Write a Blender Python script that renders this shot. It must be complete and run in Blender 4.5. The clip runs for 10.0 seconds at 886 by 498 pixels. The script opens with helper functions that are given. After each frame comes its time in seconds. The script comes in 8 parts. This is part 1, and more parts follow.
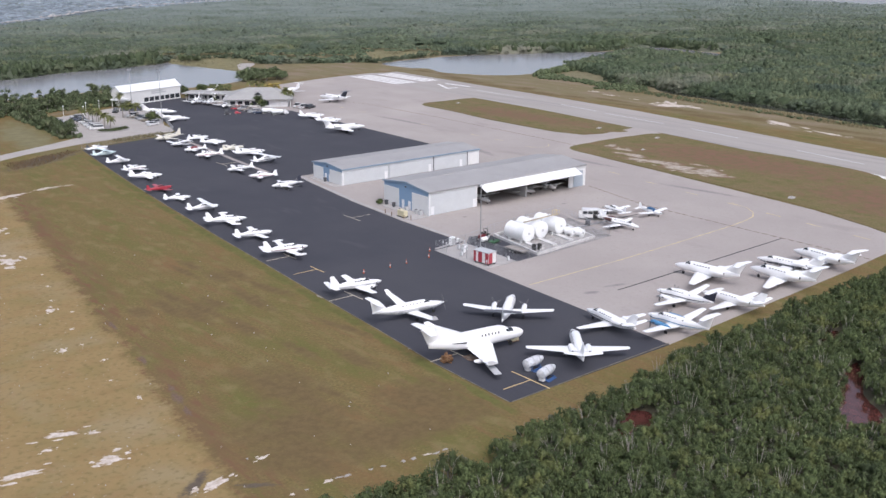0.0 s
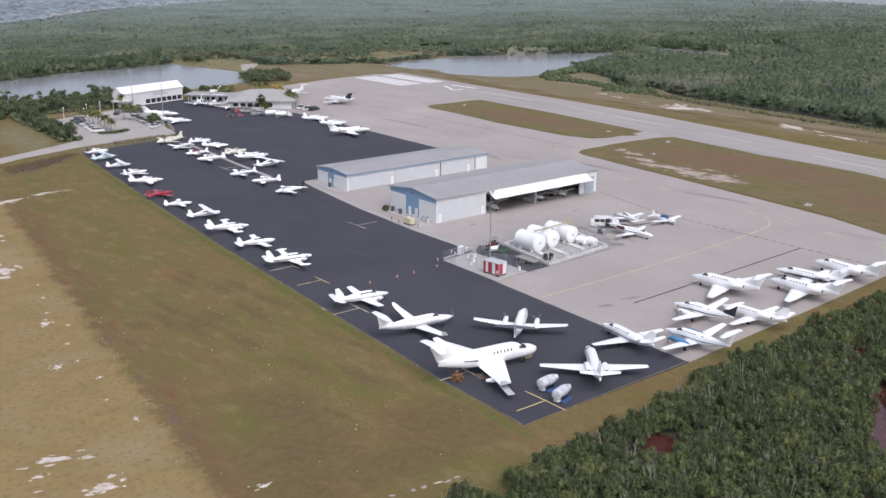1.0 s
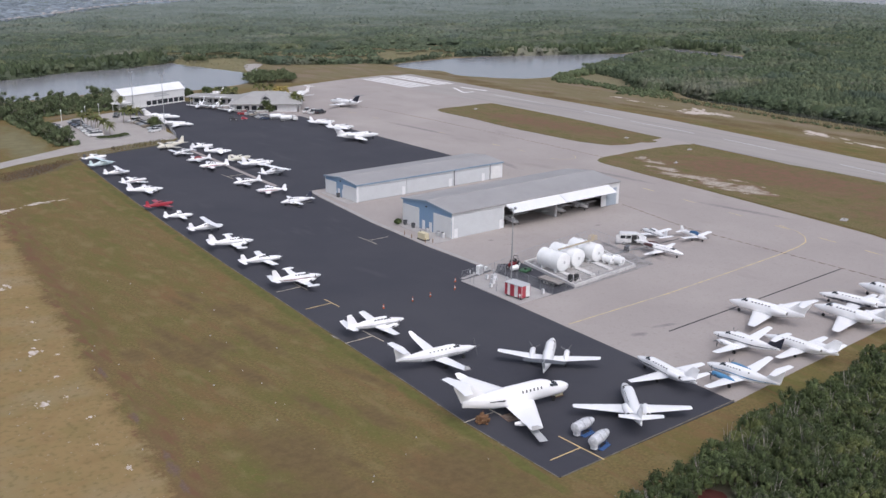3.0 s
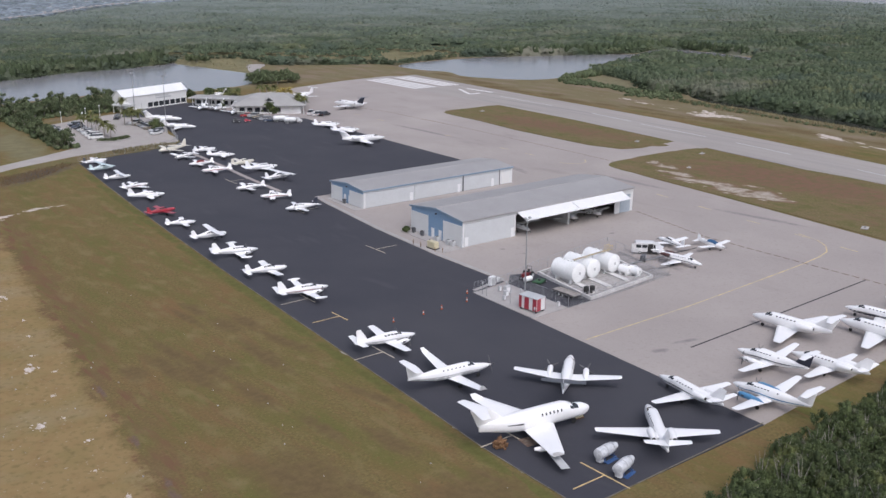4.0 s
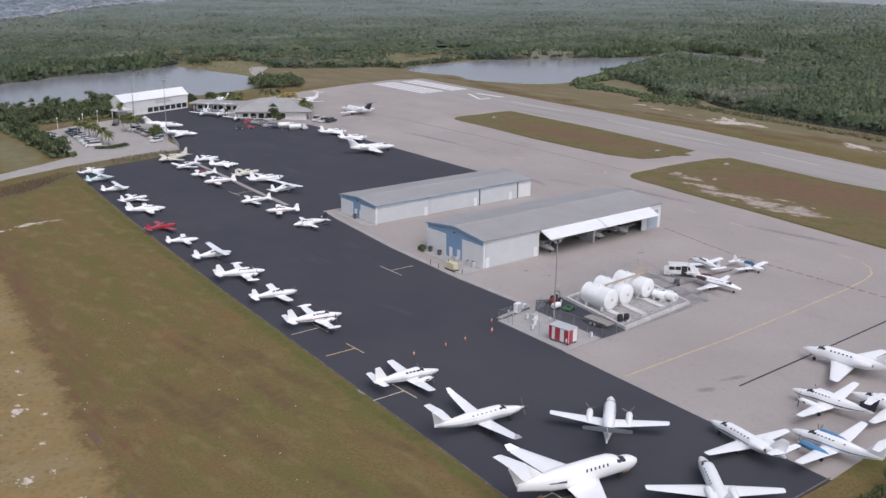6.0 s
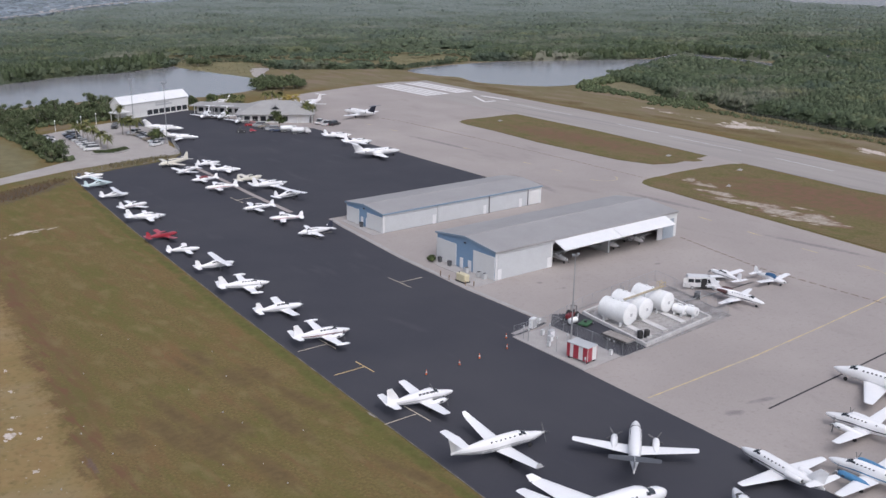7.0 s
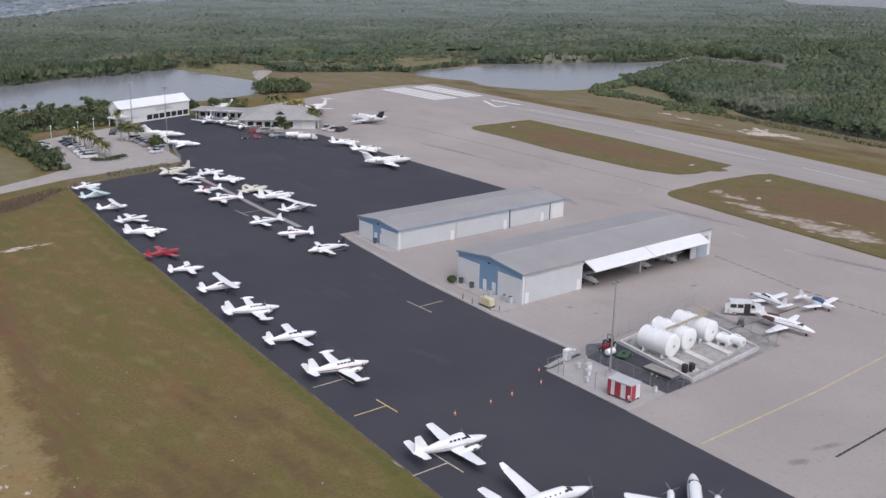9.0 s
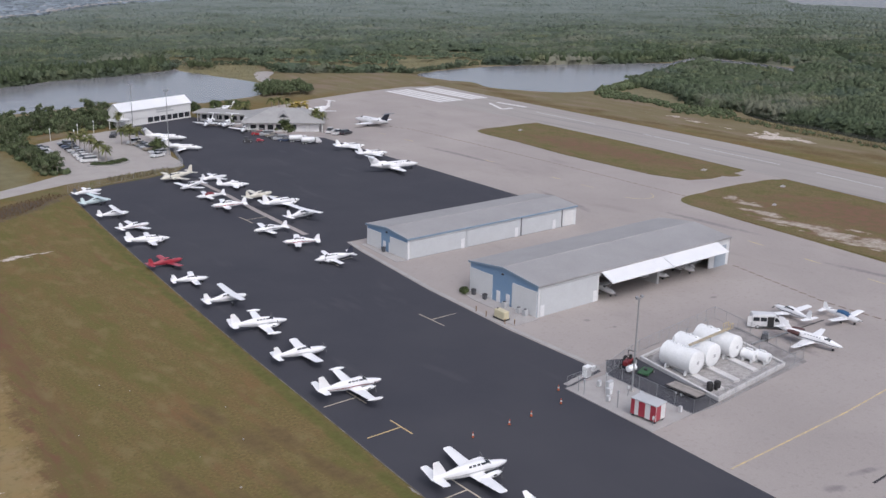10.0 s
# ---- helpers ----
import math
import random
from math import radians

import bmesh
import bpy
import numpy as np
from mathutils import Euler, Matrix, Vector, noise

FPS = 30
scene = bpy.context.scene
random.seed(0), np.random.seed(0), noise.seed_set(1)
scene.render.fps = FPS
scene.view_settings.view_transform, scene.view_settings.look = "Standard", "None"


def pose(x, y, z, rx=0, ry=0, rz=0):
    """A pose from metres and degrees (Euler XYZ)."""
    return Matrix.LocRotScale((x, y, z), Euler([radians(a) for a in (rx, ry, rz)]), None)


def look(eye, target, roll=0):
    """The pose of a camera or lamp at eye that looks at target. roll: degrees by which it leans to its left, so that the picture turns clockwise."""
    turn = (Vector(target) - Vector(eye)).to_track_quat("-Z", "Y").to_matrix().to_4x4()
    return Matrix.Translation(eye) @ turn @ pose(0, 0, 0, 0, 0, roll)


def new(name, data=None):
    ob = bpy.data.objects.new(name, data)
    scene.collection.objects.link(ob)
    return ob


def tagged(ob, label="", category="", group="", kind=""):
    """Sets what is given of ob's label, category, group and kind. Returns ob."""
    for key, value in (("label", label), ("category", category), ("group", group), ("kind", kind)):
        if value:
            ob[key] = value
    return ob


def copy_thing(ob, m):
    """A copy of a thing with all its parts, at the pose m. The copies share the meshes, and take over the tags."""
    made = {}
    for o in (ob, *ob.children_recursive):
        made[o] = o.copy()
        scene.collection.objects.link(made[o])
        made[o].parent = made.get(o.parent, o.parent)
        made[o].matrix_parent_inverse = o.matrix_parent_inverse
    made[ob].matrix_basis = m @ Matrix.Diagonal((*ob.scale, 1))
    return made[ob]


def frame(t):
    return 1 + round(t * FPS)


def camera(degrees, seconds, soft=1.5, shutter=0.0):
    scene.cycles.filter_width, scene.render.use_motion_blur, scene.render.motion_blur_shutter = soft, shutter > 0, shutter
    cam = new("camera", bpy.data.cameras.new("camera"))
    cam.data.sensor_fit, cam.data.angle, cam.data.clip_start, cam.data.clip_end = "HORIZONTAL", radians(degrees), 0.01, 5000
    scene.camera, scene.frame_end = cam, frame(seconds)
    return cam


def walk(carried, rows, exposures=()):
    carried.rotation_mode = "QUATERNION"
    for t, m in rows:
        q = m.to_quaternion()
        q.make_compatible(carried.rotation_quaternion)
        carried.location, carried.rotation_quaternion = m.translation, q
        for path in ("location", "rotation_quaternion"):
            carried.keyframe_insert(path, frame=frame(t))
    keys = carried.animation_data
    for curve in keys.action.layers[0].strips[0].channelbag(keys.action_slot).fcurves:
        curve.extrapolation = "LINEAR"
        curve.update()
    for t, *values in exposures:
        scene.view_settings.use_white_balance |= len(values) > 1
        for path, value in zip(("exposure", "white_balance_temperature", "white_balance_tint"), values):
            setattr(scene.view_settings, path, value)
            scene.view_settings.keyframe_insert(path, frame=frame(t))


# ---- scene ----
# ---- camera ----
cam = camera(47.35, 10.0)
ROWS = [
    (0.0, 0.0, 0.0, 60.0, -39.2, -16.321, -0.152),
    (0.5, 1.699, 2.961, 60.173, -39.129, -16.356, -0.177),
    (1.0, 3.428, 5.984, 60.2, -39.025, -16.359, -0.246),
    (1.5, 5.008, 9.076, 60.203, -39.028, -16.393, -0.329),
    (2.0, 6.608, 12.173, 60.294, -39.017, -16.413, -0.382),
    (2.5, 8.252, 15.406, 60.374, -38.959, -16.444, -0.415),
    (4.0, 12.61, 25.215, 60.686, -38.835, -16.557, -0.566),
    (4.5, 13.951, 28.441, 60.71, -38.863, -16.524, -0.576),
    (5.0, 15.39, 31.804, 60.791, -38.876, -16.553, -0.614),
    (5.5, 16.808, 35.199, 60.917, -38.869, -16.571, -0.658),
    (7.0, 21.188, 45.864, 60.86, -38.93, -16.563, -0.854),
    (7.5, 22.449, 49.38, 60.84, -38.993, -16.573, -0.858),
    (8.0, 23.861, 52.796, 60.711, -39.005, -16.559, -0.943),
    (8.5, 25.258, 56.335, 60.607, -39.03, -16.557, -1.0),
    (9.0, 26.536, 59.6, 60.591, -39.039, -16.554, -1.048),
    (9.5, 27.511, 62.771, 60.681, -39.094, -16.583, -1.06),
    (10.0, 28.533, 65.948, 60.759, -39.11, -16.584, -1.119),
]
walk(cam, [(t, pose(x, y, z, 90 + pitch, 0, yaw) @ pose(0, 0, 0, 0, 0, -roll)) for t, x, y, z, yaw, pitch, roll in ROWS],
     exposures=[(0.0, 0.37, 6200, 14.5), (1.0, 0.28, 6200, 14.5), (2.5, 0.15, 6200, 14.5), (5.0, 0.03, 6200, 14.5), (10.0, 0.0, 6200, 14.5)])

# ---- world, sun ----
world = bpy.data.worlds.new("overcast_sky")
scene.world = world
world.use_nodes = True
wt = world.node_tree
wt.nodes.clear()
sky = wt.nodes.new("ShaderNodeTexSky")
sky.sky_type = "NISHITA"
sky.sun_disc = False
sky.sun_elevation = radians(52)
sky.sun_rotation = radians(200)
sky.dust_density = 4.0
hsv = wt.nodes.new("ShaderNodeHueSaturation")
hsv.inputs["Saturation"].default_value = 0.6
back = wt.nodes.new("ShaderNodeBackground")
back.inputs["Strength"].default_value = 0.142
wout = wt.nodes.new("ShaderNodeOutputWorld")
wt.links.new(sky.outputs[0], hsv.inputs["Color"])
wt.links.new(hsv.outputs[0], back.inputs["Color"])
wt.links.new(back.outputs[0], wout.inputs["Surface"])
sun = new("sun", bpy.data.lights.new("sun", "SUN"))
sun.data.energy, sun.data.angle, sun.data.color = 1.08, radians(55), (0.99, 0.995, 1.0)
sun.matrix_world = look((20, -60, 200), (60, 60, 0))


# ---- materials ----
def material(name, color, rough=0.6, metal=0.0, second=None, scale=1.0, amount=0.5, fine=12.0, fine_amount=0.12, bump=0.0,
             bump_scale=20.0, stretch=(1, 1, 1), island=0.0, random_tint=0.0, coat=0.0, spec=0.5):
    """Base colour with a broad and a fine variation, in world metres."""
    m = bpy.data.materials.new(name)
    m.use_nodes = True
    nt = m.node_tree
    b = nt.nodes["Principled BSDF"]
    b.inputs["Roughness"].default_value = rough
    b.inputs["Metallic"].default_value = metal
    b.inputs["Coat Weight"].default_value = coat
    b.inputs["Specular IOR Level"].default_value = spec
    geo = nt.nodes.new("ShaderNodeNewGeometry")
    mapping = nt.nodes.new("ShaderNodeMapping")
    mapping.inputs["Scale"].default_value = stretch
    nt.links.new(geo.outputs["Position"], mapping.inputs["Vector"])

    def noise_at(s, detail=4.0, rough_=0.6):
        n = nt.nodes.new("ShaderNodeTexNoise")
        n.inputs["Scale"].default_value = s
        n.inputs["Detail"].default_value = detail
        n.inputs["Roughness"].default_value = rough_
        nt.links.new(mapping.outputs[0], n.inputs["Vector"])
        return n

    second = second or tuple(c * 0.75 for c in color)
    broad = noise_at(scale)
    ramp = nt.nodes.new("ShaderNodeMapRange")
    ramp.inputs["From Min"].default_value = 0.5 - 0.5 * (1.05 - amount)
    ramp.inputs["From Max"].default_value = 0.5 + 0.5 * (1.05 - amount)
    nt.links.new(broad.outputs["Fac"], ramp.inputs["Value"])
    mix = nt.nodes.new("ShaderNodeMix")
    mix.data_type = "RGBA"
    mix.inputs["A"].default_value = (*color, 1)
    mix.inputs["B"].default_value = (*second, 1)
    nt.links.new(ramp.outputs[0], mix.inputs["Factor"])
    col = mix.outputs["Result"]
    small = noise_at(fine, 3.0)
    vary = nt.nodes.new("ShaderNodeMapRange")
    vary.inputs["From Min"].default_value, vary.inputs["From Max"].default_value = 0.3, 0.7
    vary.inputs["To Min"].default_value, vary.inputs["To Max"].default_value = 1 - fine_amount, 1 + fine_amount
    nt.links.new(small.outputs["Fac"], vary.inputs["Value"])
    value = vary.outputs[0]
    for amount_, socket in ((island, geo.outputs["Random Per Island"]), (random_tint, None)):
        if amount_:
            if socket is None:
                socket = nt.nodes.new("ShaderNodeObjectInfo").outputs["Random"]
            rr = nt.nodes.new("ShaderNodeMapRange")
            rr.inputs["To Min"].default_value, rr.inputs["To Max"].default_value = 1 - amount_, 1 + amount_
            nt.links.new(socket, rr.inputs["Value"])
            mu = nt.nodes.new("ShaderNodeMath")
            mu.operation = "MULTIPLY"
            nt.links.new(value, mu.inputs[0])
            nt.links.new(rr.outputs[0], mu.inputs[1])
            value = mu.outputs[0]
    scaled = nt.nodes.new("ShaderNodeVectorMath")
    scaled.operation = "SCALE"
    nt.links.new(col, scaled.inputs[0])
    nt.links.new(value, scaled.inputs["Scale"])
    nt.links.new(scaled.outputs[0], b.inputs["Base Color"])
    if bump:
        bn = nt.nodes.new("ShaderNodeBump")
        bn.inputs["Strength"].default_value = bump
        bn.inputs["Distance"].default_value = 0.05
        nt.links.new(noise_at(bump_scale).outputs["Fac"], bn.inputs["Height"])
        nt.links.new(bn.outputs[0], b.inputs["Normal"])
    return m


def layer_noise(m, color, scale, low, high, stretch=(1, 1, 1), turn=0.0, detail=5.0, mask=None):
    """Blends a further colour into a material's base by a noise mask of its own, within a mask if one is given."""
    nt = m.node_tree
    b = nt.nodes["Principled BSDF"]
    link = b.inputs["Base Color"].links[0]
    src = link.from_socket
    geo = nt.nodes.new("ShaderNodeNewGeometry")
    mp = nt.nodes.new("ShaderNodeMapping")
    mp.inputs["Rotation"].default_value = (0, 0, turn)
    mp.inputs["Scale"].default_value = stretch
    n = nt.nodes.new("ShaderNodeTexNoise")
    n.inputs["Scale"].default_value, n.inputs["Detail"].default_value = scale, detail
    rng = nt.nodes.new("ShaderNodeMapRange")
    rng.inputs["From Min"].default_value, rng.inputs["From Max"].default_value = low, high
    mix = nt.nodes.new("ShaderNodeMix")
    mix.data_type = "RGBA"
    mix.inputs["B"].default_value = (*color, 1)
    nt.links.new(geo.outputs["Position"], mp.inputs["Vector"])
    nt.links.new(mp.outputs[0], n.inputs["Vector"])
    nt.links.new(n.outputs["Fac"], rng.inputs["Value"])
    fac = rng.outputs[0]
    if mask is not None:
        fac = math_node(nt, "MULTIPLY", fac, mask)
    nt.links.new(fac, mix.inputs["Factor"])
    nt.links.new(src, mix.inputs["A"])
    nt.links.new(mix.outputs["Result"], b.inputs["Base Color"])
    return m


def math_node(nt, op, a, b=0.0, c=0.0):
    n = nt.nodes.new("ShaderNodeMath")
    n.operation = op
    for i, v in enumerate((a, b, c)):
        if isinstance(v, (int, float)):
            n.inputs[i].default_value = v
        else:
            nt.links.new(v, n.inputs[i])
    return n.outputs[0]


def ramp_node(nt, value, low, high):
    r = nt.nodes.new("ShaderNodeMapRange")
    r.interpolation_type = "SMOOTHSTEP"
    r.inputs["From Min"].default_value, r.inputs["From Max"].default_value = low, high
    nt.links.new(value, r.inputs["Value"])
    return r.outputs[0]


def wander(nt, scale, detail=8.0):
    geo = nt.nodes.new("ShaderNodeNewGeometry")
    n = nt.nodes.new("ShaderNodeTexNoise")
    n.inputs["Scale"].default_value, n.inputs["Detail"].default_value, n.inputs["Roughness"].default_value = scale, detail, 0.68
    nt.links.new(geo.outputs["Position"], n.inputs["Vector"])
    return n.outputs["Fac"]


def field_masks(m):
    """Where the unmown dry field lies west of its ragged border, the worn band beside that border, and the drier ground beyond the runway."""
    nt = m.node_tree
    geo = nt.nodes.new("ShaderNodeNewGeometry")
    sep = nt.nodes.new("ShaderNodeSeparateXYZ")
    nt.links.new(geo.outputs["Position"], sep.inputs[0])
    line = math_node(nt, "MULTIPLY_ADD", sep.outputs["Y"], -0.143, sep.outputs["X"])
    off = math_node(nt, "ADD", line, -33.4)
    rag = math_node(nt, "MULTIPLY_ADD", wander(nt, 0.22), 9.0, -4.5)
    rag = math_node(nt, "ADD", rag, math_node(nt, "MULTIPLY_ADD", wander(nt, 1.3, 12.0), 7.0, -3.5))
    u = math_node(nt, "ADD", off, rag)
    north = math_node(nt, "MULTIPLY_ADD", wander(nt, 0.1), 26.0, sep.outputs["Y"])
    within = ramp_node(nt, north, 296, 282)
    dry = math_node(nt, "MULTIPLY", ramp_node(nt, u, 1.8, -1.6), within)
    wide = math_node(nt, "ADD", off, math_node(nt, "MULTIPLY_ADD", wander(nt, 0.12), 12.0, -6.0))
    band = math_node(nt, "MULTIPLY", ramp_node(nt, wide, 9.5, 2.5), within)
    east = math_node(nt, "ADD", sep.outputs["X"], math_node(nt, "MULTIPLY_ADD", wander(nt, 0.06), 24.0, -12.0))
    far = math_node(nt, "ADD", sep.outputs["Y"], math_node(nt, "MULTIPLY_ADD", wander(nt, 0.06), 24.0, -12.0))
    outer = math_node(nt, "MAXIMUM", ramp_node(nt, east, 314, 330), ramp_node(nt, far, 425, 445))
    return dry, band, outer


grass = material("mown_grass", (0.149, 0.120, 0.047), 0.9, second=(0.166, 0.122, 0.054), scale=0.045, amount=0.6, fine=2.2, fine_amount=0.22, bump=0.3, bump_scale=4.0, spec=0.1)
layer_noise(grass, (0.186, 0.112, 0.054), 0.16, 0.50, 0.74, (1.0, 0.3, 1), 0.12)
layer_noise(grass, (0.120, 0.116, 0.036), 0.10, 0.46, 0.70, (1.3, 0.5, 1), 0.1)
layer_noise(grass, (0.168, 0.106, 0.052), 0.55, 0.52, 0.74, (1.0, 0.14, 1), 0.13)
layer_noise(grass, (0.128, 0.118, 0.040), 0.5, 0.55, 0.78, (1.0, 0.3, 1), 0.13, detail=8.0)
layer_noise(grass, (0.196, 0.154, 0.074), 0.3, 0.52, 0.76, (1.2, 0.6, 1), 0.1)
layer_noise(grass, (0.172, 0.112, 0.054), 1.4, 0.56, 0.8, (1.0, 0.6, 1), 0.12, detail=9.0)
layer_noise(grass, (0.092, 0.086, 0.034), 1.7, 0.58, 0.82, detail=9.0)
layer_noise(grass, (0.215, 0.172, 0.090), 2.6, 0.59, 0.80, detail=9.0)
dry_mask, band_mask, outer_mask = field_masks(grass)
layer_noise(grass, (0.180, 0.154, 0.086), 0.05, 0.1, 0.5, mask=outer_mask)
layer_noise(grass, (0.158, 0.126, 0.070), 0.22, 0.46, 0.74, (1.0, 0.4, 1), 0.1, mask=outer_mask)
layer_noise(grass, (0.218, 0.170, 0.122), 0.16, 0.48, 0.66, (1.0, 0.25, 1), 0.1, detail=7.0, mask=outer_mask)
layer_noise(grass, (0.30, 0.26, 0.21), 0.7, 0.62, 0.76, (1.0, 0.5, 1), 0.1, detail=9.0, mask=outer_mask)
layer_noise(grass, (0.148, 0.098, 0.052), 0.25, 0.4, 0.72, (1.0, 0.3, 1), 0.14, mask=band_mask)
layer_noise(grass, (0.158, 0.088, 0.052), 0.8, 0.5, 0.66, (1.0, 0.22, 1), 0.14, detail=8.0, mask=band_mask)
layer_noise(grass, (0.262, 0.188, 0.088), 0.07, -1.0, 0.0, mask=dry_mask)
layer_noise(grass, (0.214, 0.166, 0.070), 0.12, 0.44, 0.68, mask=dry_mask)
layer_noise(grass, (0.240, 0.160, 0.076), 0.35, 0.50, 0.72, detail=7.0, mask=dry_mask)
layer_noise(grass, (0.300, 0.236, 0.142), 0.06, 0.52, 0.72, mask=dry_mask)
layer_noise(grass, (0.160, 0.124, 0.058), 1.1, 0.52, 0.78, detail=8.0, mask=dry_mask)
layer_noise(grass, (0.36, 0.31, 0.25), 1.6, 0.64, 0.76, detail=10.0, mask=dry_mask)
dry_grass = material("dry_grass", (0.212, 0.174, 0.090), 0.9, second=(0.184, 0.156, 0.080), scale=0.07, amount=0.5, fine=2.2, fine_amount=0.2, bump=0.5, bump_scale=3.0, spec=0.1)
brown_grass = material("brown_grass", (0.148, 0.094, 0.060), 0.9, second=(0.132, 0.102, 0.053), scale=0.12, amount=0.6, fine=2.0, fine_amount=0.2, bump=0.4, bump_scale=3.0, spec=0.1)
green_verge = material("green_verge_grass", (0.143, 0.126, 0.053), 0.9, second=(0.166, 0.126, 0.068), scale=0.15, amount=0.6, fine=2.0, fine_amount=0.18, bump=0.4, bump_scale=3.0, spec=0.1)
layer_noise(green_verge, (0.118, 0.116, 0.042), 0.30, 0.50, 0.70, (1.0, 0.6, 1), 0.1, detail=8.0)
layer_noise(green_verge, (0.185, 0.128, 0.076), 0.16, 0.52, 0.72, (1.0, 0.4, 1), 0.08, detail=8.0)
layer_noise(green_verge, (0.215, 0.180, 0.110), 1.2, 0.60, 0.80, detail=9.0)
layer_noise(green_verge, (0.090, 0.086, 0.038), 0.9, 0.60, 0.80, detail=9.0)
sand = material("pale_shell_sand", (0.62, 0.57, 0.52), 0.95, second=(0.42, 0.36, 0.28), scale=0.9, amount=0.7, fine=5.0, fine_amount=0.15, bump=0.3, bump_scale=4.0, spec=0.1)
asphalt = material("fresh_asphalt", (0.047, 0.048, 0.059), 0.85, second=(0.059, 0.059, 0.069), scale=0.07, amount=0.5, fine=9.0, fine_amount=0.1, bump=0.15, bump_scale=30.0, spec=0.25)
layer_noise(asphalt, (0.078, 0.077, 0.085), 0.22, 0.6, 0.8, (1.0, 0.25, 1))
layer_noise(asphalt, (0.064, 0.064, 0.073), 0.03, 0.5, 0.72)
concrete = material("weathered_apron", (0.373, 0.337, 0.316), 0.9, second=(0.329, 0.296, 0.278), scale=0.05, amount=0.6, fine=4.0, fine_amount=0.05, bump=0.1, bump_scale=15.0, spec=0.2)
layer_noise(concrete, (0.261, 0.234, 0.220), 0.12, 0.58, 0.85, (1.0, 0.35, 1))
layer_noise(concrete, (0.405, 0.367, 0.342), 0.03, 0.5, 0.75)
layer_noise(concrete, (0.297, 0.265, 0.248), 1.3, 0.56, 0.8, detail=8.0)
runway_mat = material("runway_asphalt", (0.372, 0.347, 0.322), 0.9, second=(0.314, 0.290, 0.273), scale=0.08, amount=0.6, fine=4.0, fine_amount=0.05, bump=0.1, bump_scale=15.0, spec=0.2, stretch=(1.6, 0.2, 1))
layer_noise(runway_mat, (0.243, 0.230, 0.230), 0.35, 0.52, 0.8, (1.0, 0.035, 1), -0.09)
hangar_panel = material("pale_hangar_panel", (0.567, 0.590, 0.603), 0.55, second=(0.522, 0.540, 0.553), scale=0.4, amount=0.6, fine=4.0, fine_amount=0.04)
white_concrete = material("whitened_concrete", (0.66, 0.65, 0.64), 0.9, second=(0.50, 0.49, 0.48), scale=0.5, amount=0.6, fine=6.0, fine_amount=0.1, spec=0.2)
pale_concrete = material("pale_concrete", (0.414, 0.396, 0.387), 0.9, second=(0.342, 0.324, 0.310), scale=0.4, amount=0.6, fine=6.0, fine_amount=0.1, bump=0.1, spec=0.2)
road_mat = material("pale_road", (0.405, 0.378, 0.351), 0.9, second=(0.342, 0.315, 0.297), scale=0.2, amount=0.5, fine=5.0, spec=0.2)
water = material("pond_water", (0.255, 0.25, 0.262), 0.2, second=(0.22, 0.216, 0.228), scale=0.02, amount=0.5, fine=0.35, fine_amount=0.06, bump=0.05, bump_scale=0.9, spec=1.0, stretch=(1.0, 2.5, 1.0))
tannin = material("tannin_water", (0.070, 0.022, 0.018), 0.05, second=(0.105, 0.04, 0.035), scale=0.6, amount=0.5, bump=0.05, bump_scale=2.0)
yellow_line = material("faded_yellow_paint", (0.64, 0.48, 0.22), 0.8, second=(0.55, 0.42, 0.21), scale=1.2, amount=0.7, fine=8.0, fine_amount=0.2)
pale_line = material("worn_cream_paint", (0.60, 0.54, 0.41), 0.8, second=(0.42, 0.38, 0.31), scale=1.2, amount=0.7, fine=8.0, fine_amount=0.2)
white_line = material("white_runway_paint", (0.74, 0.73, 0.72), 0.8, second=(0.62, 0.60, 0.59), scale=0.6, amount=0.6, fine=6.0, fine_amount=0.1)
black_line = material("black_rubber_joint", (0.035, 0.03, 0.035), 0.8)
rust_line = material("weed_filled_joint", (0.14, 0.09, 0.07), 0.9, second=(0.25, 0.2, 0.16), scale=2.0, amount=0.8)
tar = material("tar_stain", (0.257, 0.232, 0.222), 0.9, second=(0.284, 0.255, 0.245), scale=0.8, amount=0.7)

leaf = material("mangrove_leaves", (0.051, 0.071, 0.027), 0.75, second=(0.079, 0.101, 0.039), scale=0.42, amount=0.8, fine=1.3, fine_amount=0.25, island=0.34, random_tint=0.26, spec=0.25)
layer_noise(leaf, (0.128, 0.142, 0.050), 0.22, 0.56, 0.68)
layer_noise(leaf, (0.041, 0.056, 0.025), 0.30, 0.56, 0.68, (1.1, 1, 1), 0.3)
layer_noise(leaf, (0.135, 0.131, 0.099), 0.36, 0.62, 0.69, (1, 1.2, 1), 0.7)
def haze_mask(m):
    """Mask for painted haze far behind the ponds, with a ragged near edge."""
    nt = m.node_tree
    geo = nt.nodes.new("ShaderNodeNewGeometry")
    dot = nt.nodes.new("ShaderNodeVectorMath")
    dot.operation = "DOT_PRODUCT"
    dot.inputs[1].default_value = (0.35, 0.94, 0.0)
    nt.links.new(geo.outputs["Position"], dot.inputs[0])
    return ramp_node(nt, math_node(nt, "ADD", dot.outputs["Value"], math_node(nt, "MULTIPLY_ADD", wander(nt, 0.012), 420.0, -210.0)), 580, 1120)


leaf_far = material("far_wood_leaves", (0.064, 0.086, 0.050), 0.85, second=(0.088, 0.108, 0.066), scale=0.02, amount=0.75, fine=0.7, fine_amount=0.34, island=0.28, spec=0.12)

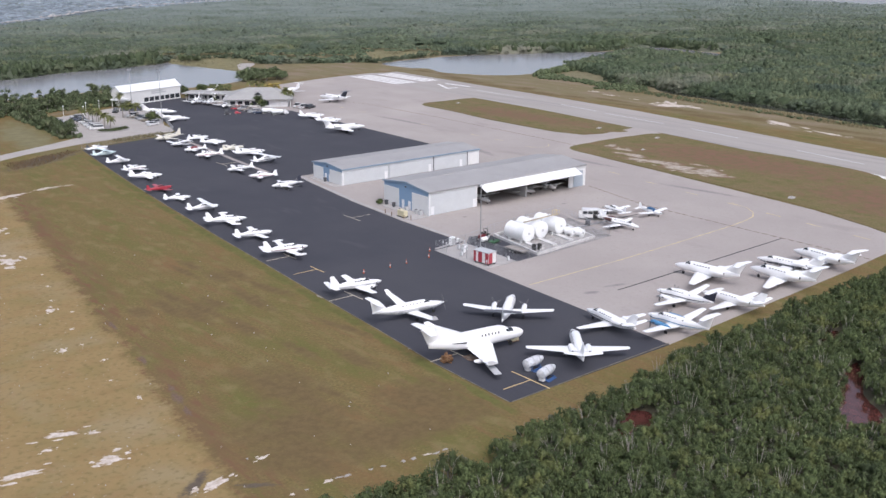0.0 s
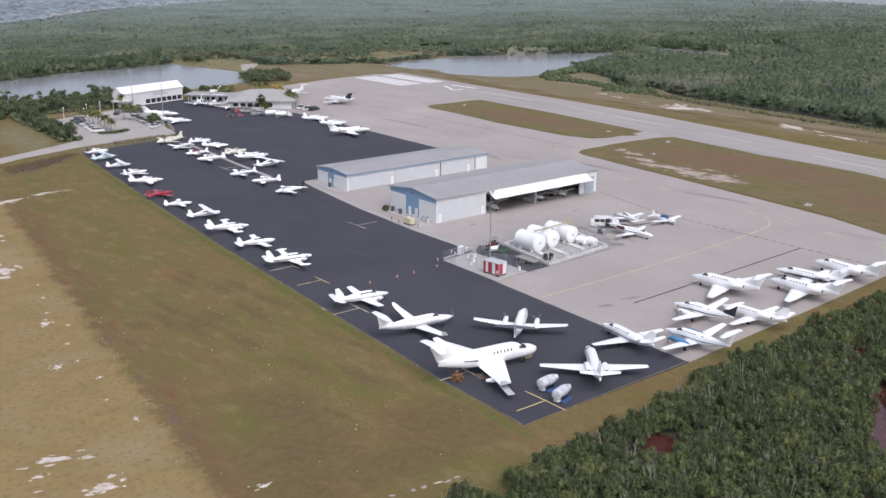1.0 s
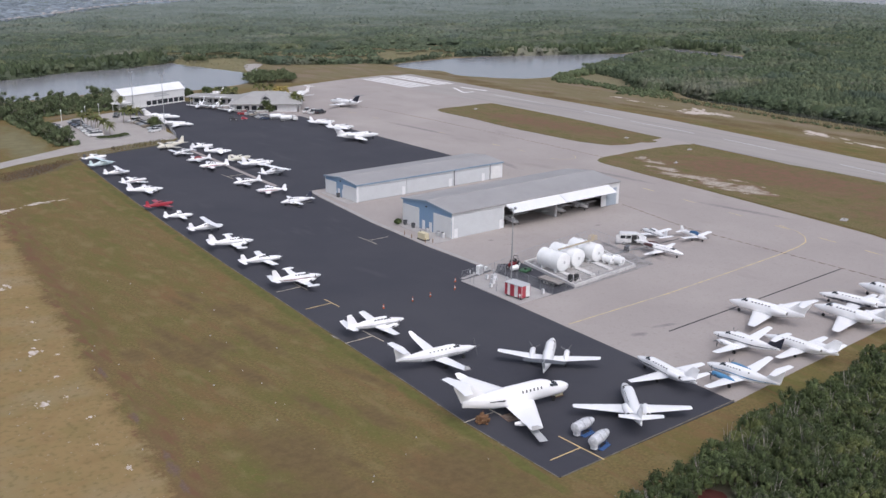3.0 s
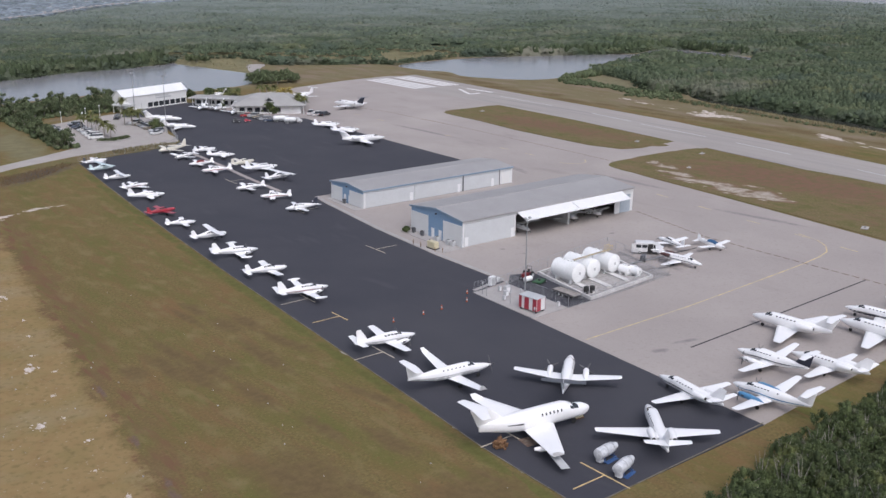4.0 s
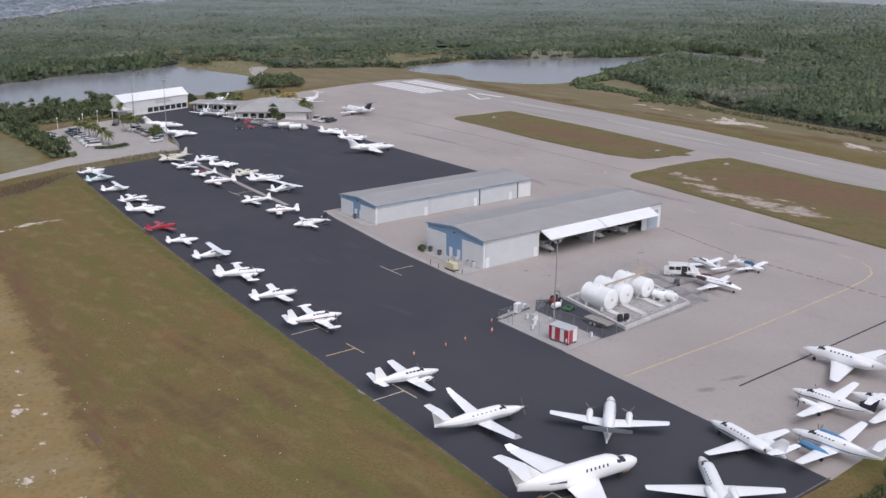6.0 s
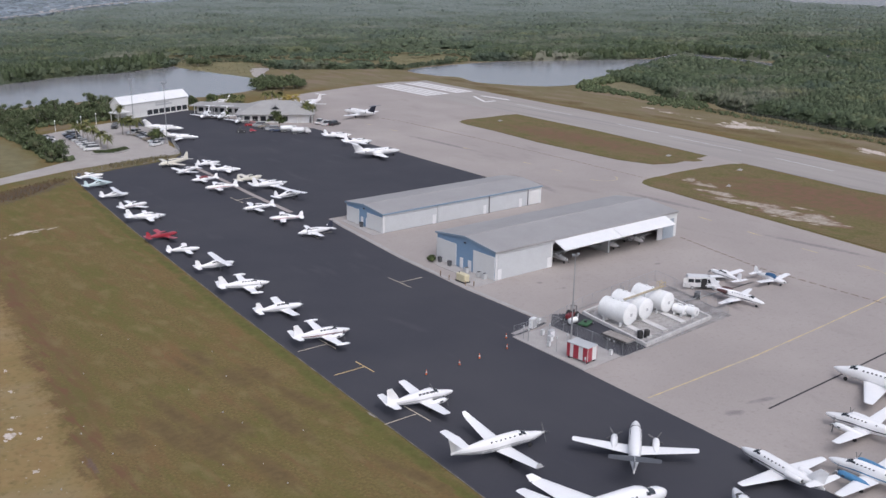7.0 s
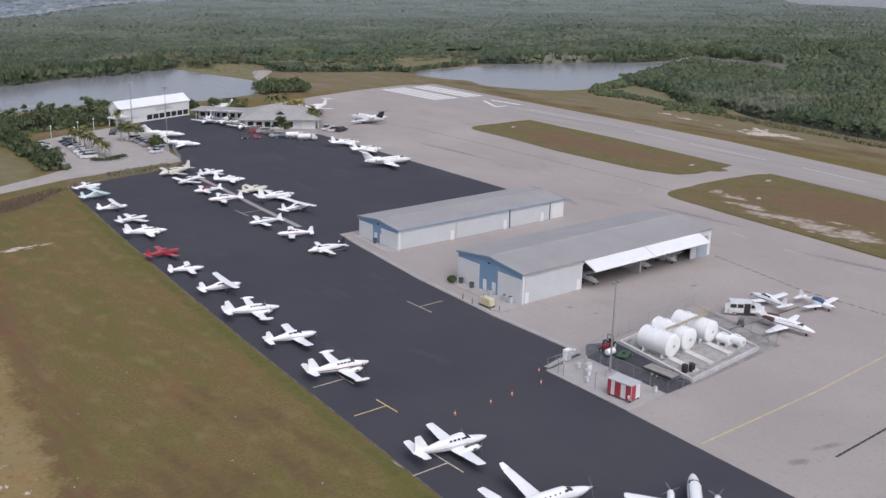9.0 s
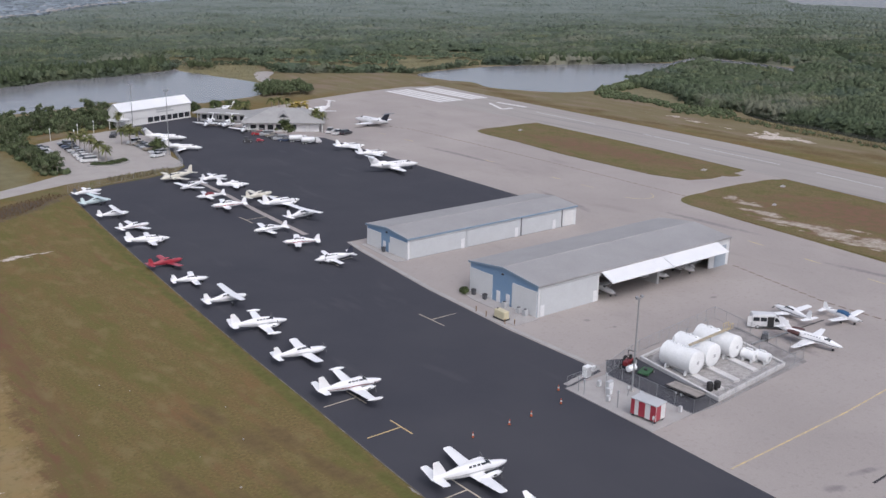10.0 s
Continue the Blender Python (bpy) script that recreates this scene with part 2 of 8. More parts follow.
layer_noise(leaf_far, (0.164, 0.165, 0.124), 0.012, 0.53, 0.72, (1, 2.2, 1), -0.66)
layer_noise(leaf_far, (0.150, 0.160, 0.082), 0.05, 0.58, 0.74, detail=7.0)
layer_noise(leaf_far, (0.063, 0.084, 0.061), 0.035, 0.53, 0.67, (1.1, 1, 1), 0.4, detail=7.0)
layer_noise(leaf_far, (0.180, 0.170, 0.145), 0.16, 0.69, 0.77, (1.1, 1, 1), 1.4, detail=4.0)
# distance haze painted in as a paler, bluer leaf colour
layer_noise(leaf_far, (0.172, 0.202, 0.186), 0.02, 0.0, 0.55, mask=haze_mask(leaf_far))
# the farthest belt's leaf colour carries painted blue-grey haze
hazy_wood = material("hazy_far_wood", (0.220, 0.256, 0.284), 0.9, second=(0.178, 0.210, 0.236), scale=0.02, amount=0.8, fine=0.12, fine_amount=0.3, island=0.25, spec=0.1)
leaf_bank = material("bank_tree_leaves", (0.047, 0.065, 0.034), 0.85, second=(0.068, 0.086, 0.046), scale=0.12, amount=0.7, fine=0.8, fine_amount=0.25, island=0.3, spec=0.15)
marsh_mat = material("marsh_grass", (0.222, 0.194, 0.108), 0.9, second=(0.158, 0.150, 0.082), scale=0.08, amount=0.7, fine=0.6, fine_amount=0.2, spec=0.1)
tan_grass = material("tan_clearing_grass", (0.205, 0.178, 0.110), 0.9, second=(0.150, 0.140, 0.080), scale=0.12, amount=0.7, fine=0.9, fine_amount=0.25, spec=0.1)
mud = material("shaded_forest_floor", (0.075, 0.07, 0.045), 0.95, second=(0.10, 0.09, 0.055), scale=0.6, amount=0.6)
bark = material("grey_bark", (0.27, 0.24, 0.21), 0.9, second=(0.38, 0.35, 0.32), scale=3.0, amount=0.7)
palm_leaf = material("palm_fronds", (0.09, 0.115, 0.035), 0.7, second=(0.15, 0.14, 0.045), scale=0.5, amount=0.7, island=0.3)
palm_yellow = material("yellow_palm_fronds", (0.36, 0.25, 0.05), 0.7, second=(0.25, 0.22, 0.06), scale=0.6, amount=0.7, island=0.3)
reed = material("dry_reeds", (0.215, 0.18, 0.105), 0.9, second=(0.17, 0.15, 0.07), scale=0.5, amount=0.7, island=0.3)

white_paint = material("white_aircraft_paint", (0.89, 0.89, 0.89), 0.3, second=(0.85, 0.85, 0.855), scale=0.8, amount=0.5, fine=5.0, fine_amount=0.02, coat=0.3)
cream_paint = material("cream_aircraft_paint", (0.74, 0.71, 0.61), 0.35, second=(0.7, 0.67, 0.58), scale=0.8, coat=0.3)
red_paint = material("red_aircraft_paint", (0.40, 0.05, 0.07), 0.35, second=(0.35, 0.042, 0.06), scale=0.8, coat=0.3)
mint_paint = material("pale_mint_paint", (0.66, 0.77, 0.76), 0.35, second=(0.62, 0.73, 0.73), scale=0.8, coat=0.3)
blue_paint = material("bright_blue_paint", (0.085, 0.245, 0.42), 0.35, second=(0.07, 0.21, 0.40), scale=0.8, coat=0.3)
navy_paint = material("dark_navy_paint", (0.03, 0.035, 0.06), 0.35, coat=0.3)
grey_paint = material("dark_grey_tail_paint", (0.10, 0.105, 0.115), 0.4, coat=0.2)
silver_paint = material("light_grey_paint", (0.5, 0.51, 0.52), 0.4, second=(0.44, 0.45, 0.46), scale=1.0)
maroon_paint = material("maroon_paint", (0.2, 0.025, 0.03), 0.4)
glass_dark = material("tinted_window_glass", (0.045, 0.05, 0.056), 0.12, spec=0.7)
blade_grey = material("grey_blade_paint", (0.16, 0.16, 0.165), 0.5)
rubber = material("black_rubber", (0.03, 0.03, 0.03), 0.8)
dark_metal = material("dark_metal", (0.08, 0.08, 0.085), 0.5, metal=0.5)
steel = material("galvanised_steel", (0.42, 0.43, 0.44), 0.45, metal=0.6, second=(0.36, 0.37, 0.38), scale=2.0)
orange_mat = material("orange_plastic", (0.62, 0.13, 0.05), 0.6)
wrap = material("white_plastic_wrap", (0.72, 0.73, 0.75), 0.35, second=(0.45, 0.47, 0.5), scale=2.0, amount=0.7, bump=0.3, bump_scale=6.0)
blue_steel = material("blue_painted_steel", (0.05, 0.12, 0.3), 0.5)
rust_mat = material("rusty_brown_straw", (0.16, 0.085, 0.045), 0.95, second=(0.25, 0.14, 0.07), scale=3.0, amount=0.8, bump=0.6, bump_scale=8.0)


def blend_copy(base, name, color, scale=0.6, soft=0.35, second=None, full=False):
    """A copy of the ground's own material with another colour coming in towards a patch's middle."""
    m = base.copy()
    m.name = name
    nt = m.node_tree
    b = nt.nodes["Principled BSDF"]
    src = b.inputs["Base Color"].links[0].from_socket
    rim = nt.nodes.new("ShaderNodeAttribute")
    rim.attribute_name = "rim"
    inner = math_node(nt, "SUBTRACT", 1.0, rim.outputs["Fac"])
    v = math_node(nt, "ADD", inner, math_node(nt, "MULTIPLY_ADD", wander(nt, scale, 10.0), 2.0, -1.0))
    fac = math_node(nt, "MULTIPLY", ramp_node(nt, v, 0.42 - soft, 0.42 + soft), ramp_node(nt, inner, 0.0, 0.2))
    mix = nt.nodes.new("ShaderNodeMix")
    mix.data_type = "RGBA"
    tint = nt.nodes.new("ShaderNodeMix")
    tint.data_type = "RGBA"
    tint.inputs["A"].default_value = (*color, 1)
    tint.inputs["B"].default_value = (*(second or tuple(c * 0.8 for c in color)), 1)
    nt.links.new(ramp_node(nt, wander(nt, scale * 1.7, 6.0), 0.35, 0.65), tint.inputs["Factor"])
    mix.inputs["Factor"].default_value = 1.0
    if not full:
        nt.links.new(fac, mix.inputs["Factor"])
    nt.links.new(src, mix.inputs["A"])
    nt.links.new(tint.outputs["Result"], mix.inputs["B"])
    nt.links.new(mix.outputs["Result"], b.inputs["Base Color"])
    return m


def ribbed(m, pitch, axis, strength=0.5):
    """Standing-seam relief: fine ribs across one world axis."""
    nt = m.node_tree
    geo = nt.nodes.new("ShaderNodeNewGeometry")
    sep = nt.nodes.new("ShaderNodeSeparateXYZ")
    k = nt.nodes.new("ShaderNodeMath")
    k.operation = "MULTIPLY"
    k.inputs[1].default_value = 1 / pitch
    fr = nt.nodes.new("ShaderNodeMath")
    fr.operation = "PINGPONG"
    fr.inputs[1].default_value = 0.5
    bn = nt.nodes.new("ShaderNodeBump")
    bn.inputs["Strength"].default_value, bn.inputs["Distance"].default_value = strength, 0.05
    nt.links.new(geo.outputs["Position"], sep.inputs[0])
    nt.links.new(sep.outputs[axis], k.inputs[0])
    nt.links.new(k.outputs[0], fr.inputs[0])
    nt.links.new(fr.outputs[0], bn.inputs["Height"])
    nt.links.new(bn.outputs[0], nt.nodes["Principled BSDF"].inputs["Normal"])
    return m


roof_metal = ribbed(material("grey_metal_roof", (0.347, 0.340, 0.338), 0.6, second=(0.302, 0.295, 0.293), scale=0.15, amount=0.6, fine=3.0, fine_amount=0.05, spec=0.3), 0.6, "X", 0.25)
white_cladding = ribbed(material("white_metal_cladding", (0.70, 0.71, 0.71), 0.55, second=(0.64, 0.65, 0.65), scale=0.4, amount=0.5, fine=4.0, fine_amount=0.04), 0.35, "X", 0.25)
white_gable = ribbed(material("white_gable_cladding", (0.70, 0.71, 0.71), 0.55, second=(0.64, 0.65, 0.65), scale=0.4, amount=0.5, fine=4.0, fine_amount=0.04), 0.35, "Y", 0.25)
blue_cladding = ribbed(material("blue_metal_cladding", (0.22, 0.33, 0.46), 0.55, second=(0.18, 0.3, 0.46), scale=0.4, amount=0.5, fine=4.0, fine_amount=0.05), 0.35, "Y", 0.25)
blue_trim = material("blue_trim_paint", (0.25, 0.33, 0.42), 0.55, second=(0.22, 0.30, 0.38), scale=0.8)
door_white = material("white_door_skin", (0.78, 0.78, 0.79), 0.5, second=(0.72, 0.73, 0.74), scale=0.6)
tank_white = material("white_tank_paint", (0.86, 0.87, 0.87), 0.45, second=(0.76, 0.77, 0.765), scale=0.7, amount=0.6, fine=4.0, fine_amount=0.05)
plaster = material("white_plaster", (0.74, 0.74, 0.73), 0.8, second=(0.68, 0.68, 0.67), scale=0.5, amount=0.5)
grey_roof = material("pale_grey_roof", (0.37, 0.365, 0.355), 0.8, second=(0.31, 0.305, 0.295), scale=0.3, amount=0.6, fine=4.0)
white_roof = material("white_membrane_roof", (0.80, 0.81, 0.82), 0.6, second=(0.72, 0.73, 0.75), scale=0.25, amount=0.6)
beige = material("beige_painted_steel", (0.62, 0.56, 0.38), 0.5, second=(0.55, 0.5, 0.34), scale=1.5)
interior = material("hangar_interior", (0.46, 0.46, 0.46), 0.8, second=(0.38, 0.38, 0.38), scale=0.5)


# ---- geometry helpers ----
class Geo:
    def __init__(self):
        self.v, self.f = [], []

    def add(self, verts, faces):
        n = len(self.v)
        self.v += [tuple(p) for p in verts]
        self.f += [tuple(i + n for i in q) for q in faces]
        return self

    def box(self, x, y, z, sx, sy, sz, turn=0.0, chamfer=0.0):
        """A box on its base centre (x, y, z), with chamfered upright and top edges."""
        c, s = math.cos(radians(turn)), math.sin(radians(turn))
        hx, hy, k = sx / 2, sy / 2, min(chamfer, sx / 3, sy / 3, sz / 3)
        if k:
            ring = [(hx, -hy + k), (hx, hy - k), (hx - k, hy), (-hx + k, hy), (-hx, hy - k), (-hx, -hy + k), (-hx + k, -hy), (hx - k, -hy)]
            top = [(a * (hx - k) / hx, b * (hy - k) / hy) for a, b in ring]
            levels = [(ring, 0), (ring, sz - k), (top, sz)]
        else:
            ring = [(hx, -hy), (hx, hy), (-hx, hy), (-hx, -hy)]
            levels = [(ring, 0), (ring, sz)]
        rings = [[(x + c * a - s * b, y + s * a + c * b, z + h) for a, b in r] for r, h in levels]
        return self.loft(rings)

    def loft(self, rings, cap=True, closed=True):
        n = len(rings[0])
        verts = [p for r in rings for p in r]
        faces = []
        for i in range(len(rings) - 1):
            for j in range(n if closed else n - 1):
                k = (j + 1) % n
                faces.append((i * n + j, i * n + k, (i + 1) * n + k, (i + 1) * n + j))
        if cap:
            faces.append(tuple(range(n))[::-1])
            faces.append(tuple(range((len(rings) - 1) * n, len(rings) * n)))
        return self.add(verts, faces)

    def cyl(self, p, q, r, r2=None, n=10, cap=True):
        p, q = Vector(p), Vector(q)
        r2 = r if r2 is None else r2
        w = (q - p).normalized()
        u = w.orthogonal().normalized()
        v = w.cross(u)
        ring = lambda o, rad: [tuple(o + rad * (math.cos(a) * u + math.sin(a) * v)) for a in [2 * math.pi * i / n for i in range(n)]]
        return self.loft([ring(p, r), ring(q, r2)], cap)

    def turned(self, p, q, profile, n=14):
        """A body of revolution from p to q: profile of (share of the way, radius)."""
        p, q = Vector(p), Vector(q)
        w = (q - p).normalized()
        u = w.orthogonal().normalized()
        v = w.cross(u)
        rings = []
        for s, rad in profile:
            o = p.lerp(q, s)
            rings.append([tuple(o + rad * (math.cos(a) * u + math.sin(a) * v)) for a in [2 * math.pi * i / n for i in range(n)]])
        return self.loft(rings)

    def prism(self, outline, z0, z1):
        a = sum(p[0] * q[1] - q[0] * p[1] for p, q in zip(outline, outline[1:] + outline[:1]))
        if a < 0:
            outline = outline[::-1]
        return self.loft([[(x, y, z0) for x, y in outline], [(x, y, z1) for x, y in outline]])

    def strip(self, points, width, z, thick=0.012):
        """A painted line of that width along points on the ground."""
        for (x0, y0), (x1, y1) in zip(points, points[1:]):
            d = math.hypot(x1 - x0, y1 - y0)
            ux, uy = (x1 - x0) / d, (y1 - y0) / d
            w = width / 2
            self.prism([(x0 - uy * w, y0 + ux * w), (x0 + uy * w, y0 - ux * w), (x1 + uy * w, y1 - ux * w), (x1 - uy * w, y1 + ux * w)], z, z + thick)
        return self


def part(name, g, mat, parent=None, label="", smooth=0.0):
    """One mesh object, under its thing or its part, or by itself."""
    me = bpy.data.meshes.new(name)
    me.from_pydata(g.v, [], g.f)
    me.materials.append(mat)
    if smooth:
        me.shade_smooth()
        me.set_sharp_from_angle(angle=radians(smooth))
    me.update()
    ob = new(name, me)
    if parent:
        ob.parent = parent
    if label:
        tagged(ob, label)
    return ob


def thing(name, x, y, z, turn, label, category, group="", kind=""):
    ob = new(name)
    ob.matrix_world = pose(x, y, z, 0, 0, turn)
    return tagged(ob, label, category, group, kind)


def quick_mesh(name, verts, quads, mat):
    """A large mesh of quads from arrays."""
    me = bpy.data.meshes.new(name)
    n, k = len(verts), len(quads)
    me.vertices.add(n)
    me.vertices.foreach_set("co", np.ascontiguousarray(verts, dtype=np.float32).ravel())
    me.loops.add(4 * k)
    me.loops.foreach_set("vertex_index", np.ascontiguousarray(quads, dtype=np.int32).ravel())
    me.polygons.add(k)
    me.polygons.foreach_set("loop_start", np.arange(0, 4 * k, 4, dtype=np.int32))
    me.update(calc_edges=True)
    me.validate()
    me.materials.append(mat)
    return me


def smooth_outline(points, rough=0.0, step=2.0, seed=1):
    """A closed outline through a few corners, rounded and roughened."""
    rnd = random.Random(seed)
    pts = [Vector((*p, 0)) for p in points]
    out = []
    n = len(pts)
    for i in range(n):
        a, b, c, d = pts[i - 1], pts[i], pts[(i + 1) % n], pts[(i + 2) % n]
        m = max(2, int((c - b).length / step))
        for j in range(m):
            t = j / m
            p = 0.5 * ((2 * b) + (c - a) * t + (2 * a - 5 * b + 4 * c - d) * t * t + (3 * b - 3 * c + d - a) * t ** 3)
            q = noise.noise_vector(p * 0.13 + Vector((seed * 7.3, 0, 0))) + 0.6 * noise.noise_vector(p * 0.5 + Vector((0, seed * 3.1, 0)))
            out.append((p.x + rough * q.x + rnd.uniform(-.1, .1) * rough, p.y + rough * q.y))
    return out


def sheet(name, outline, mat, z, label, category, thick=0.03, kind="structure"):
    g = Geo().prism(outline, z - thick, z)
    ob = part(name, g, mat)
    return tagged(ob, label, category, kind=kind)


# ---- ground ----
g = Geo()
N = 40
side = [6500 * (abs(i / (N / 2) - 1) ** 2.2) * (1 if i > N / 2 else -1) for i in range(N + 1)]
g.add([(150 + a, 200 + b, 0.0) for b in side for a in side], [(j * (N + 1) + i, j * (N + 1) + i + 1, (j + 1) * (N + 1) + i + 1, (j + 1) * (N + 1) + i) for j in range(N) for i in range(N)])
tagged(part("ground", g, grass), "mown green-brown grass airfield ground with a dry tan field", "grass", kind="structure")
WEST = [(88.8, 94.0), (89.1, 103), (89.4, 112), (91.0, 128), (92.5, 146), (94.5, 168.5), (96.9, 196), (100.6, 233), (103.4, 258), (106.4, 283), (110.7, 315.8)]
ASPHALT = WEST + [(123.7, 319.8), (133.9, 321.6), (143.6, 324.9), (148.6, 330.2), (152.5, 343.3), (156, 358), (162, 380), (169.1, 387), (181.1, 392.5), (192, 380), (193, 362), (205.5, 347),
                  (204.8, 305), (203.4, 253), (203.2, 241), (143.4, 240.0), (141.9, 232), (138.3, 205), (136.5, 181), (136.2, 160), (127.3, 158.6), (126.5, 142), (124.6, 113), (123.3, 93.9)]
CONCRETE = [(123.0, 93.9), (142.7, 95.0), (161.1, 95.8), (183, 97.0), (198, 98.2), (212, 99), (217, 112), (221.6, 128.5), (227.2, 174), (230, 202), (232.5, 219.5), (236, 223.4), (251, 226), (265, 225.8),
            (279.5, 222.5), (281, 236), (262.3, 234.4), (255.5, 237), (252, 248), (252, 282), (256.9, 329.8), (273.6, 331.5), (287.5, 331), (290, 400), (320, 428), (305.6, 435), (278.5, 431.7), (250.9, 424.5),
            (215, 412), (190, 408), (160, 345), (160, 245), (140, 244), (136.5, 205), (133, 170), (124.5, 160), (123.5, 140)]
sheet("apron", CONCRETE, concrete, 0.05, "weathered pale grey apron and taxiway with faint dark stains", "apron", 0.05)
sheet("asphalt_apron", ASPHALT, asphalt, 0.08, "fresh dark asphalt parking apron with faint scuffs", "apron", 0.08)
sheet("runway", [(262, 60), (290, 60), (299, 160), (307, 215), (313, 262), (315, 300), (317.5, 362), (320.5, 431.5), (288, 432), (287, 330),
                 (285.4, 288), (283, 262), (280.5, 236), (279.8, 222), (276.5, 191), (269, 136)],
      runway_mat, 0.062, "pale grey asphalt runway with dark tyre streaks", "runway", 0.06)
# ---- markings and patches on the ground ----
SAND, SAND2 = (0.64, 0.575, 0.53), (0.42, 0.355, 0.29)
green_verge_worn = blend_copy(green_verge, "worn_island_grass", (0.190, 0.108, 0.074), 0.22, 0.42, (0.150, 0.112, 0.062))
thin = {sand.name: blend_copy(grass, "sand_in_grass", SAND, 0.7, 0.1, SAND2), brown_grass.name: blend_copy(grass, "worn_grass", (0.150, 0.108, 0.053), 0.45, 0.6), tar.name: blend_copy(concrete, "apron_stain", (0.275, 0.25, 0.245), 0.5, 0.5),
        mud.name: blend_copy(grass, "dark_mud", (0.120, 0.098, 0.076), 0.9, 0.4), reed.name: blend_copy(grass, "bare_ground", (0.20, 0.158, 0.10), 0.3, 0.3), pale_concrete.name: blend_copy(grass, "rubble", (0.36, 0.34, 0.32), 1.4, 0.1),
        dry_grass.name: blend_copy(grass, "pale_dry_grass", (0.200, 0.180, 0.100), 0.15, 0.4), "island_sand": blend_copy(blend_copy(green_verge, "brown_island_grass", (0.185, 0.118, 0.078), 0.12, 0.5, (0.160, 0.115, 0.067), True), "sand_in_island", (0.46, 0.41, 0.35), 0.4, 0.4, (0.29, 0.245, 0.195))}
thin[green_verge.name] = green_verge_worn


def patch(name, x, y, rx, ry, turn, mat, z, label, category, seed, rough=0.35):
    """An irregular thin patch lying on the ground, thinning out at its rim."""
    c, s = math.cos(radians(turn)), math.sin(radians(turn))
    base = 0.085 if z > 0.08 else 0.05 if mat is tar else 0.0
    z = base + 0.004 + (z - base) * 0.1
    n = 40
    verts, rim = [(x, y, z)], [0.0]
    for ring, k0 in ((0.4, 0.22), (0.8, 0.55), (1.25, 1.0)):
        for i in range(n):
            a = 2 * math.pi * i / n
            v = Vector((math.cos(a), math.sin(a), seed * 5.17))
            k = ring * max(0.3, 1 + rough * (noise.noise(v * 1.3) + 0.6 * noise.noise(v * 3.1)))
            px, py = rx * k * math.cos(a), ry * k * math.sin(a)
            verts.append((x + c * px - s * py, y + s * px + c * py, z - 0.003 * k0))
            rim.append(k0)
    faces = [(0, i + 1, (i + 1) % n + 1) for i in range(n)]
    for r in range(2):
        o = 1 + r * n
        faces += [(o + i, o + n + i, o + n + (i + 1) % n, o + (i + 1) % n) for i in range(n)]
    ob = part(name, Geo().add(verts, faces), thin[mat if isinstance(mat, str) else mat.name])
    at_ = ob.data.attributes.new("rim", "FLOAT", "POINT")
    at_.data.foreach_set("value", rim)
    return tagged(ob, label, category, kind="structure")


sand_seed = 11
fr0 = random.Random(9)


def sand_spill(x, y, rx, ry, turn, z, label, bits=5, mat=sand):
    """One ragged sand patch with smaller crumbs of it round about."""
    global sand_seed
    sand_seed += 1
    patch("sand_patch", x, y, rx, ry, turn, mat, z, label, "sand", sand_seed, 0.6)
    for i in range(bits):
        a = fr0.uniform(0, 6.283)
        k = fr0.uniform(0.16, 0.42)
        sand_seed += 1
        patch("sand_patch", x + 1.5 * rx * math.cos(a), y + 1.5 * ry * math.sin(a), rx * k, ry * k, turn, mat, z + 0.001, label, "sand", sand_seed, 0.5)


for x, y, rx, ry, turn in ((39.3, 113.0, 1.5, 1.5, 12), (36.8, 123.3, 2.4, 0.8, -20), (29.5, 115.7, 2.8, 1.0, -15), (40.2, 121.2, 0.8, 0.4, -20), (34.0, 120.0, 0.8, 0.4, -20),
                           (46.6, 99.3, 1.8, 0.9, 20), (53.8, 101.5, 0.8, 0.4, 0), (55.3, 206.7, 2.2, 3.2, 10), (72.9, 265.3, 5.0, 1.6, 20), (66, 262, 4, 2.4, 0), (83.1, 268.5, 4.5, 0.7, 8), (60, 232, 1.8, 2.6, 0), (52, 172, 0.8, 1.3, 0), (47, 152, 0.7, 0.9, 0)):
    sand_spill(x, y, rx, ry, turn, 0.06, "bare pale shell sand patch in dry grass")
for i in range(9):
    y = 128 + i * 8.2
    sand_spill(30.6 + 0.143 * y + fr0.uniform(-2.2, 1.2), y, fr0.uniform(0.18, 0.4), fr0.uniform(0.25, 0.6), -10, 0.06, "crumbs of pale shell along the field border", 4)
for i in range(15):
    t = i / 14
    sand_seed += 1
    if i in (2, 6, 9):
        continue
    patch("shell_track", 52.6 + 20.5 * t + fr0.uniform(-0.3, 0.3), 91.4 - 2.0 * t + 0.5 * math.sin(5 * t) + fr0.uniform(-0.15, 0.15), fr0.uniform(0.3, 0.8), fr0.uniform(0.2, 0.42), fr0.uniform(-25, 10), sand if i % 3 == 0 else pale_concrete, 0.06, "broken pale shell track along the thicket", "track", sand_seed, 0.6)
patch("bare_soil", 44.8, 100.6, 3.6, 1.0, 40, mud, 0.05, "dark muddy wheel track in the dry grass", "soil", 71, 0.4)
patch("bare_soil", 50.0, 96.0, 2.6, 0.6, -35, mud, 0.05, "dark muddy wheel track in the dry grass", "soil", 72, 0.4)
for x, y, rx, ry, turn in ((335.5, 262.5, 5.0, 6.2, 20), (341, 268, 2.4, 4.5, -20), (339, 255, 1.8, 4.0, 0), (330.5, 208.5, 1.9, 8.0, -22), (324.5, 185.5, 1.5, 5.4, -12), (340, 300, 0.9, 3.0, 5), (338, 284, 0.7, 2.2, 0), (343, 312, 0.9, 3.6, 5)):
    sand_spill(x, y, rx, ry, turn, 0.05, "bare pale sand scar beside the runway", 4)
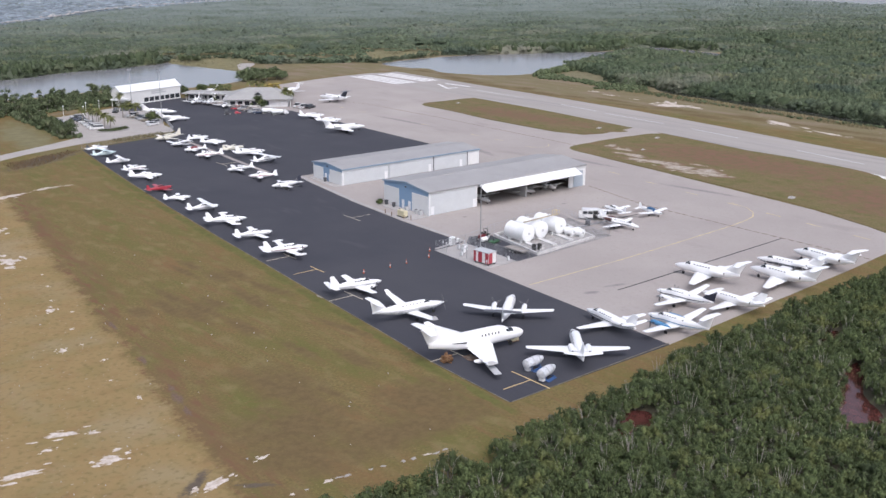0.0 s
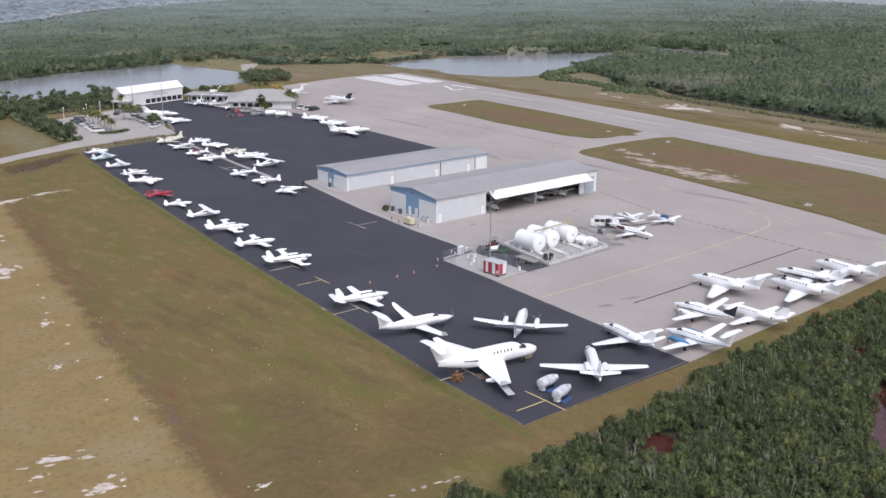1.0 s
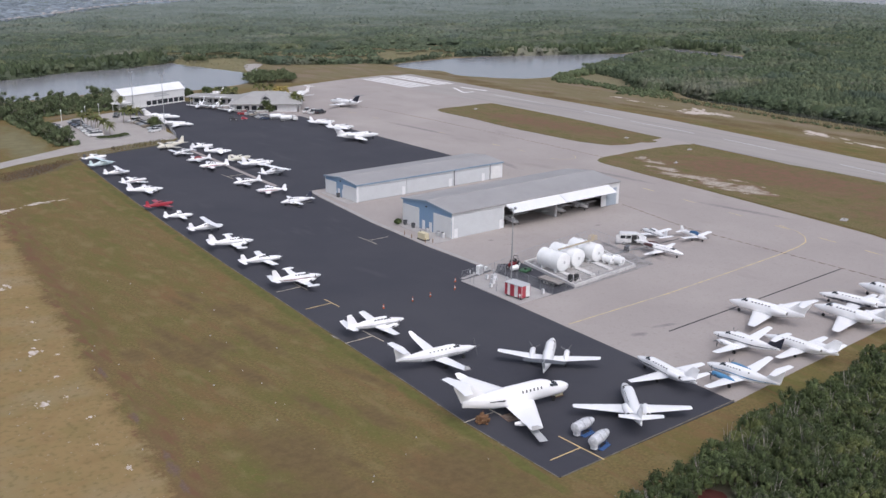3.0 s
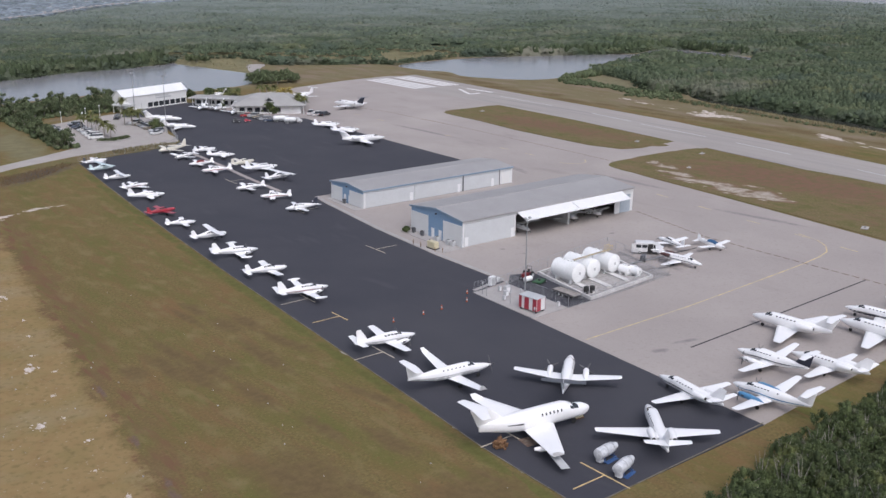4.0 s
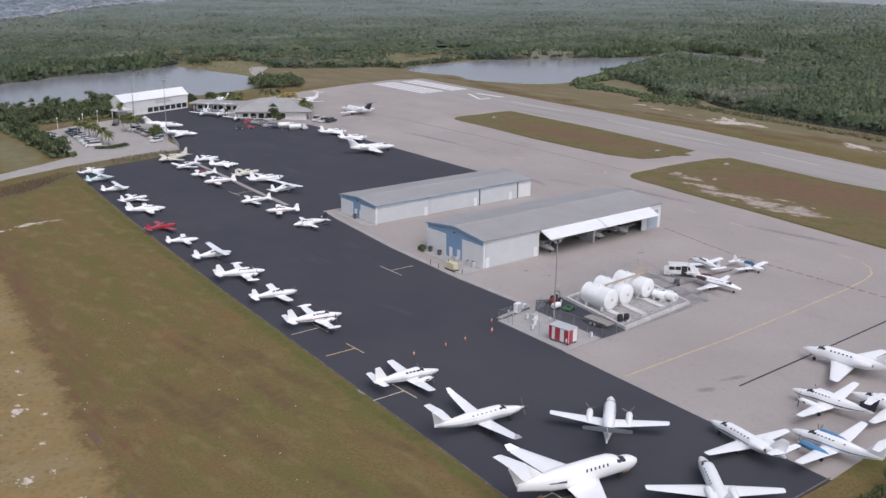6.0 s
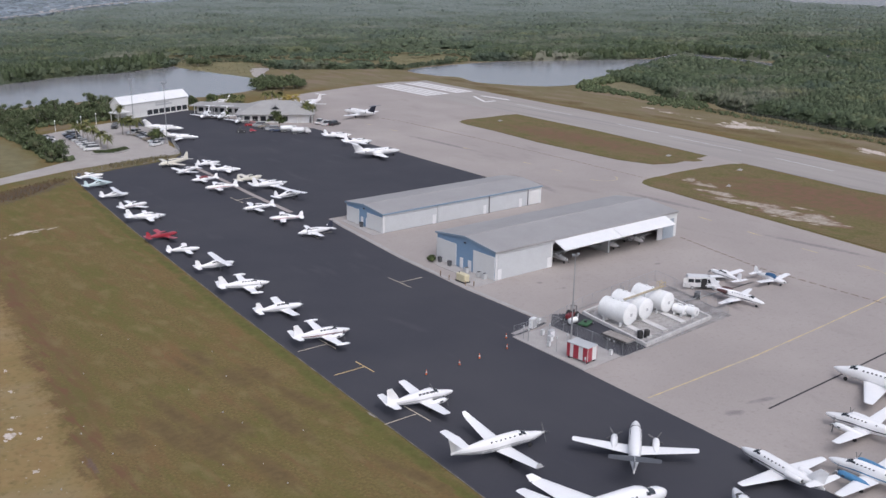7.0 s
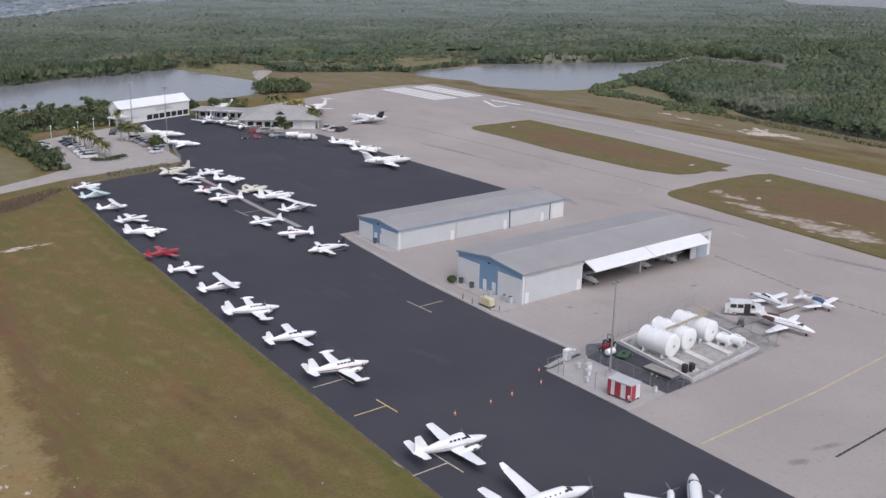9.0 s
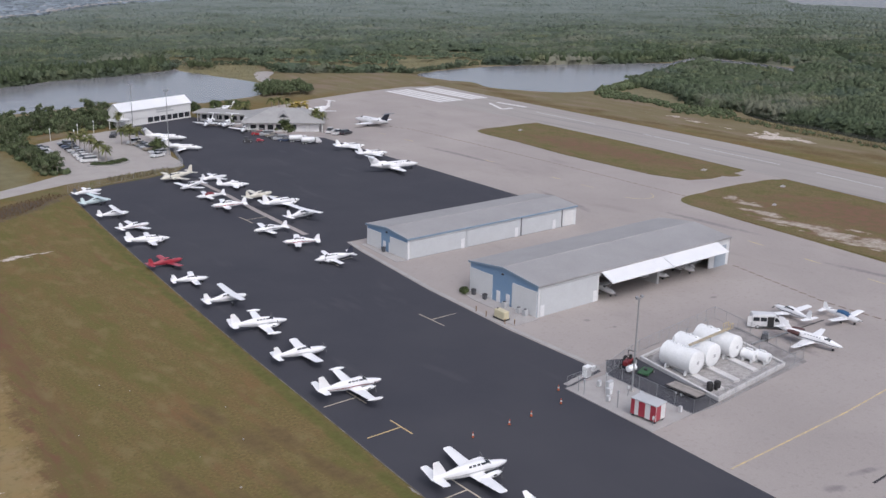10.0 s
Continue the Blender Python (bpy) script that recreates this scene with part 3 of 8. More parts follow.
for i in range(16):
    y = 170 + i * 17
    patch("worn_grass", 326 + fr0.uniform(-6, 8), y, fr0.uniform(2, 5), fr0.uniform(6, 14), 3, brown_grass, 0.035, "brown worn grass beside the runway", "grass", 370 + i)
fr = random.Random(6)
soil = material("brown_bare_soil", (0.135, 0.095, 0.075), 0.95, second=(0.165, 0.125, 0.095), scale=0.8, amount=0.7, spec=0.1)
thin[soil.name] = blend_copy(grass, "bare_soil", (0.165, 0.115, 0.088), 1.4, 0.45)
for x, y, rx, ry in ((53.4, 124.3, 0.7, 2.2), (54.2, 128, 0.5, 1.2), (55.3, 140.5, 0.5, 2.0), (52.6, 119.5, 0.5, 1.6), (57.5, 158, 0.5, 2.4)):
    patch("bare_soil", x, y, rx, ry, -7, soil, 0.055, "brown bare soil along the field border", "soil", int(x * 7 + y), 0.5)
for x, y, rx, ry, turn in ((72, 96.5, 17, 5, -2), (62, 106, 9, 8, 5), (80, 103, 8, 7, 0), (67, 118, 5, 12, 8), (58, 100, 6, 7, 0)):
    patch("worn_grass", x, y, rx, ry, turn, brown_grass, 0.028 + 0.0001 * x, "broad brown worn grass by the thicket", "grass", int(x * 3 + y), 0.3)
for i in range(20):
    y = fr.uniform(94, 190)
    x = 50 + (y - 96) * 0.128 + fr.uniform(5, 34 - (y - 96) * 0.02)
    patch("worn_grass", x, y, fr.uniform(0.8, 2.2), fr.uniform(3, 8.0), fr.uniform(0, 14), brown_grass, 0.03 + 0.001 * (i % 9), "brown worn streak in the mown grass", "grass", 300 + i)
thin["edge_green"] = blend_copy(grass, "edge_grass", (0.124, 0.124, 0.040), 0.4, 0.5)
for i in range(16):
    y = 98 + i * 13
    x = float(np.interp(y, [p[1] for p in WEST], [p[0] for p in WEST])) - 1.5
    patch("green_edge", x, y, 1.1, 8.0, -4, "edge_green", 0.03 + 0.001 * (i % 5), "greener grass along the apron edge", "grass", 340 + i, 0.2)
sheet("grass_island", smooth_outline([(256.9, 329.0), (273.6, 330.8), (285.0, 329.6), (284.6, 310), (284.4, 288.3), (282.2, 262.5), (279.6, 237.6), (270, 236), (262.3, 235.4), (255.8, 239), (252.8, 247.8), (252.4, 265), (252.8, 281.7), (254.5, 305)], 0.15, 3, 3),
      green_verge, 0.085, "mown grass island between taxiway and runway", "grass")
sheet("grass_island", smooth_outline([(233.8, 222.6), (251.0, 225.2), (265.0, 225.1), (278.0, 222.4), (276.6, 206), (275.2, 190.0), (270, 160), (262.4, 132.3), (254, 96), (214, 96), (216.5, 110), (222.4, 128.5), (225.3, 150), (228.0, 174.1), (230.8, 201.8)], 0.15, 3, 4),
      green_verge, 0.085, "mown grass island with brown and sandy wear", "grass")
patch("worn_grass", 268, 283, 8, 36, 1.5, green_verge, 0.095, "brown worn grass in the island", "grass", 91, 0.2)
patch("worn_grass", 258, 178, 14, 40, 5, green_verge, 0.095, "brown worn grass in the island", "grass", 92, 0.2)
patch("worn_grass", 262, 185, 9, 28, 5, green_verge, 0.098, "brown worn grass in the island", "grass", 94, 0.2)
patch("worn_grass", 245, 120, 16, 24, 8, green_verge, 0.096, "brown worn grass in the island", "grass", 93, 0.2)
for x, y, rx, ry, turn in ((237.5, 192, 2.2, 10, 12), (236.0, 181, 2.8, 6, 12), (236.0, 171, 2.2, 6, 5), (245.5, 210, 1.6, 4, 10), (241.0, 203, 1.6, 4, 10), (247.5, 217, 1.8, 2, 0), (244, 180, 0.8, 2, 0), (239.5, 173, 2.6, 4, 0)):
    sand_spill(x, y, rx * 0.95, ry * 0.95, turn, 0.105, "bare sandy scar in the grass island", 3, "island_sand")
for x, y, r in ((270.5, 322, 1.2), (270, 243, 1.3), (270.5, 217, 1.3), (228.5, 139, 1.6), (250, 206, 1.0)):
    g = Geo().box(0, 0, 0, r * 1.6, r, 0.12, chamfer=0.05).box(0, 0, 0.12, 0.35, 0.35, 0.35, chamfer=0.06)
    o = thing("runway_light_base", x, y, 0.11, 20, "pale concrete pad with a low light fitting", "light base", "taxiway light pads", "")
    part("pad", g, pale_concrete, o)

g = Geo()
for i in range(8):
    x = 289.5 + i * 3.35
    if i == 4:
        continue
    g.strip([(x, 428.0), (x, 389.0)], 2.4, 0.066)
tagged(part("threshold_stripes", g, white_line), "white runway threshold stripes", "runway marking", kind="structure")
g = Geo().strip([(304.5, 377), (297.8, 362.2)], 1.3, 0.066).strip([(297.4, 362.0), (303.2, 361.6)], 1.6, 0.066).strip([(308.4, 376.6), (309.8, 360.6)], 1.6, 0.066)
tagged(part("runway_number", g, white_line), "white runway designation strokes", "runway marking", kind="structure")
worn_white = material("worn_white_runway_paint", (0.54, 0.53, 0.525), 0.85, second=(0.46, 0.445, 0.445), scale=0.8, amount=0.7, fine=5.0, fine_amount=0.1)
g = Geo()
for a, b in (((304.2, 349), (303.4, 317)), ((302.0, 293), (299.9, 271.8)), ((298.5, 266), (296.2, 235)), ((295.2, 222), (292.3, 200)), ((288, 175), (284, 150))):
    g.strip([a, b], 0.5, 0.066)
tagged(part("runway_centre_line", g, worn_white), "worn white runway centre line dashes", "runway marking", kind="structure")
g = Geo().strip([(272.0, 149.0), (267.6, 128.0)], 5.0, 0.066)
tagged(part("aiming_mark", g, white_line), "white block marking on the runway", "runway marking", kind="structure")
g = Geo()
for i in range(60):
    y = 366 - i * 2.45
    if y > 224:
        x = 239.0 + 1.4 * math.sin((y - 225) / 45) - (y > 345) * (y - 345) * 0.28
        g.strip([(x, y), (x, y - 1.7)], 0.42, 0.058)
for i in range(38):
    y = 181 - i * 2.2
    x = 193.0 + max(0, (y - 158) * 0.22)
    g.strip([(x, y), (x - 0.02, y - 1.5)], 0.42, 0.058)
tagged(part("pavement_joint", g, rust_line), "dashed weed-filled rusty pavement joint", "pavement joint", kind="structure")
tagged(part("trench_drain", Geo().strip([(137.7, 117.3), (162.1, 117.8), (192.6, 118.6)], 0.32, 0.058), black_line), "narrow black trench drain across the apron", "drain", kind="structure")
taxi_yellow = material("worn_taxi_paint", (0.60, 0.46, 0.24), 0.85, second=(0.47, 0.38, 0.26), scale=0.6, amount=0.9, fine=6.0, fine_amount=0.2)
layer_noise(taxi_yellow, (0.37, 0.335, 0.31), 0.25, 0.56, 0.76, detail=6.0)
taxi_path = [(126.8, 129.8), (153.1, 129.9), (172.2, 130.8), (192.0, 131.9), (199.4, 132.7), (204.2, 133.8), (208.0, 136.4), (210.6, 140.0), (212.0, 145.5)]
tagged(part("taxi_line", Geo().strip(taxi_path, 0.28, 0.058), taxi_yellow), "faded yellow taxi guide line with a curved end", "taxi line", kind="structure")
g = Geo()
for y in (146, 134, 122.5, 110, 160, 175, 190, 205):
    x = 211 - (146 - y) * 0.1 if y < 150 else 211 + (y - 146) * 0.12
    g.strip([(x, y), (x - 0.4, y - 4.2)], 0.35, 0.058)
for y in (345, 330, 290, 262, 250):
    g.strip([(226, y), (226.2, y - 4)], 0.3, 0.058)
for i in range(6):
    a = radians(200 + i * 22)
    b = radians(222 + i * 22)
    g.strip([(229.5 + 5 * math.cos(a), 236 + 7 * math.sin(a)), (229.5 + 5 * math.cos(b), 236 + 7 * math.sin(b))], 0.25, 0.058)
tagged(part("taxi_dashes", g, taxi_yellow), "faded yellow taxiway dashes", "taxi line", kind="structure")
for i, (tx, ty, side_, length) in enumerate(((96.3, 97.7, -1, 8.0), (101.0, 163.1, -1, 5.0), (101.4, 174.2, -1, 5.0), (97.6, 145.5, -1, 6.0), (129.0, 192.3, 1, 7.2), (134.6, 268.3, 1, 6.8), (94.5, 112.2, -1, 6.0),
                                              (132.8, 230.0, 1, 6.0))):
    g = Geo().strip([(tx, ty - length / 2), (tx, ty + length / 2)], 0.2, 0.087).strip([(tx, ty), (tx + side_ * 5.4, ty)], 0.2, 0.087)
    tagged(part("parking_mark", g, yellow_line if i in (0, 1) else pale_line), "worn cream T-shaped parking mark on asphalt", "parking mark", "parking marks", "structure")
g = Geo().strip([(143.2, 312), (142.6, 296), (140.6, 272), (139.4, 250)], 1.3, 0.087)
tagged(part("paved_strip", g, concrete), "pale weathered strip between two rows of aircraft", "pavement", kind="structure")
g = Geo().strip([(128.2, 159.6), (136.9, 161.2), (137.3, 181), (139.0, 205), (142.6, 232), (144.0, 239.6)], 0.9, 0.064, 0.05)
tagged(part("apron_kerb", g, pale_concrete), "pale concrete edge strip between asphalt and apron", "kerb", kind="structure")
edge_mat = material("crumbled_edge", (0.20, 0.18, 0.15), 0.9, second=(0.10, 0.09, 0.06), scale=0.5, amount=0.8, fine=4.0, fine_amount=0.2)
g = Geo()
for i in range(10):
    a, b = WEST[i], WEST[i + 1]
    g.strip([(a[0] - 0.1, a[1]), (b[0] - 0.1, b[1])], 0.18, 0.07, 0.02)
g.strip([(89.0, 93.9), (123.7, 94.3)], 0.2, 0.07, 0.02)
tagged(part("apron_edge", g, edge_mat), "thin pale crumbling edge of the asphalt apron", "kerb", kind="structure")
for x, y in ((89.7, 104.3), (93.1, 149), (95.2, 168), (97.7, 192), (90.6, 118), (101.3, 230)):
    patch("edge_rubble", x - 0.5, y, 0.28, 1.2, 4, pale_concrete, 0.05, "pale broken concrete at the apron edge", "rubble", int(x * 10), 0.4)
for x, y, rx, ry, turn in ((139.5, 119.5, 0.4, 2.0, 75), (132.5, 119.5, 0.6, 1.2, 70), (150.5, 176.5, 0.5, 0.4, 0), (178.5, 171, 0.7, 0.4, 0), (152, 171.5, 0.4, 0.3, 0),
                           (170.5, 149.5, 4.2, 1.0, 75), (209, 240, 9, 1.0, 78), (222, 205, 0.8, 9, 3), (217, 160, 0.8, 8, 8), (225, 300, 0.8, 12, 2)):
    sand_seed += 1
    patch("oil_stain", x, y, rx * 1.4, ry * 1.4, turn, tar, 0.054, "dark faint stain on the apron", "stain", sand_seed, 0.2)

# road and parking lot
sheet("access_road", [(60, 300), (94.7, 319.4), (114.0, 326.6), (132.4, 329.7), (146, 330.8), (148.6, 331.4), (150.5, 337), (151.5, 346), (157, 359), (163, 381), (167, 392), (160, 398), (151.6, 396.5), (138.5, 392), (125.6, 386), (122, 364),
                      (117.9, 339), (106.8, 332.5), (96.7, 327.4), (60, 309)], road_mat, 0.045, "pale access road and parking lot paving", "road", 0.045)
sheet("verge", [(111.8, 316.4), (123.7, 320.2), (133.9, 321.9), (143.4, 325.3), (147, 330), (132.4, 329.2), (114.0, 326.0), (96, 318.6), (99, 313)], green_verge, 0.03, "unmown green verge beside the road", "grass")
patch("pale_field", 104.5, 352, 9, 32, -8, dry_grass, 0.04, "pale dry field beyond the trees", "dry grass", 79, 0.2)
patch("ditch_growth", 97, 308, 18, 4.5, 35, mud, 0.035, "dark rough growth in a shallow ditch", "ditch", 77, 0.25)
patch("bare_ground", 134, 397, 9, 4.0, 20, reed, 0.04, "brown bare ground beside the parking lot", "bare ground", 78, 0.25)

sheet("hall_forecourt", [(152.2, 388.2), (156.5, 397.4), (157.7, 399.5), (187.4, 408.0), (191, 402), (193, 386), (181, 392.4), (169, 386.9), (162, 379.9)], asphalt, 0.076, "dark asphalt forecourt before the white hall", "apron", 0.07)
# ponds
pond = [(132, 447.3), (144, 447.5), (164.1, 451), (177.3, 456), (201.3, 438), (216, 440), (231.6, 443), (245, 457), (255, 481), (249.4, 513), (244.7, 534), (246, 552), (240.6, 545), (208.7, 537), (181, 533.4), (153.7, 523), (110, 515), (60, 505), (50, 440), (100, 440)]
sheet("pond_west", smooth_outline(pond, 1.0, 4, 8), water, 0.04, "grey pond with mangrove banks, rippled by wind", "pond", 0.02)
sheet("pond_track", smooth_outline([(258, 483), (263, 498), (274, 518), (282, 514), (270, 498), (263, 482)], 0.5, 4, 9), road_mat, 0.04, "pale gravel track down to the pond", "track", 0.02)
pond2 = [(336, 446), (342, 431), (337, 414), (342, 400), (354, 384), (372, 381), (398, 388), (437.9, 404), (470, 416), (497, 427), (500, 437), (470, 452), (436.8, 465), (405, 476), (366, 477), (338.6, 470)]
sheet("pond_east", smooth_outline(pond2, 1.0, 4, 10), water, 0.04, "grey pond beside the runway end", "pond", 0.02)
dark_water = material("dark_creek_water", (0.035, 0.036, 0.032), 0.07, second=(0.07, 0.07, 0.06), scale=0.1)
CHANNEL = [(498, 440), (528, 451), (541, 447), (543, 428), (544, 413), (540, 396), (536, 384)]
LAGOON = [(640, 424), (634, 417), (617, 399), (592, 374), (574, 352)]
LOW_BANKS = [[(x + 3, y + 2) for x, y in CHANNEL] + [(x - 44, y - 35) for x, y in CHANNEL[::-1]], [(x + 3, y + 2) for x, y in LAGOON] + [(x - 34, y - 20) for x, y in LAGOON[::-1]]]
CHANNEL_WATER = CHANNEL + [(x - 15, y - 11) for x, y in CHANNEL[::-1]]
LAGOON_WATER = LAGOON + [(x - 19, y - 12) for x, y in LAGOON[::-1]]
sheet("creek", smooth_outline(CHANNEL_WATER, 0.6, 5, 12), water, 0.05, "narrow creek leading into the mangroves", "creek", 0.02)
sheet("creek", smooth_outline(LAGOON_WATER, 0.8, 6, 13), water, 0.05, "small lagoon among the trees", "creek", 0.02)
sheet("drainage_creek", smooth_outline([(375, 304), (369.7, 298), (364.5, 287), (362, 277), (362.5, 266), (361, 258), (360, 250), (358, 242), (357.5, 225), (355, 205), (350, 180), (345, 150), (352, 150), (358, 180), (363.5, 204), (367.5, 225), (369, 240), (369.5, 262), (372, 269), (370, 276),
                                        (370.5, 283), (373, 293), (377, 303)], 0.4, 3, 14), dark_water, 0.05,
      "dark drainage channel along the tree line", "creek", 0.02)
sheet("marsh", smooth_outline([(241, 544), (255, 568), (268, 558), (282, 547), (284, 534), (257, 482), (247, 486), (247.4, 509), (243, 522)], 1.0, 4, 15), marsh_mat, 0.03, "olive reedy marsh at the pond's edge", "marsh", 0.02)
sheet("marsh", smooth_outline([(333, 486), (340, 472), (368, 484), (395, 497), (385, 509), (357, 514)], 1.0, 4, 16), marsh_mat, 0.03, "olive reedy marsh behind the pond", "marsh", 0.02)
sheet("clearing", smooth_outline([(382, 372), (396, 378), (402, 374), (394, 353), (386, 342), (372, 330), (366, 333), (371, 346), (375, 362)], 1.0, 4, 17), tan_grass, 0.03, "tan grassy clearing in the mangroves", "clearing", 0.02)
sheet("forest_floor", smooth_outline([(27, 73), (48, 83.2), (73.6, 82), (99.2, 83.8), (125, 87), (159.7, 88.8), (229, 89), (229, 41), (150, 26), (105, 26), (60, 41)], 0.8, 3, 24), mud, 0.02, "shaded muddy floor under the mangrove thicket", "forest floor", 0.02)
POOLS = [[(99.6, 82.0), (101.5, 80.0), (99.5, 77.5), (94.0, 75.4), (93.2, 77.8), (96.6, 80.4)], [(138.5, 71.5), (138.5, 69.5), (129.5, 64.0), (125.5, 59.2), (120.5, 56.0), (114.5, 57.8), (119.5, 62.4), (125.0, 66.5)],
         [(148.0, 81.4), (150.0, 79.2), (145.0, 75.6), (139.6, 75.0), (140.6, 77.2)]]
for i, outline in enumerate(POOLS):
    sheet("tannin_pool", smooth_outline(outline, 0.3, 1, 21 + i), tannin, 0.04, "red-brown tannin water pool among the mangroves", "pool", 0.02)


# ---- vegetation ----
def leaf_quads(centres, radii, heights, per, size, rng, lift=0.35, up=0.75):
    """Leaf clumps: `per` small four-sided leaves on the uneven shell of each crown."""
    n = len(centres)
    d = rng.normal(size=(n, per, 3))
    d /= np.linalg.norm(d, axis=2, keepdims=True)
    d[:, :, 2] = np.abs(d[:, :, 2]) * 1.15 - lift
    lobes = rng.normal(size=(n, 5, 3))
    lobes /= np.linalg.norm(lobes, axis=2, keepdims=True)
    bulge = np.max(np.einsum("npk,nlk->npl", d, lobes), axis=2)
    shell = rng.uniform(0.55, 1.0, size=(n, per)) * (0.72 + 0.36 * np.clip(bulge, 0, 1))
    p = d * shell[:, :, None]
    p[:, :, :2] *= radii[:, None, None]
    p[:, :, 2] *= heights[:, None]
    p += centres[:, None, :]
    nrm = d + 0.65 * rng.normal(size=(n, per, 3)) + np.array((0, 0, 0.7 * up))
    nrm /= np.linalg.norm(nrm, axis=2, keepdims=True)
    a = np.cross(nrm, rng.normal(size=(n, per, 3)))
    a /= np.linalg.norm(a, axis=2, keepdims=True)
    b = np.cross(nrm, a)
    s = (size if np.isscalar(size) else size[:, None, None]) * rng.uniform(0.6, 1.25, size=(n, per, 1))
    a, b = a * s, b * s * 0.62
    v = np.stack([p - a, p - 0.25 * a + b, p + a, p - 0.1 * a - b], axis=2).reshape(-1, 3)
    q = np.arange(len(v)).reshape(-1, 4)
    return v, q


def domes(centres, radii, heights, rng, seg=7, shape=((0.0, 0.78), (0.42, 1.0), (0.78, 0.72), (0.97, 0.28), (1.02, 0.03)), rough=0.16):
    """Lumpy crown bodies: rings of quads from each base centre up to its top."""
    n, m = len(centres), len(shape)
    a = rng.uniform(0, 6.283, (n, 1, 1)) + np.arange(seg)[None, None, :] * 2 * np.pi / seg + rng.normal(0, 0.12, (n, m, seg))
    z = np.array([q[0] for q in shape])[None, :, None] + rng.normal(0, 0.07, (n, m, seg))
    r = np.array([q[1] for q in shape])[None, :, None] * (1 + rough * rng.normal(size=(n, m, seg)))
    r = r * radii[:, None, None]
    v = np.stack([centres[:, 0, None, None] + r * np.cos(a), centres[:, 1, None, None] + r * np.sin(a), centres[:, 2, None, None] + z * heights[:, None, None]], 3).reshape(-1, 3)
    base = (np.arange(n) * m * seg)[:, None, None]
    i, j = np.arange(m - 1)[None, :, None] * seg, np.arange(seg)[None, None, :]
    k = (j + 1) % seg
    q = np.stack([base + i + j, base + i + k, base + i + seg + k, base + i + seg + j], 3).reshape(-1, 4)
    return v, q


CORE = ((0.0, 0.9), (0.66, 0.86), (1.02, 0.05))


def joined(*pieces):
    """Several vertex and quad arrays as one."""
    vs, qs, o = [], [], 0
    for v, q in pieces:
        vs.append(v)
        qs.append(q + o)
        o += len(v)
    return np.concatenate(vs), np.concatenate(qs)


def inside(px, py, outline):
    """Which of the points lie inside the outline."""
    res = np.zeros(len(px), bool)
    for (x0, y0), (x1, y1) in zip(outline, outline[1:] + outline[:1]):
        hit = ((y0 > py) != (y1 > py)) & (px < (x1 - x0) * (py - y0) / ((y1 - y0) or 1e-9) + x0)
        res ^= hit
    return res


def scatter(outline, spacing, rng, holes=()):
    xs, ys = [p[0] for p in outline], [p[1] for p in outline]
    gx, gy = np.meshgrid(np.arange(min(xs), max(xs), spacing), np.arange(min(ys), max(ys), spacing))
    px = gx.ravel() + rng.uniform(-0.5, 0.5, gx.size) * spacing
    py = gy.ravel() + rng.uniform(-0.5, 0.5, gx.size) * spacing
    keep = inside(px, py, outline)
    for h in holes:
        keep &= ~inside(px, py, h)
    return px[keep], py[keep]


def branches(g, rng, height, spread, count):
    """A short trunk that forks into leaning limbs."""
    g.cyl((0, 0, -0.05), (0.05, 0, height * 0.35), 0.1, 0.075, 6)
    for i in range(count):
        a = 2 * math.pi * (i + rng.uniform(0, 0.6)) / count
        mid = (0.35 * spread * math.cos(a), 0.35 * spread * math.sin(a), height * rng.uniform(0.5, 0.65))
        tip = (0.75 * spread * math.cos(a), 0.75 * spread * math.sin(a), height * rng.uniform(0.8, 1.0))
        g.cyl((0.03, 0, height * 0.28), mid, 0.055, 0.035, 5).cyl(mid, tip, 0.035, 0.012, 5)
    return g


rng = np.random.default_rng(4)
tree_kinds = []
for k in range(9):
    height = (2.6, 3.1, 2.3, 3.4, 2.8, 2.1, 3.0, 3.6, 2.5)[k]
    spread = (1.5, 1.7, 1.3, 1.6, 1.9, 1.2, 1.5, 1.8, 1.6)[k]
    sub = 16
    a, d = rng.uniform(0, 6.283, sub), np.sqrt(rng.uniform(0, 1, sub))
    c = np.stack([0.82 * spread * d * np.cos(a), 0.82 * spread * d * np.sin(a), height * (0.98 - 0.5 * d ** 2) * rng.uniform(0.84, 1.08, sub)], 1)
    cr = rng.uniform(0.24, 0.7, sub)
    v, q = joined(leaf_quads(c, cr * 1.4, cr * rng.uniform(0.9, 1.7, sub), 38, 0.116, rng, 0.5), domes(c - [[0, 0, 0.5]], cr * 0.55, cr * 0.4 + 0.5, rng, 5, CORE))
    tree = tagged(new("mangrove_tree"), "low dense green mangrove tree in the thicket", "tree", "mangrove thicket")
    part("trunk", branches(Geo(), random.Random(k), height * 0.9, spread, 4 + k % 3), bark, tree)
    crown = new("crown", quick_mesh("crown", v, q, leaf))
    crown.parent = tree
    tree_kinds.append(tree)
THICKET = [(44, 83), (48, 84.2), (73.6, 82.6), (85.0, 83.4), (99.2, 84.4), (115.2, 87.4), (133.3, 88.4), (159.7, 89.4), (183, 89.6), (198, 90), (198, 86), (154, 64), (108, 40), (100, 42)]
BACKWOOD = [(26, 72), (44, 83), (100, 42), (108, 40), (154, 64), (198, 86), (198, 90), (230, 90), (230, 40), (150, 25), (105, 25), (60, 40)]
px, py = scatter(THICKET, 1.7, rng, POOLS)
near = (py > 92 - 0.36 * (px - 40)) & (px < 150)
order = np.argsort(np.where(near, rng.uniform(0, 1, len(px)), 2 + rng.uniform(0, 1, len(px))))
singles, rest = order[:285], order[285:]
used = set()
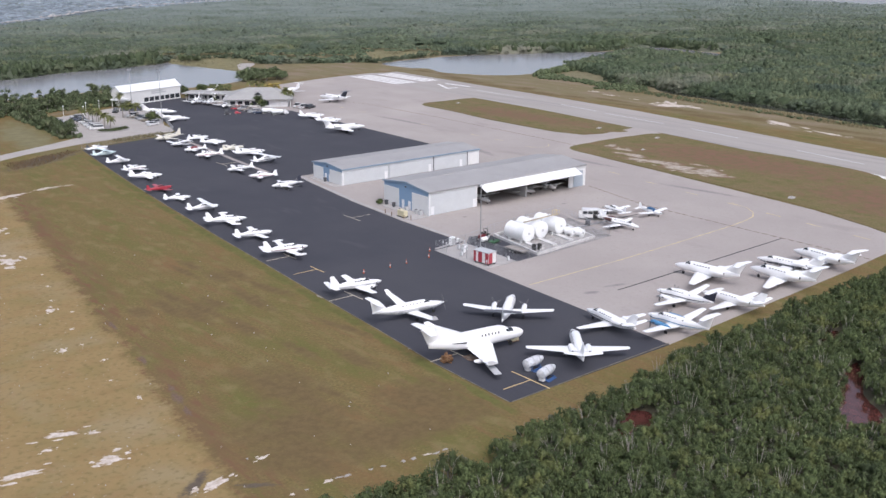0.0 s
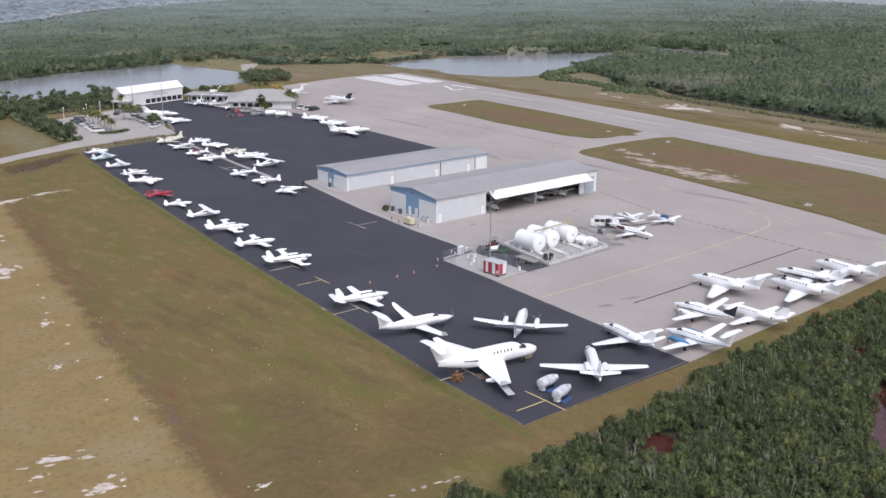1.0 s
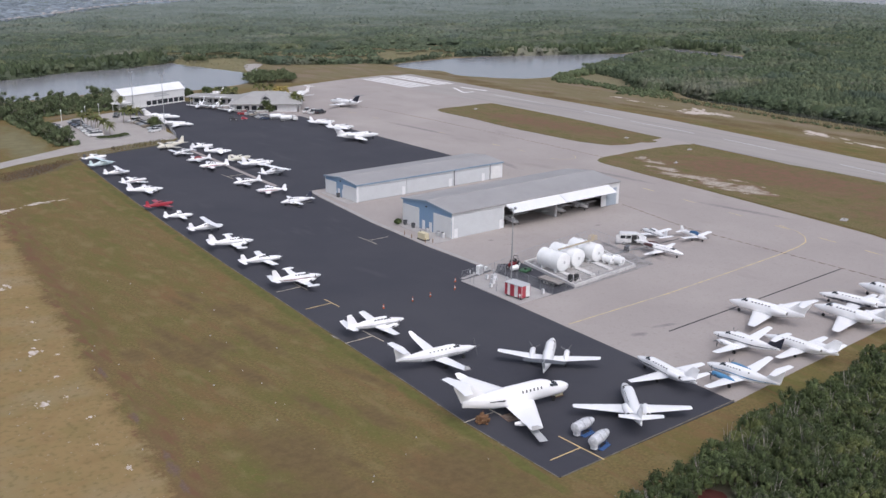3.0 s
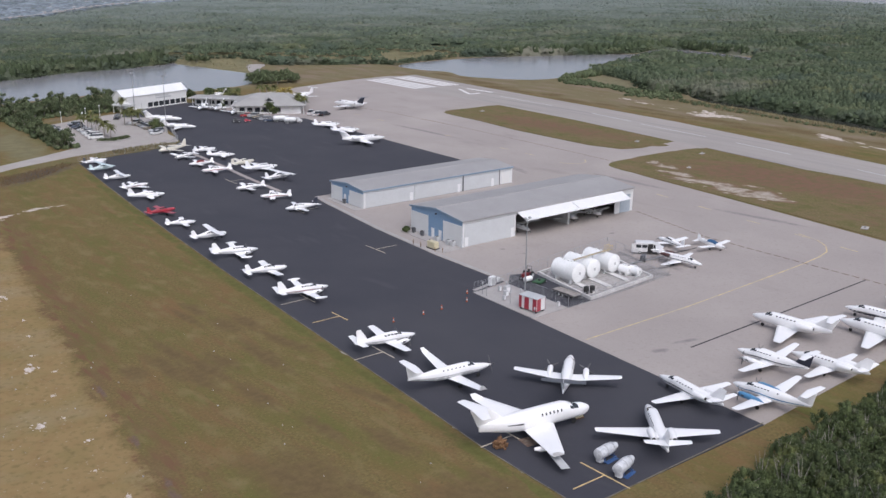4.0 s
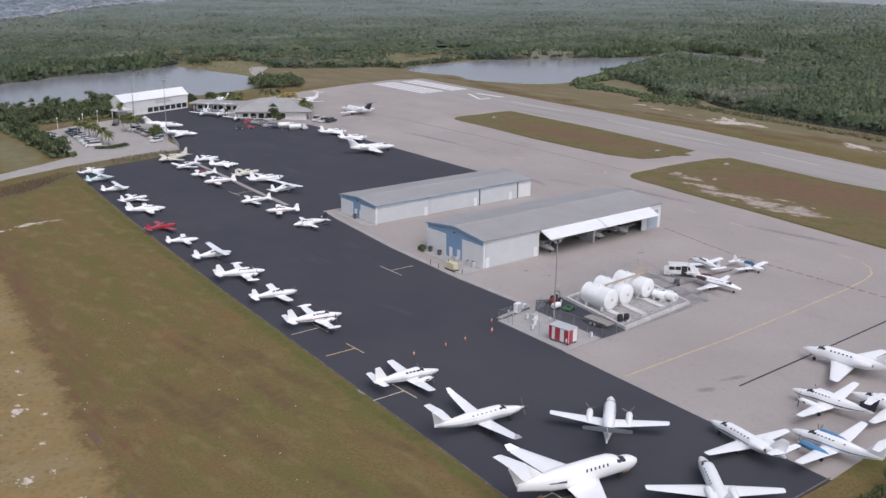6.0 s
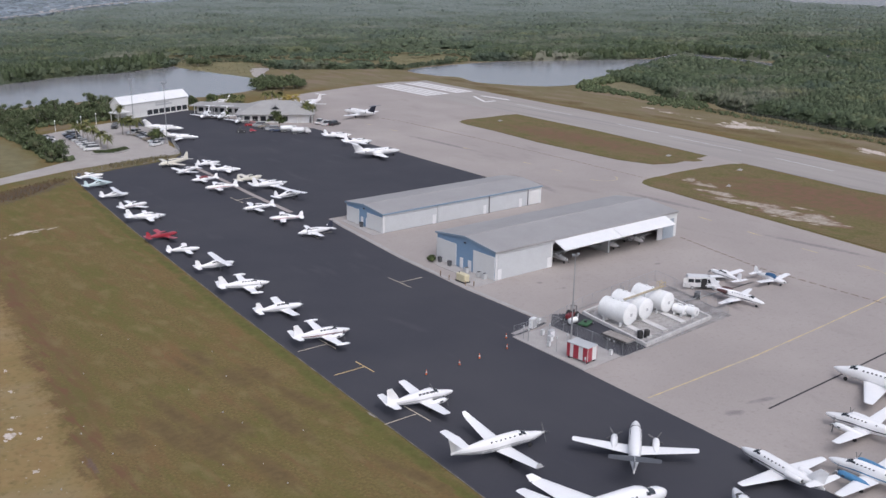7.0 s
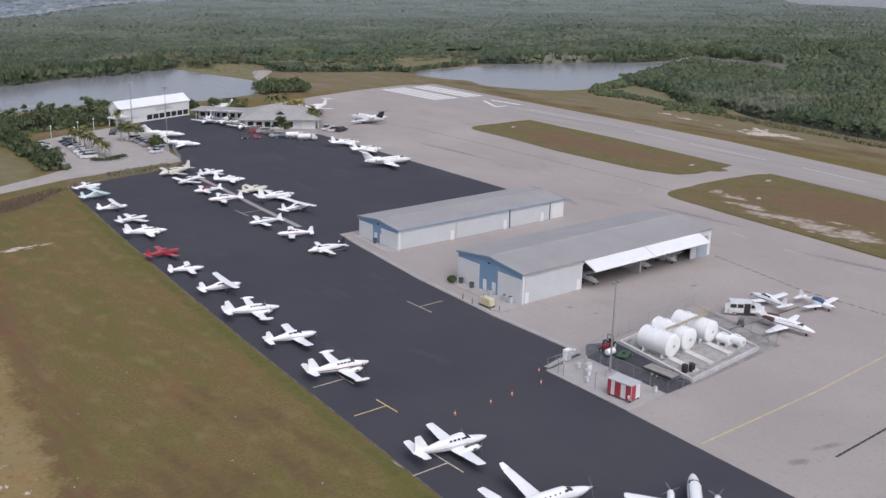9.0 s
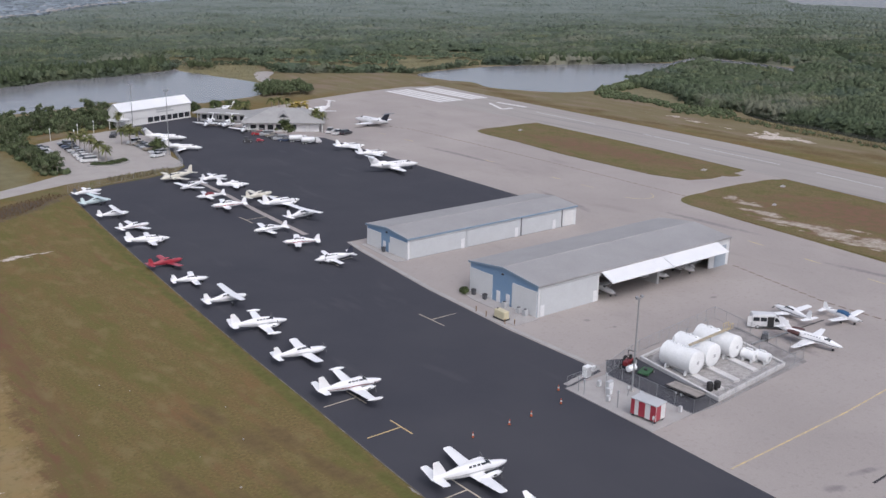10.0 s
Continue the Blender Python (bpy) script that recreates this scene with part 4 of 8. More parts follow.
for i in singles:
    k = int(rng.integers(0, len(tree_kinds)))
    m = pose(px[i], py[i], 0.02, 0, 0, rng.uniform(0, 360)) @ Matrix.Scale(rng.uniform(0.85, 1.25), 4)
    if k not in used:
        used.add(k)
        tree_kinds[k].matrix_world = m
    else:
        copy_thing(tree_kinds[k], m).scale = m.to_scale()
c = np.stack([px[rest], py[rest], rng.uniform(1.9, 3.0, len(rest))], 1)
tufts = 11
a, d = rng.uniform(0, 6.283, len(c) * tufts), np.sqrt(rng.uniform(0, 1, len(c) * tufts))
sub = np.repeat(c, tufts, 0) + np.stack([1.25 * d * np.cos(a), 1.25 * d * np.sin(a), -1.1 * d ** 2 + rng.uniform(-0.35, 0.35, len(a))], 1)
cr = rng.uniform(0.24, 0.72, len(sub))
v, q = joined(leaf_quads(sub, cr * 1.4, cr * rng.uniform(0.9, 1.7, len(sub)), 27, 0.136, rng, 0.5), domes(sub - [[0, 0, 0.5]], cr * 0.55, cr * 0.4 + 0.5, rng, 5, CORE))
tagged(new("mangrove_thicket", quick_mesh("mangrove_thicket", v, q, leaf)), "dense mangrove thicket of small green crowns", "thicket", kind="stuff")
bx, by = scatter(BACKWOOD, 1.8, rng)
cr = rng.uniform(0.9, 1.5, len(bx))
bh = rng.uniform(1.2, 2.4, len(bx))
v, q = joined(leaf_quads(np.stack([bx, by, 0.8 + 0.4 * bh], 1), cr * 1.2, bh * 0.8, 44, 0.2, rng, 0.45), domes(np.stack([bx, by, np.full(len(bx), 0.4)], 1), cr * 0.6, bh * 0.9, rng, 5, CORE))
tagged(new("mangrove_thicket", quick_mesh("mangrove_thicket", v, q, leaf)), "dense mangrove thicket running on behind", "thicket", kind="stuff")
g = Geo()
rn = random.Random(8)
for i in range(150):
    x, y = rn.uniform(56, 150), rn.uniform(50, 87)
    if not inside(np.array([x]), np.array([y]), THICKET)[0] or any(inside(np.array([x]), np.array([y]), o)[0] for o in POOLS):
        continue
    h = rn.uniform(2.6, 4.0)
    for j in range(5):
        a = rn.uniform(0, 6.28)
        g.cyl((x, y, 0.5), (x + 0.9 * math.cos(a), y + 0.9 * math.sin(a), h + rn.uniform(-0.4, 0.6)), 0.035, 0.012, 4)
tagged(part("bare_branches", g, bark), "grey bare dead branches in the thicket", "branches", kind="stuff")

# woods beyond the airfield: a lumpy canopy with crowns over it
EAST_WOOD = [(398, 386), (401, 374), (393, 353), (385, 342), (374, 330), (372, 317), (380, 315), (376, 306), (373, 294), (370.5, 283), (370, 276), (372.5, 269), (369.5, 262), (369.5, 249), (368, 232), (364, 204), (358, 178), (352, 150), (346, 100), (900, 100), (1800, 500), (1500, 700),
             (1100, 900), (640, 500), (560, 388), (534, 382), (526, 404), (526, 424), (512, 432), (500, 424), (440, 402)]
NORTH_WOOD = [(-300, 560), (40, 506), (110, 512), (155, 523), (183, 535), (210, 537), (244, 549), (256, 570), (270, 560), (288, 548), (292, 528), (283, 510), (300, 501), (309, 494), (331, 486), (338, 474), (357, 482), (374, 484), (391, 489), (411, 479),
              (441, 466), (472, 452), (503, 446), (530, 455), (543, 449), (545, 428), (546, 413), (542, 396), (566, 396), (640, 480), (1100, 900), (1500, 700), (2600, 1300), (1700, 2600), (700, 2600), (-300, 2000)]
CAUSEWAY = [(172, 802), (247, 865), (276, 888), (314, 931), (361, 988), (416, 1041), (449, 1062), (490, 1080), (622, 1146)]
EAST_BAY = [(1178, 800), (1157, 767), (1184, 757), (1175, 722), (1178, 695), (1160, 667), (1150, 620), (2600, 700), (2600, 1700), (1700, 1250)]
holes = [EAST_BAY, LAGOON_WATER, CHANNEL_WATER, [(x - 5, y - 7) for x, y in CAUSEWAY] + [(x + 3, y + 4) for x, y in CAUSEWAY[::-1]]]


def cell_noise(x, y, size, seed):
    """Distance to the nearest jittered crown centre, in cells, and that crown's own random number."""
    u, v = x / size, y / size
    iu, iv = np.floor(u), np.floor(v)
    best, own = np.full(x.shape, 9.0), np.zeros(x.shape)
    for du in (-1, 0, 1):
        for dv in (-1, 0, 1):
            cu, cv = iu + du, iv + dv
            h1 = np.modf(np.abs(np.sin(cu * 127.1 + cv * 311.7 + seed) * 43758.5453))[0]
            h2 = np.modf(np.abs(np.sin(cu * 269.5 + cv * 183.3 + seed) * 24634.6345))[0]
            d = np.hypot(u - cu - h1, v - cv - h2)
            own = np.where(d < best, np.modf(h1 * 7.31 + h2 * 3.7)[0], own)
            best = np.minimum(best, d)
    return best, own


def canopy(name, outline, base, near_, far_, from_, to_, mat, label):
    """A sheet of rounded tree tops on rings round the airfield's corner, cut to the wood's outline, falling to the ground at its edge."""
    rings = [near_]
    while rings[-1] < far_:
        rings.append(rings[-1] + max(1.5, 0.0042 * rings[-1]))
    rr = np.array(rings)
    aa = np.radians(np.arange(from_, to_, 0.26))
    gr, ga = np.meshgrid(rr, aa, indexing="ij")
    gr = gr * (1 + rng.uniform(-0.001, 0.001, gr.shape))
    ga = ga + rng.uniform(-0.001, 0.001, ga.shape)
    gx, gy = 15 + gr * np.sin(ga), 35 + gr * np.cos(ga)
    ok = inside(gx.ravel(), gy.ravel(), outline)
    for h in holes + [SPARSE]:
        ok &= ~inside(gx.ravel(), gy.ravel(), h)
    ok = ok.reshape(gx.shape)
    d1, r1 = cell_noise(gx, gy, 6.5, 1.7)
    d2, r2_ = cell_noise(gx, gy, 17.0, 5.1)
    z = base * (0.62 + 0.22 * r1 + 0.3 * r2_) + 3.4 * (0.3 - np.clip(d1, 0, 1) ** 1.6) * (0.5 + r1) + 1.2 * (0.4 - np.clip(d2, 0, 1) ** 2)
    for bank in LOW_BANKS:
        z = np.where(inside(gx.ravel(), gy.ravel(), bank).reshape(gx.shape), 0.2 * z, z)
    z = np.where(ok, np.maximum(z, 0.3), -0.2)
    cell = ok[:-1, :-1] | ok[1:, :-1] | ok[:-1, 1:] | ok[1:, 1:]
    idx = np.arange(gx.size).reshape(gx.shape)
    q = np.stack([idx[:-1, :-1][cell], idx[:-1, 1:][cell], idx[1:, 1:][cell], idx[1:, :-1][cell]], 1)[:, ::-1]
    keep = np.unique(q)
    remap = np.full(gx.size, -1)
    remap[keep] = np.arange(len(keep))
    verts = np.stack([gx.ravel(), gy.ravel(), z.ravel()], 1)[keep]
    me = quick_mesh(name, verts, remap[q], mat)
    me.shade_smooth()
    return tagged(new(name, me), label, "woods", kind="stuff")


MARSHES = [[(241, 546), (255, 570), (268, 558), (282, 547), (284, 534), (257, 482), (243, 522)], [(335, 487), (341, 474), (368, 485), (395, 499), (385, 511), (357, 516)]]
holes += MARSHES
SPARSE = [(244, 552), (258, 566), (286, 540), (296, 506), (333, 486), (352, 482), (402, 489), (437, 529), (433, 551), (395, 564), (350, 562), (310, 576), (262, 604), (232, 580)]
sheet("marsh", smooth_outline(SPARSE, 1.0, 4, 18), marsh_mat, 0.06, "golden marsh with scattered low scrub", "marsh", 0.02)
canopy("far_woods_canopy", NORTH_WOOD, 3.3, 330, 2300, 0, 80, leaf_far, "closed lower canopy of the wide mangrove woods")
# darker leaf colour paints the shade in the gaps between the east crowns
canopy("east_woods_canopy", EAST_WOOD, 2.7, 255, 1500, 28, 84, leaf_bank, "closed lower canopy of the mangrove woods beside the runway, darkened as shade between crowns")
bank_pts = []
for line in (NORTH_WOOD[1:25], EAST_WOOD[:18], EAST_WOOD[-3:] + EAST_WOOD[:1]):
    for (xa, ya), (xb, yb) in zip(line, line[1:]):
        for i in range(int(math.hypot(xb - xa, yb - ya) / 0.9)):
            t = rng.uniform()
            bank_pts.append((xa + (xb - xa) * t + rng.normal(0, 1.4), ya + (yb - ya) * t + rng.normal(0, 1.4) - 0.6, rng.uniform(0.3, 1.7)))
bank_pts = np.array(bank_pts)
v, q = leaf_quads(bank_pts, rng.uniform(1.2, 2.4, len(bank_pts)), rng.uniform(0.9, 1.7, len(bank_pts)), 34, 0.5, rng, 0.3, 1.2)
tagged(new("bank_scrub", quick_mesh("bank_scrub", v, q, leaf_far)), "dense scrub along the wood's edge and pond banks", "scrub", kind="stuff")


def bank_trees(name, line, depth, low, high, spacing, label):
    """Taller trees standing along a wood's edge: a loose band behind the line, each crown with its own height."""
    pts = []
    for (xa, ya), (xb, yb) in zip(line, line[1:]):
        d = math.hypot(xb - xa, yb - ya)
        for i in range(int(d / spacing * depth / spacing) + 1):
            t, o = rng.uniform(), rng.uniform(0.8, depth)
            nx, ny = -(yb - ya) / d, (xb - xa) / d
            if not inside(np.array([(xa + xb) / 2 + nx * 6]), np.array([(ya + yb) / 2 + ny * 6]), NORTH_WOOD if name == "bank_trees" else EAST_WOOD)[0]:
                nx, ny = -nx, -ny
            pts.append((xa + (xb - xa) * t + nx * o, ya + (yb - ya) * t + ny * o))
    pts = np.array(pts)
    n = len(pts)
    h = rng.uniform(low, high, n)
    r = rng.uniform(1.6, 3.0, n)
    c = np.concatenate([np.column_stack([pts, h * k]) for k in (0.35, 0.72)])
    v, q = joined(leaf_quads(c, np.tile(r, 2), np.tile(h * 0.36, 2), 52, 0.32, rng, 0.5, 0.5), domes(np.column_stack([pts, h * 0.12]), r * 0.8, h * 0.84, rng, 7))
    tagged(new(name, quick_mesh(name, v, q, leaf_bank if name == "bank_trees" else leaf_far)), label, "trees", kind="stuff")
    g = Geo()
    for (x, y), hh in zip(pts[:400], h):
        g.cyl((x, y, -0.1), (x + 0.1, y, hh * 0.7), 0.12, 0.06, 5, False)
    tagged(part("bank_trunks", g, bark), "grey trunks under the trees on the bank", "trunks", kind="stuff")


bank_trees("bank_trees", NORTH_WOOD[1:7], 12, 4.8, 7.2, 2.6, "tall dark mangroves on the far pond bank")
bank_trees("bank_trees", NORTH_WOOD[19:28], 9, 4.2, 6.4, 2.8, "mangroves on the bank behind the pond")
bank_trees("edge_trees", EAST_WOOD[4:18], 8, 3.0, 5.2, 2.2, "mangroves standing along the drainage channel")
bank_trees("edge_trees", EAST_WOOD[-3:] + EAST_WOOD[:4], 7, 2.8, 4.8, 2.6, "mangroves on the near pond bank")

def swell(x, y, size, seed):
    """A smooth rise and fall over the wood, 0 to 1."""
    return 0.5 + 0.25 * (np.sin(x / size + seed) * np.cos(y / size * 1.3 + 2 * seed) + np.sin((x + y) / size * 0.7 + 3 * seed))


def crowns(name, outline, spacing, radius, height, near_, far_, label, mat, seg=6, lumps=1, leaves=0, size=0.5, beyond=()):
    """Tree crowns of a wood between two distances from the airfield's south-west corner: lumpy bodies of uneven height with leaf clumps on them."""
    px, py = scatter(outline, spacing, rng, list(holes) + list(beyond))
    d = np.hypot(px - 15, py - 35)
    bearing = np.degrees(np.arctan2(px - 15, py - 35))
    k = (d > near_) & (d < far_) & (bearing > 8) & (bearing < 72)
    px, py = px[k], py[k]
    h = height * (0.66 + 0.34 * swell(px, py, 21.0, 1.3) + 0.2 * swell(px, py, 63.0, 0.4)) * rng.uniform(0.88, 1.08, len(px))
    h = np.where(rng.uniform(size=len(px)) < 0.05, h * 1.2, h)
    thin_out = inside(px, py, SPARSE)
    keep = ~thin_out | (swell(px, py, 7.0, 0.9) + rng.uniform(-0.2, 0.2, len(px)) > 0.5)
    px, py, h = px[keep], py[keep], np.where(thin_out, 0.6 * h, h)[keep]
    for bank in LOW_BANKS:
        h = np.where(inside(px, py, bank), 0.2 * h, h)
    if lumps > 1:
        px, py, h = np.repeat(px, lumps), np.repeat(py, lumps), np.repeat(h, lumps) * rng.uniform(0.82, 1.06, len(px) * lumps)
        px, py = px + rng.normal(0, 0.42 * spacing, len(px)), py + rng.normal(0, 0.42 * spacing, len(px))
    r = radius * rng.uniform(0.6, 1.3, len(px))
    pieces = [domes(np.stack([px, py, 0.5 * h], 1), r, 0.46 * h, rng, seg, ((0.2, 1.0), (0.78, 0.72), (1.0, 0.06)), 0.28)]
    if leaves:
        pieces.append(leaf_quads(np.stack([px, py, 0.72 * h], 1), r * 1.35, 0.3 * h, leaves, size, rng, lift=0.4, up=0.9))
    v, q = joined(*pieces)
    return tagged(new(name, quick_mesh(name, v, q, mat)), label, "woods", kind="stuff")


BELT = [(x + 4, y + 6) for x, y in CAUSEWAY] + [(800, 1500), (480, 1350), (386, 1325), (150, 1250), (-50, 1000)]
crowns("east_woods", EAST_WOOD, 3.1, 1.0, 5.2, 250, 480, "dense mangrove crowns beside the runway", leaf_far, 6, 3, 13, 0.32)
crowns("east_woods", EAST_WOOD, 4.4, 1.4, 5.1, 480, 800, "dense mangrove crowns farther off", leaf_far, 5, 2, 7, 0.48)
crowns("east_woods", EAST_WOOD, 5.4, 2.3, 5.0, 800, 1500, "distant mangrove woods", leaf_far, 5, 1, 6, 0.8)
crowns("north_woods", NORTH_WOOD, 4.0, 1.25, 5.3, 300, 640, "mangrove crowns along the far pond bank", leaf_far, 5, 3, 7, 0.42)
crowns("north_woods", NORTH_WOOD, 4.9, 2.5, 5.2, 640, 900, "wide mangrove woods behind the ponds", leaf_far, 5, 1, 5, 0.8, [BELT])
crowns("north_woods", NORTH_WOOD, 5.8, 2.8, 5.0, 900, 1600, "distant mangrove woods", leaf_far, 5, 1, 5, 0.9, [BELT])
crowns("shore_woods", BELT, 7.0, 5.4, 5.6, 700, 1700, "wooded belt behind the far causeway, painted blue-grey for haze", hazy_wood, 6)


# free-standing trees and bushes near the terminal
leaf_lot = material("olive_tree_leaves", (0.070, 0.092, 0.045), 0.8, second=(0.102, 0.124, 0.064), scale=0.25, amount=0.8, fine=1.0, fine_amount=0.3, island=0.32, spec=0.2)
layer_noise(leaf_lot, (0.130, 0.132, 0.080), 0.2, 0.62, 0.74)


def broad_tree(x, y, height, spread, seed, label="dark green bushy tree beside the parking lot", mat=leaf, group="trees beside the parking lot"):
    r = np.random.default_rng(seed)
    tree = thing("tree", x, y, 0.0, 0, label, "tree", group)
    part("trunk", branches(Geo(), random.Random(seed), height * 0.85, spread, 5), bark, tree)
    sub = 9
    c = np.stack([r.normal(0, 0.4 * spread, sub), r.normal(0, 0.4 * spread, sub), r.uniform(0.35, 0.92, sub) * height], 1)
    cr, ch = r.uniform(0.28, 0.62, sub) * spread, r.uniform(0.35, 0.75, sub) * spread
    v, q = joined(leaf_quads(c, cr * 1.3, ch * 1.25, 64, 0.235, r, 0.45), domes(c - [[0, 0, 0.3]], cr * 0.55, ch * 0.5 + 0.3, r, 5, CORE))
    crown = new("crown", quick_mesh("crown", v, q, mat))
    crown.parent = tree


for label, band in (("dense low green brush under the trees by the parking lot", [(99, 399), (126, 401), (160, 401), (164, 424), (163, 434), (126, 436), (98, 436)]), ("low green brush along the lot's edge", [(112.5, 338), (118.5, 338), (120.5, 396), (113.5, 399)])):
    ex, ey = scatter(band, 2.0, rng)
    wr, hr = rng.uniform(0.9, 1.7, len(ex)), rng.uniform(0.7, 1.7, len(ex))
    c = np.stack([ex, ey, 0.5 * hr], 1)
    v, q = joined(leaf_quads(c, wr, hr, 44, 0.22, rng, 0.45), domes(c - [[0, 0, 0.6]], wr * 0.7, hr * 0.6 + 0.4, rng, 6))
    tagged(new("lot_brush", quick_mesh("lot_brush", v, q, leaf_lot)), label, "brush", kind="stuff")
rn = random.Random(21)
spots = []
for (x0, y0), (x1, y1), n, w in (((115.4, 339), (117.6, 396), 46, 1.7), ((120, 405.5), (156, 404.5), 30, 1.9), ((120, 414), (160, 415), 28, 3.2), ((124, 426), (163, 428), 26, 3.2), ((102, 398), (121, 410), 16, 4.0), ((98, 412), (124, 434), 20, 5.0)):
    for i in range(n):
        t = (i + rn.uniform(0, 0.8)) / n
        spots.append((x0 + (x1 - x0) * t + rn.uniform(-w, w), y0 + (y1 - y0) * t + rn.uniform(-w, w)))
for i, (x, y) in enumerate(spots):
    if rn.random() < 0.18:
        continue
    broad_tree(x, y, rn.choice((2.0, 2.8, 3.4, 4.2, 5.0, 6.4)) * rn.uniform(0.85, 1.15), rn.uniform(1.3, 2.9), 300 + i, mat=leaf_lot)
for i in range(38):
    a = rn.uniform(0, 6.28)
    d = math.sqrt(rn.uniform(0, 1))
    broad_tree(248 + 13.5 * d * math.cos(a) - 2 * math.sin(a), 447 + 11 * d * math.sin(a) + 3 * math.cos(a), rn.uniform(3.0, 4.8), rn.uniform(2.6, 3.4), 400 + i, "dark green tree in a clump on the pond bank", leaf_lot, group="clump on the pond bank")
for i in range(7):
    broad_tree(256.5 + rn.uniform(-3.5, 4), 544 + rn.uniform(-5, 5), rn.uniform(2.6, 4.2), rn.uniform(2.0, 3.0), 440 + i, "green mangrove bush standing in the golden marsh", leaf_lot, group="bushes in the marsh")
for i in range(16):
    broad_tree(rn.uniform(188, 214), rn.uniform(404, 424), rn.uniform(2.0, 3.4), rn.uniform(1.5, 2.4), 450 + i, "low green shrub behind the terminal", group="shrubs behind the terminal")


def palm(x, y, height, seed, mat=palm_leaf, label="slender cabbage palm with a rounded green head"):
    r = random.Random(seed)
    tree = thing("palm_tree", x, y, 0.0, r.uniform(0, 360), label, "palm tree", "palms")
    g = Geo()
    lean = r.uniform(-0.3, 0.3)
    for i in range(4):
        g.cyl((lean * (i / 4) ** 2, 0, height * i / 4), (lean * ((i + 1) / 4) ** 2, 0, height * (i + 1) / 4), 0.19 - 0.02 * i, 0.17 - 0.02 * i, 7)
    part("trunk", g, bark, tree)
    g = Geo()
    for i in range(38):
        a = r.uniform(0, 6.283)
        e = r.uniform(-0.5, 1.25)
        length = r.uniform(1.6, 2.6)
        pts = []
        for j in range(5):
            t = j / 4
            out = length * t * math.cos(e * (1 - 0.3 * t))
            up = length * t * math.sin(e) - 0.75 * t * t * length * 0.7
            pts.append((lean + out * math.cos(a), out * math.sin(a), height + up))
        w = [0.06, 0.26, 0.34, 0.24, 0.03]
        px_, py_ = -math.sin(a), math.cos(a)
        vv = []
        for (x_, y_, z_), k in zip(pts, w):
            vv += [(x_ - px_ * k, y_ - py_ * k, z_ - 0.08), (x_, y_, z_), (x_ + px_ * k, y_ + py_ * k, z_ - 0.08)]
        ff = []
        for j in range(4):
            ff += [(3 * j, 3 * j + 1, 3 * j + 4, 3 * j + 3), (3 * j + 1, 3 * j + 2, 3 * j + 5, 3 * j + 4)]
        g.add(vv, ff)
    part("fronds", g, mat, tree)


for i, (x, y, h) in enumerate(((129.6, 366.5, 5.5), (131.2, 364.5, 5.0), (133.4, 366.8, 5.8), (131.8, 358.5, 5.2), (133.6, 361.5, 5.0), (132.6, 353.5, 4.6), (133.4, 350.0, 3.8), (146.7, 371.5, 5.0), (149.6, 372.2, 5.4), (148.2, 368.3, 4.6),
                               (151.2, 369.0, 4.8), (155.5, 395.5, 5.5), (199.7, 398.1, 4.6), (201.6, 395.0, 4.8), (204.0, 397.0, 4.2), (217.0, 401.5, 5.0), (219.6, 400.5, 5.2), (222.0, 399.0, 4.8), (211.4, 361.3, 5.8), (213.2, 360.2, 5.4), (212.2, 362.4, 6.2))):
    palm(x, y, h, 60 + i)
for i, (x, y, h) in enumerate(((221.0, 389.6, 4.6), (223.2, 388.0, 4.8), (222.6, 391.6, 4.2), (220.0, 391.5, 4.0))):
    palm(x, y, h, 90 + i, palm_yellow, "palm with yellowing fronds beside the terminal")
for i, (x, y) in enumerate(((195.0, 352.2), (196.3, 352.8), (194.5, 353.8))):
    broad_tree(x, y, 6.6, 1.9, 520 + i, "dense dark rounded palm clump on the apron edge", group="palms")
for i, (x, y) in enumerate(((151.5, 354), (149.8, 351), (152.8, 356.5))):
    broad_tree(x, y, 3.6, 2.3, 540 + i, "spreading green tree over parked cars")
broad_tree(190.5, 383, 4.2, 0.9, 560, "narrow pointed cypress before the terminal", group="")
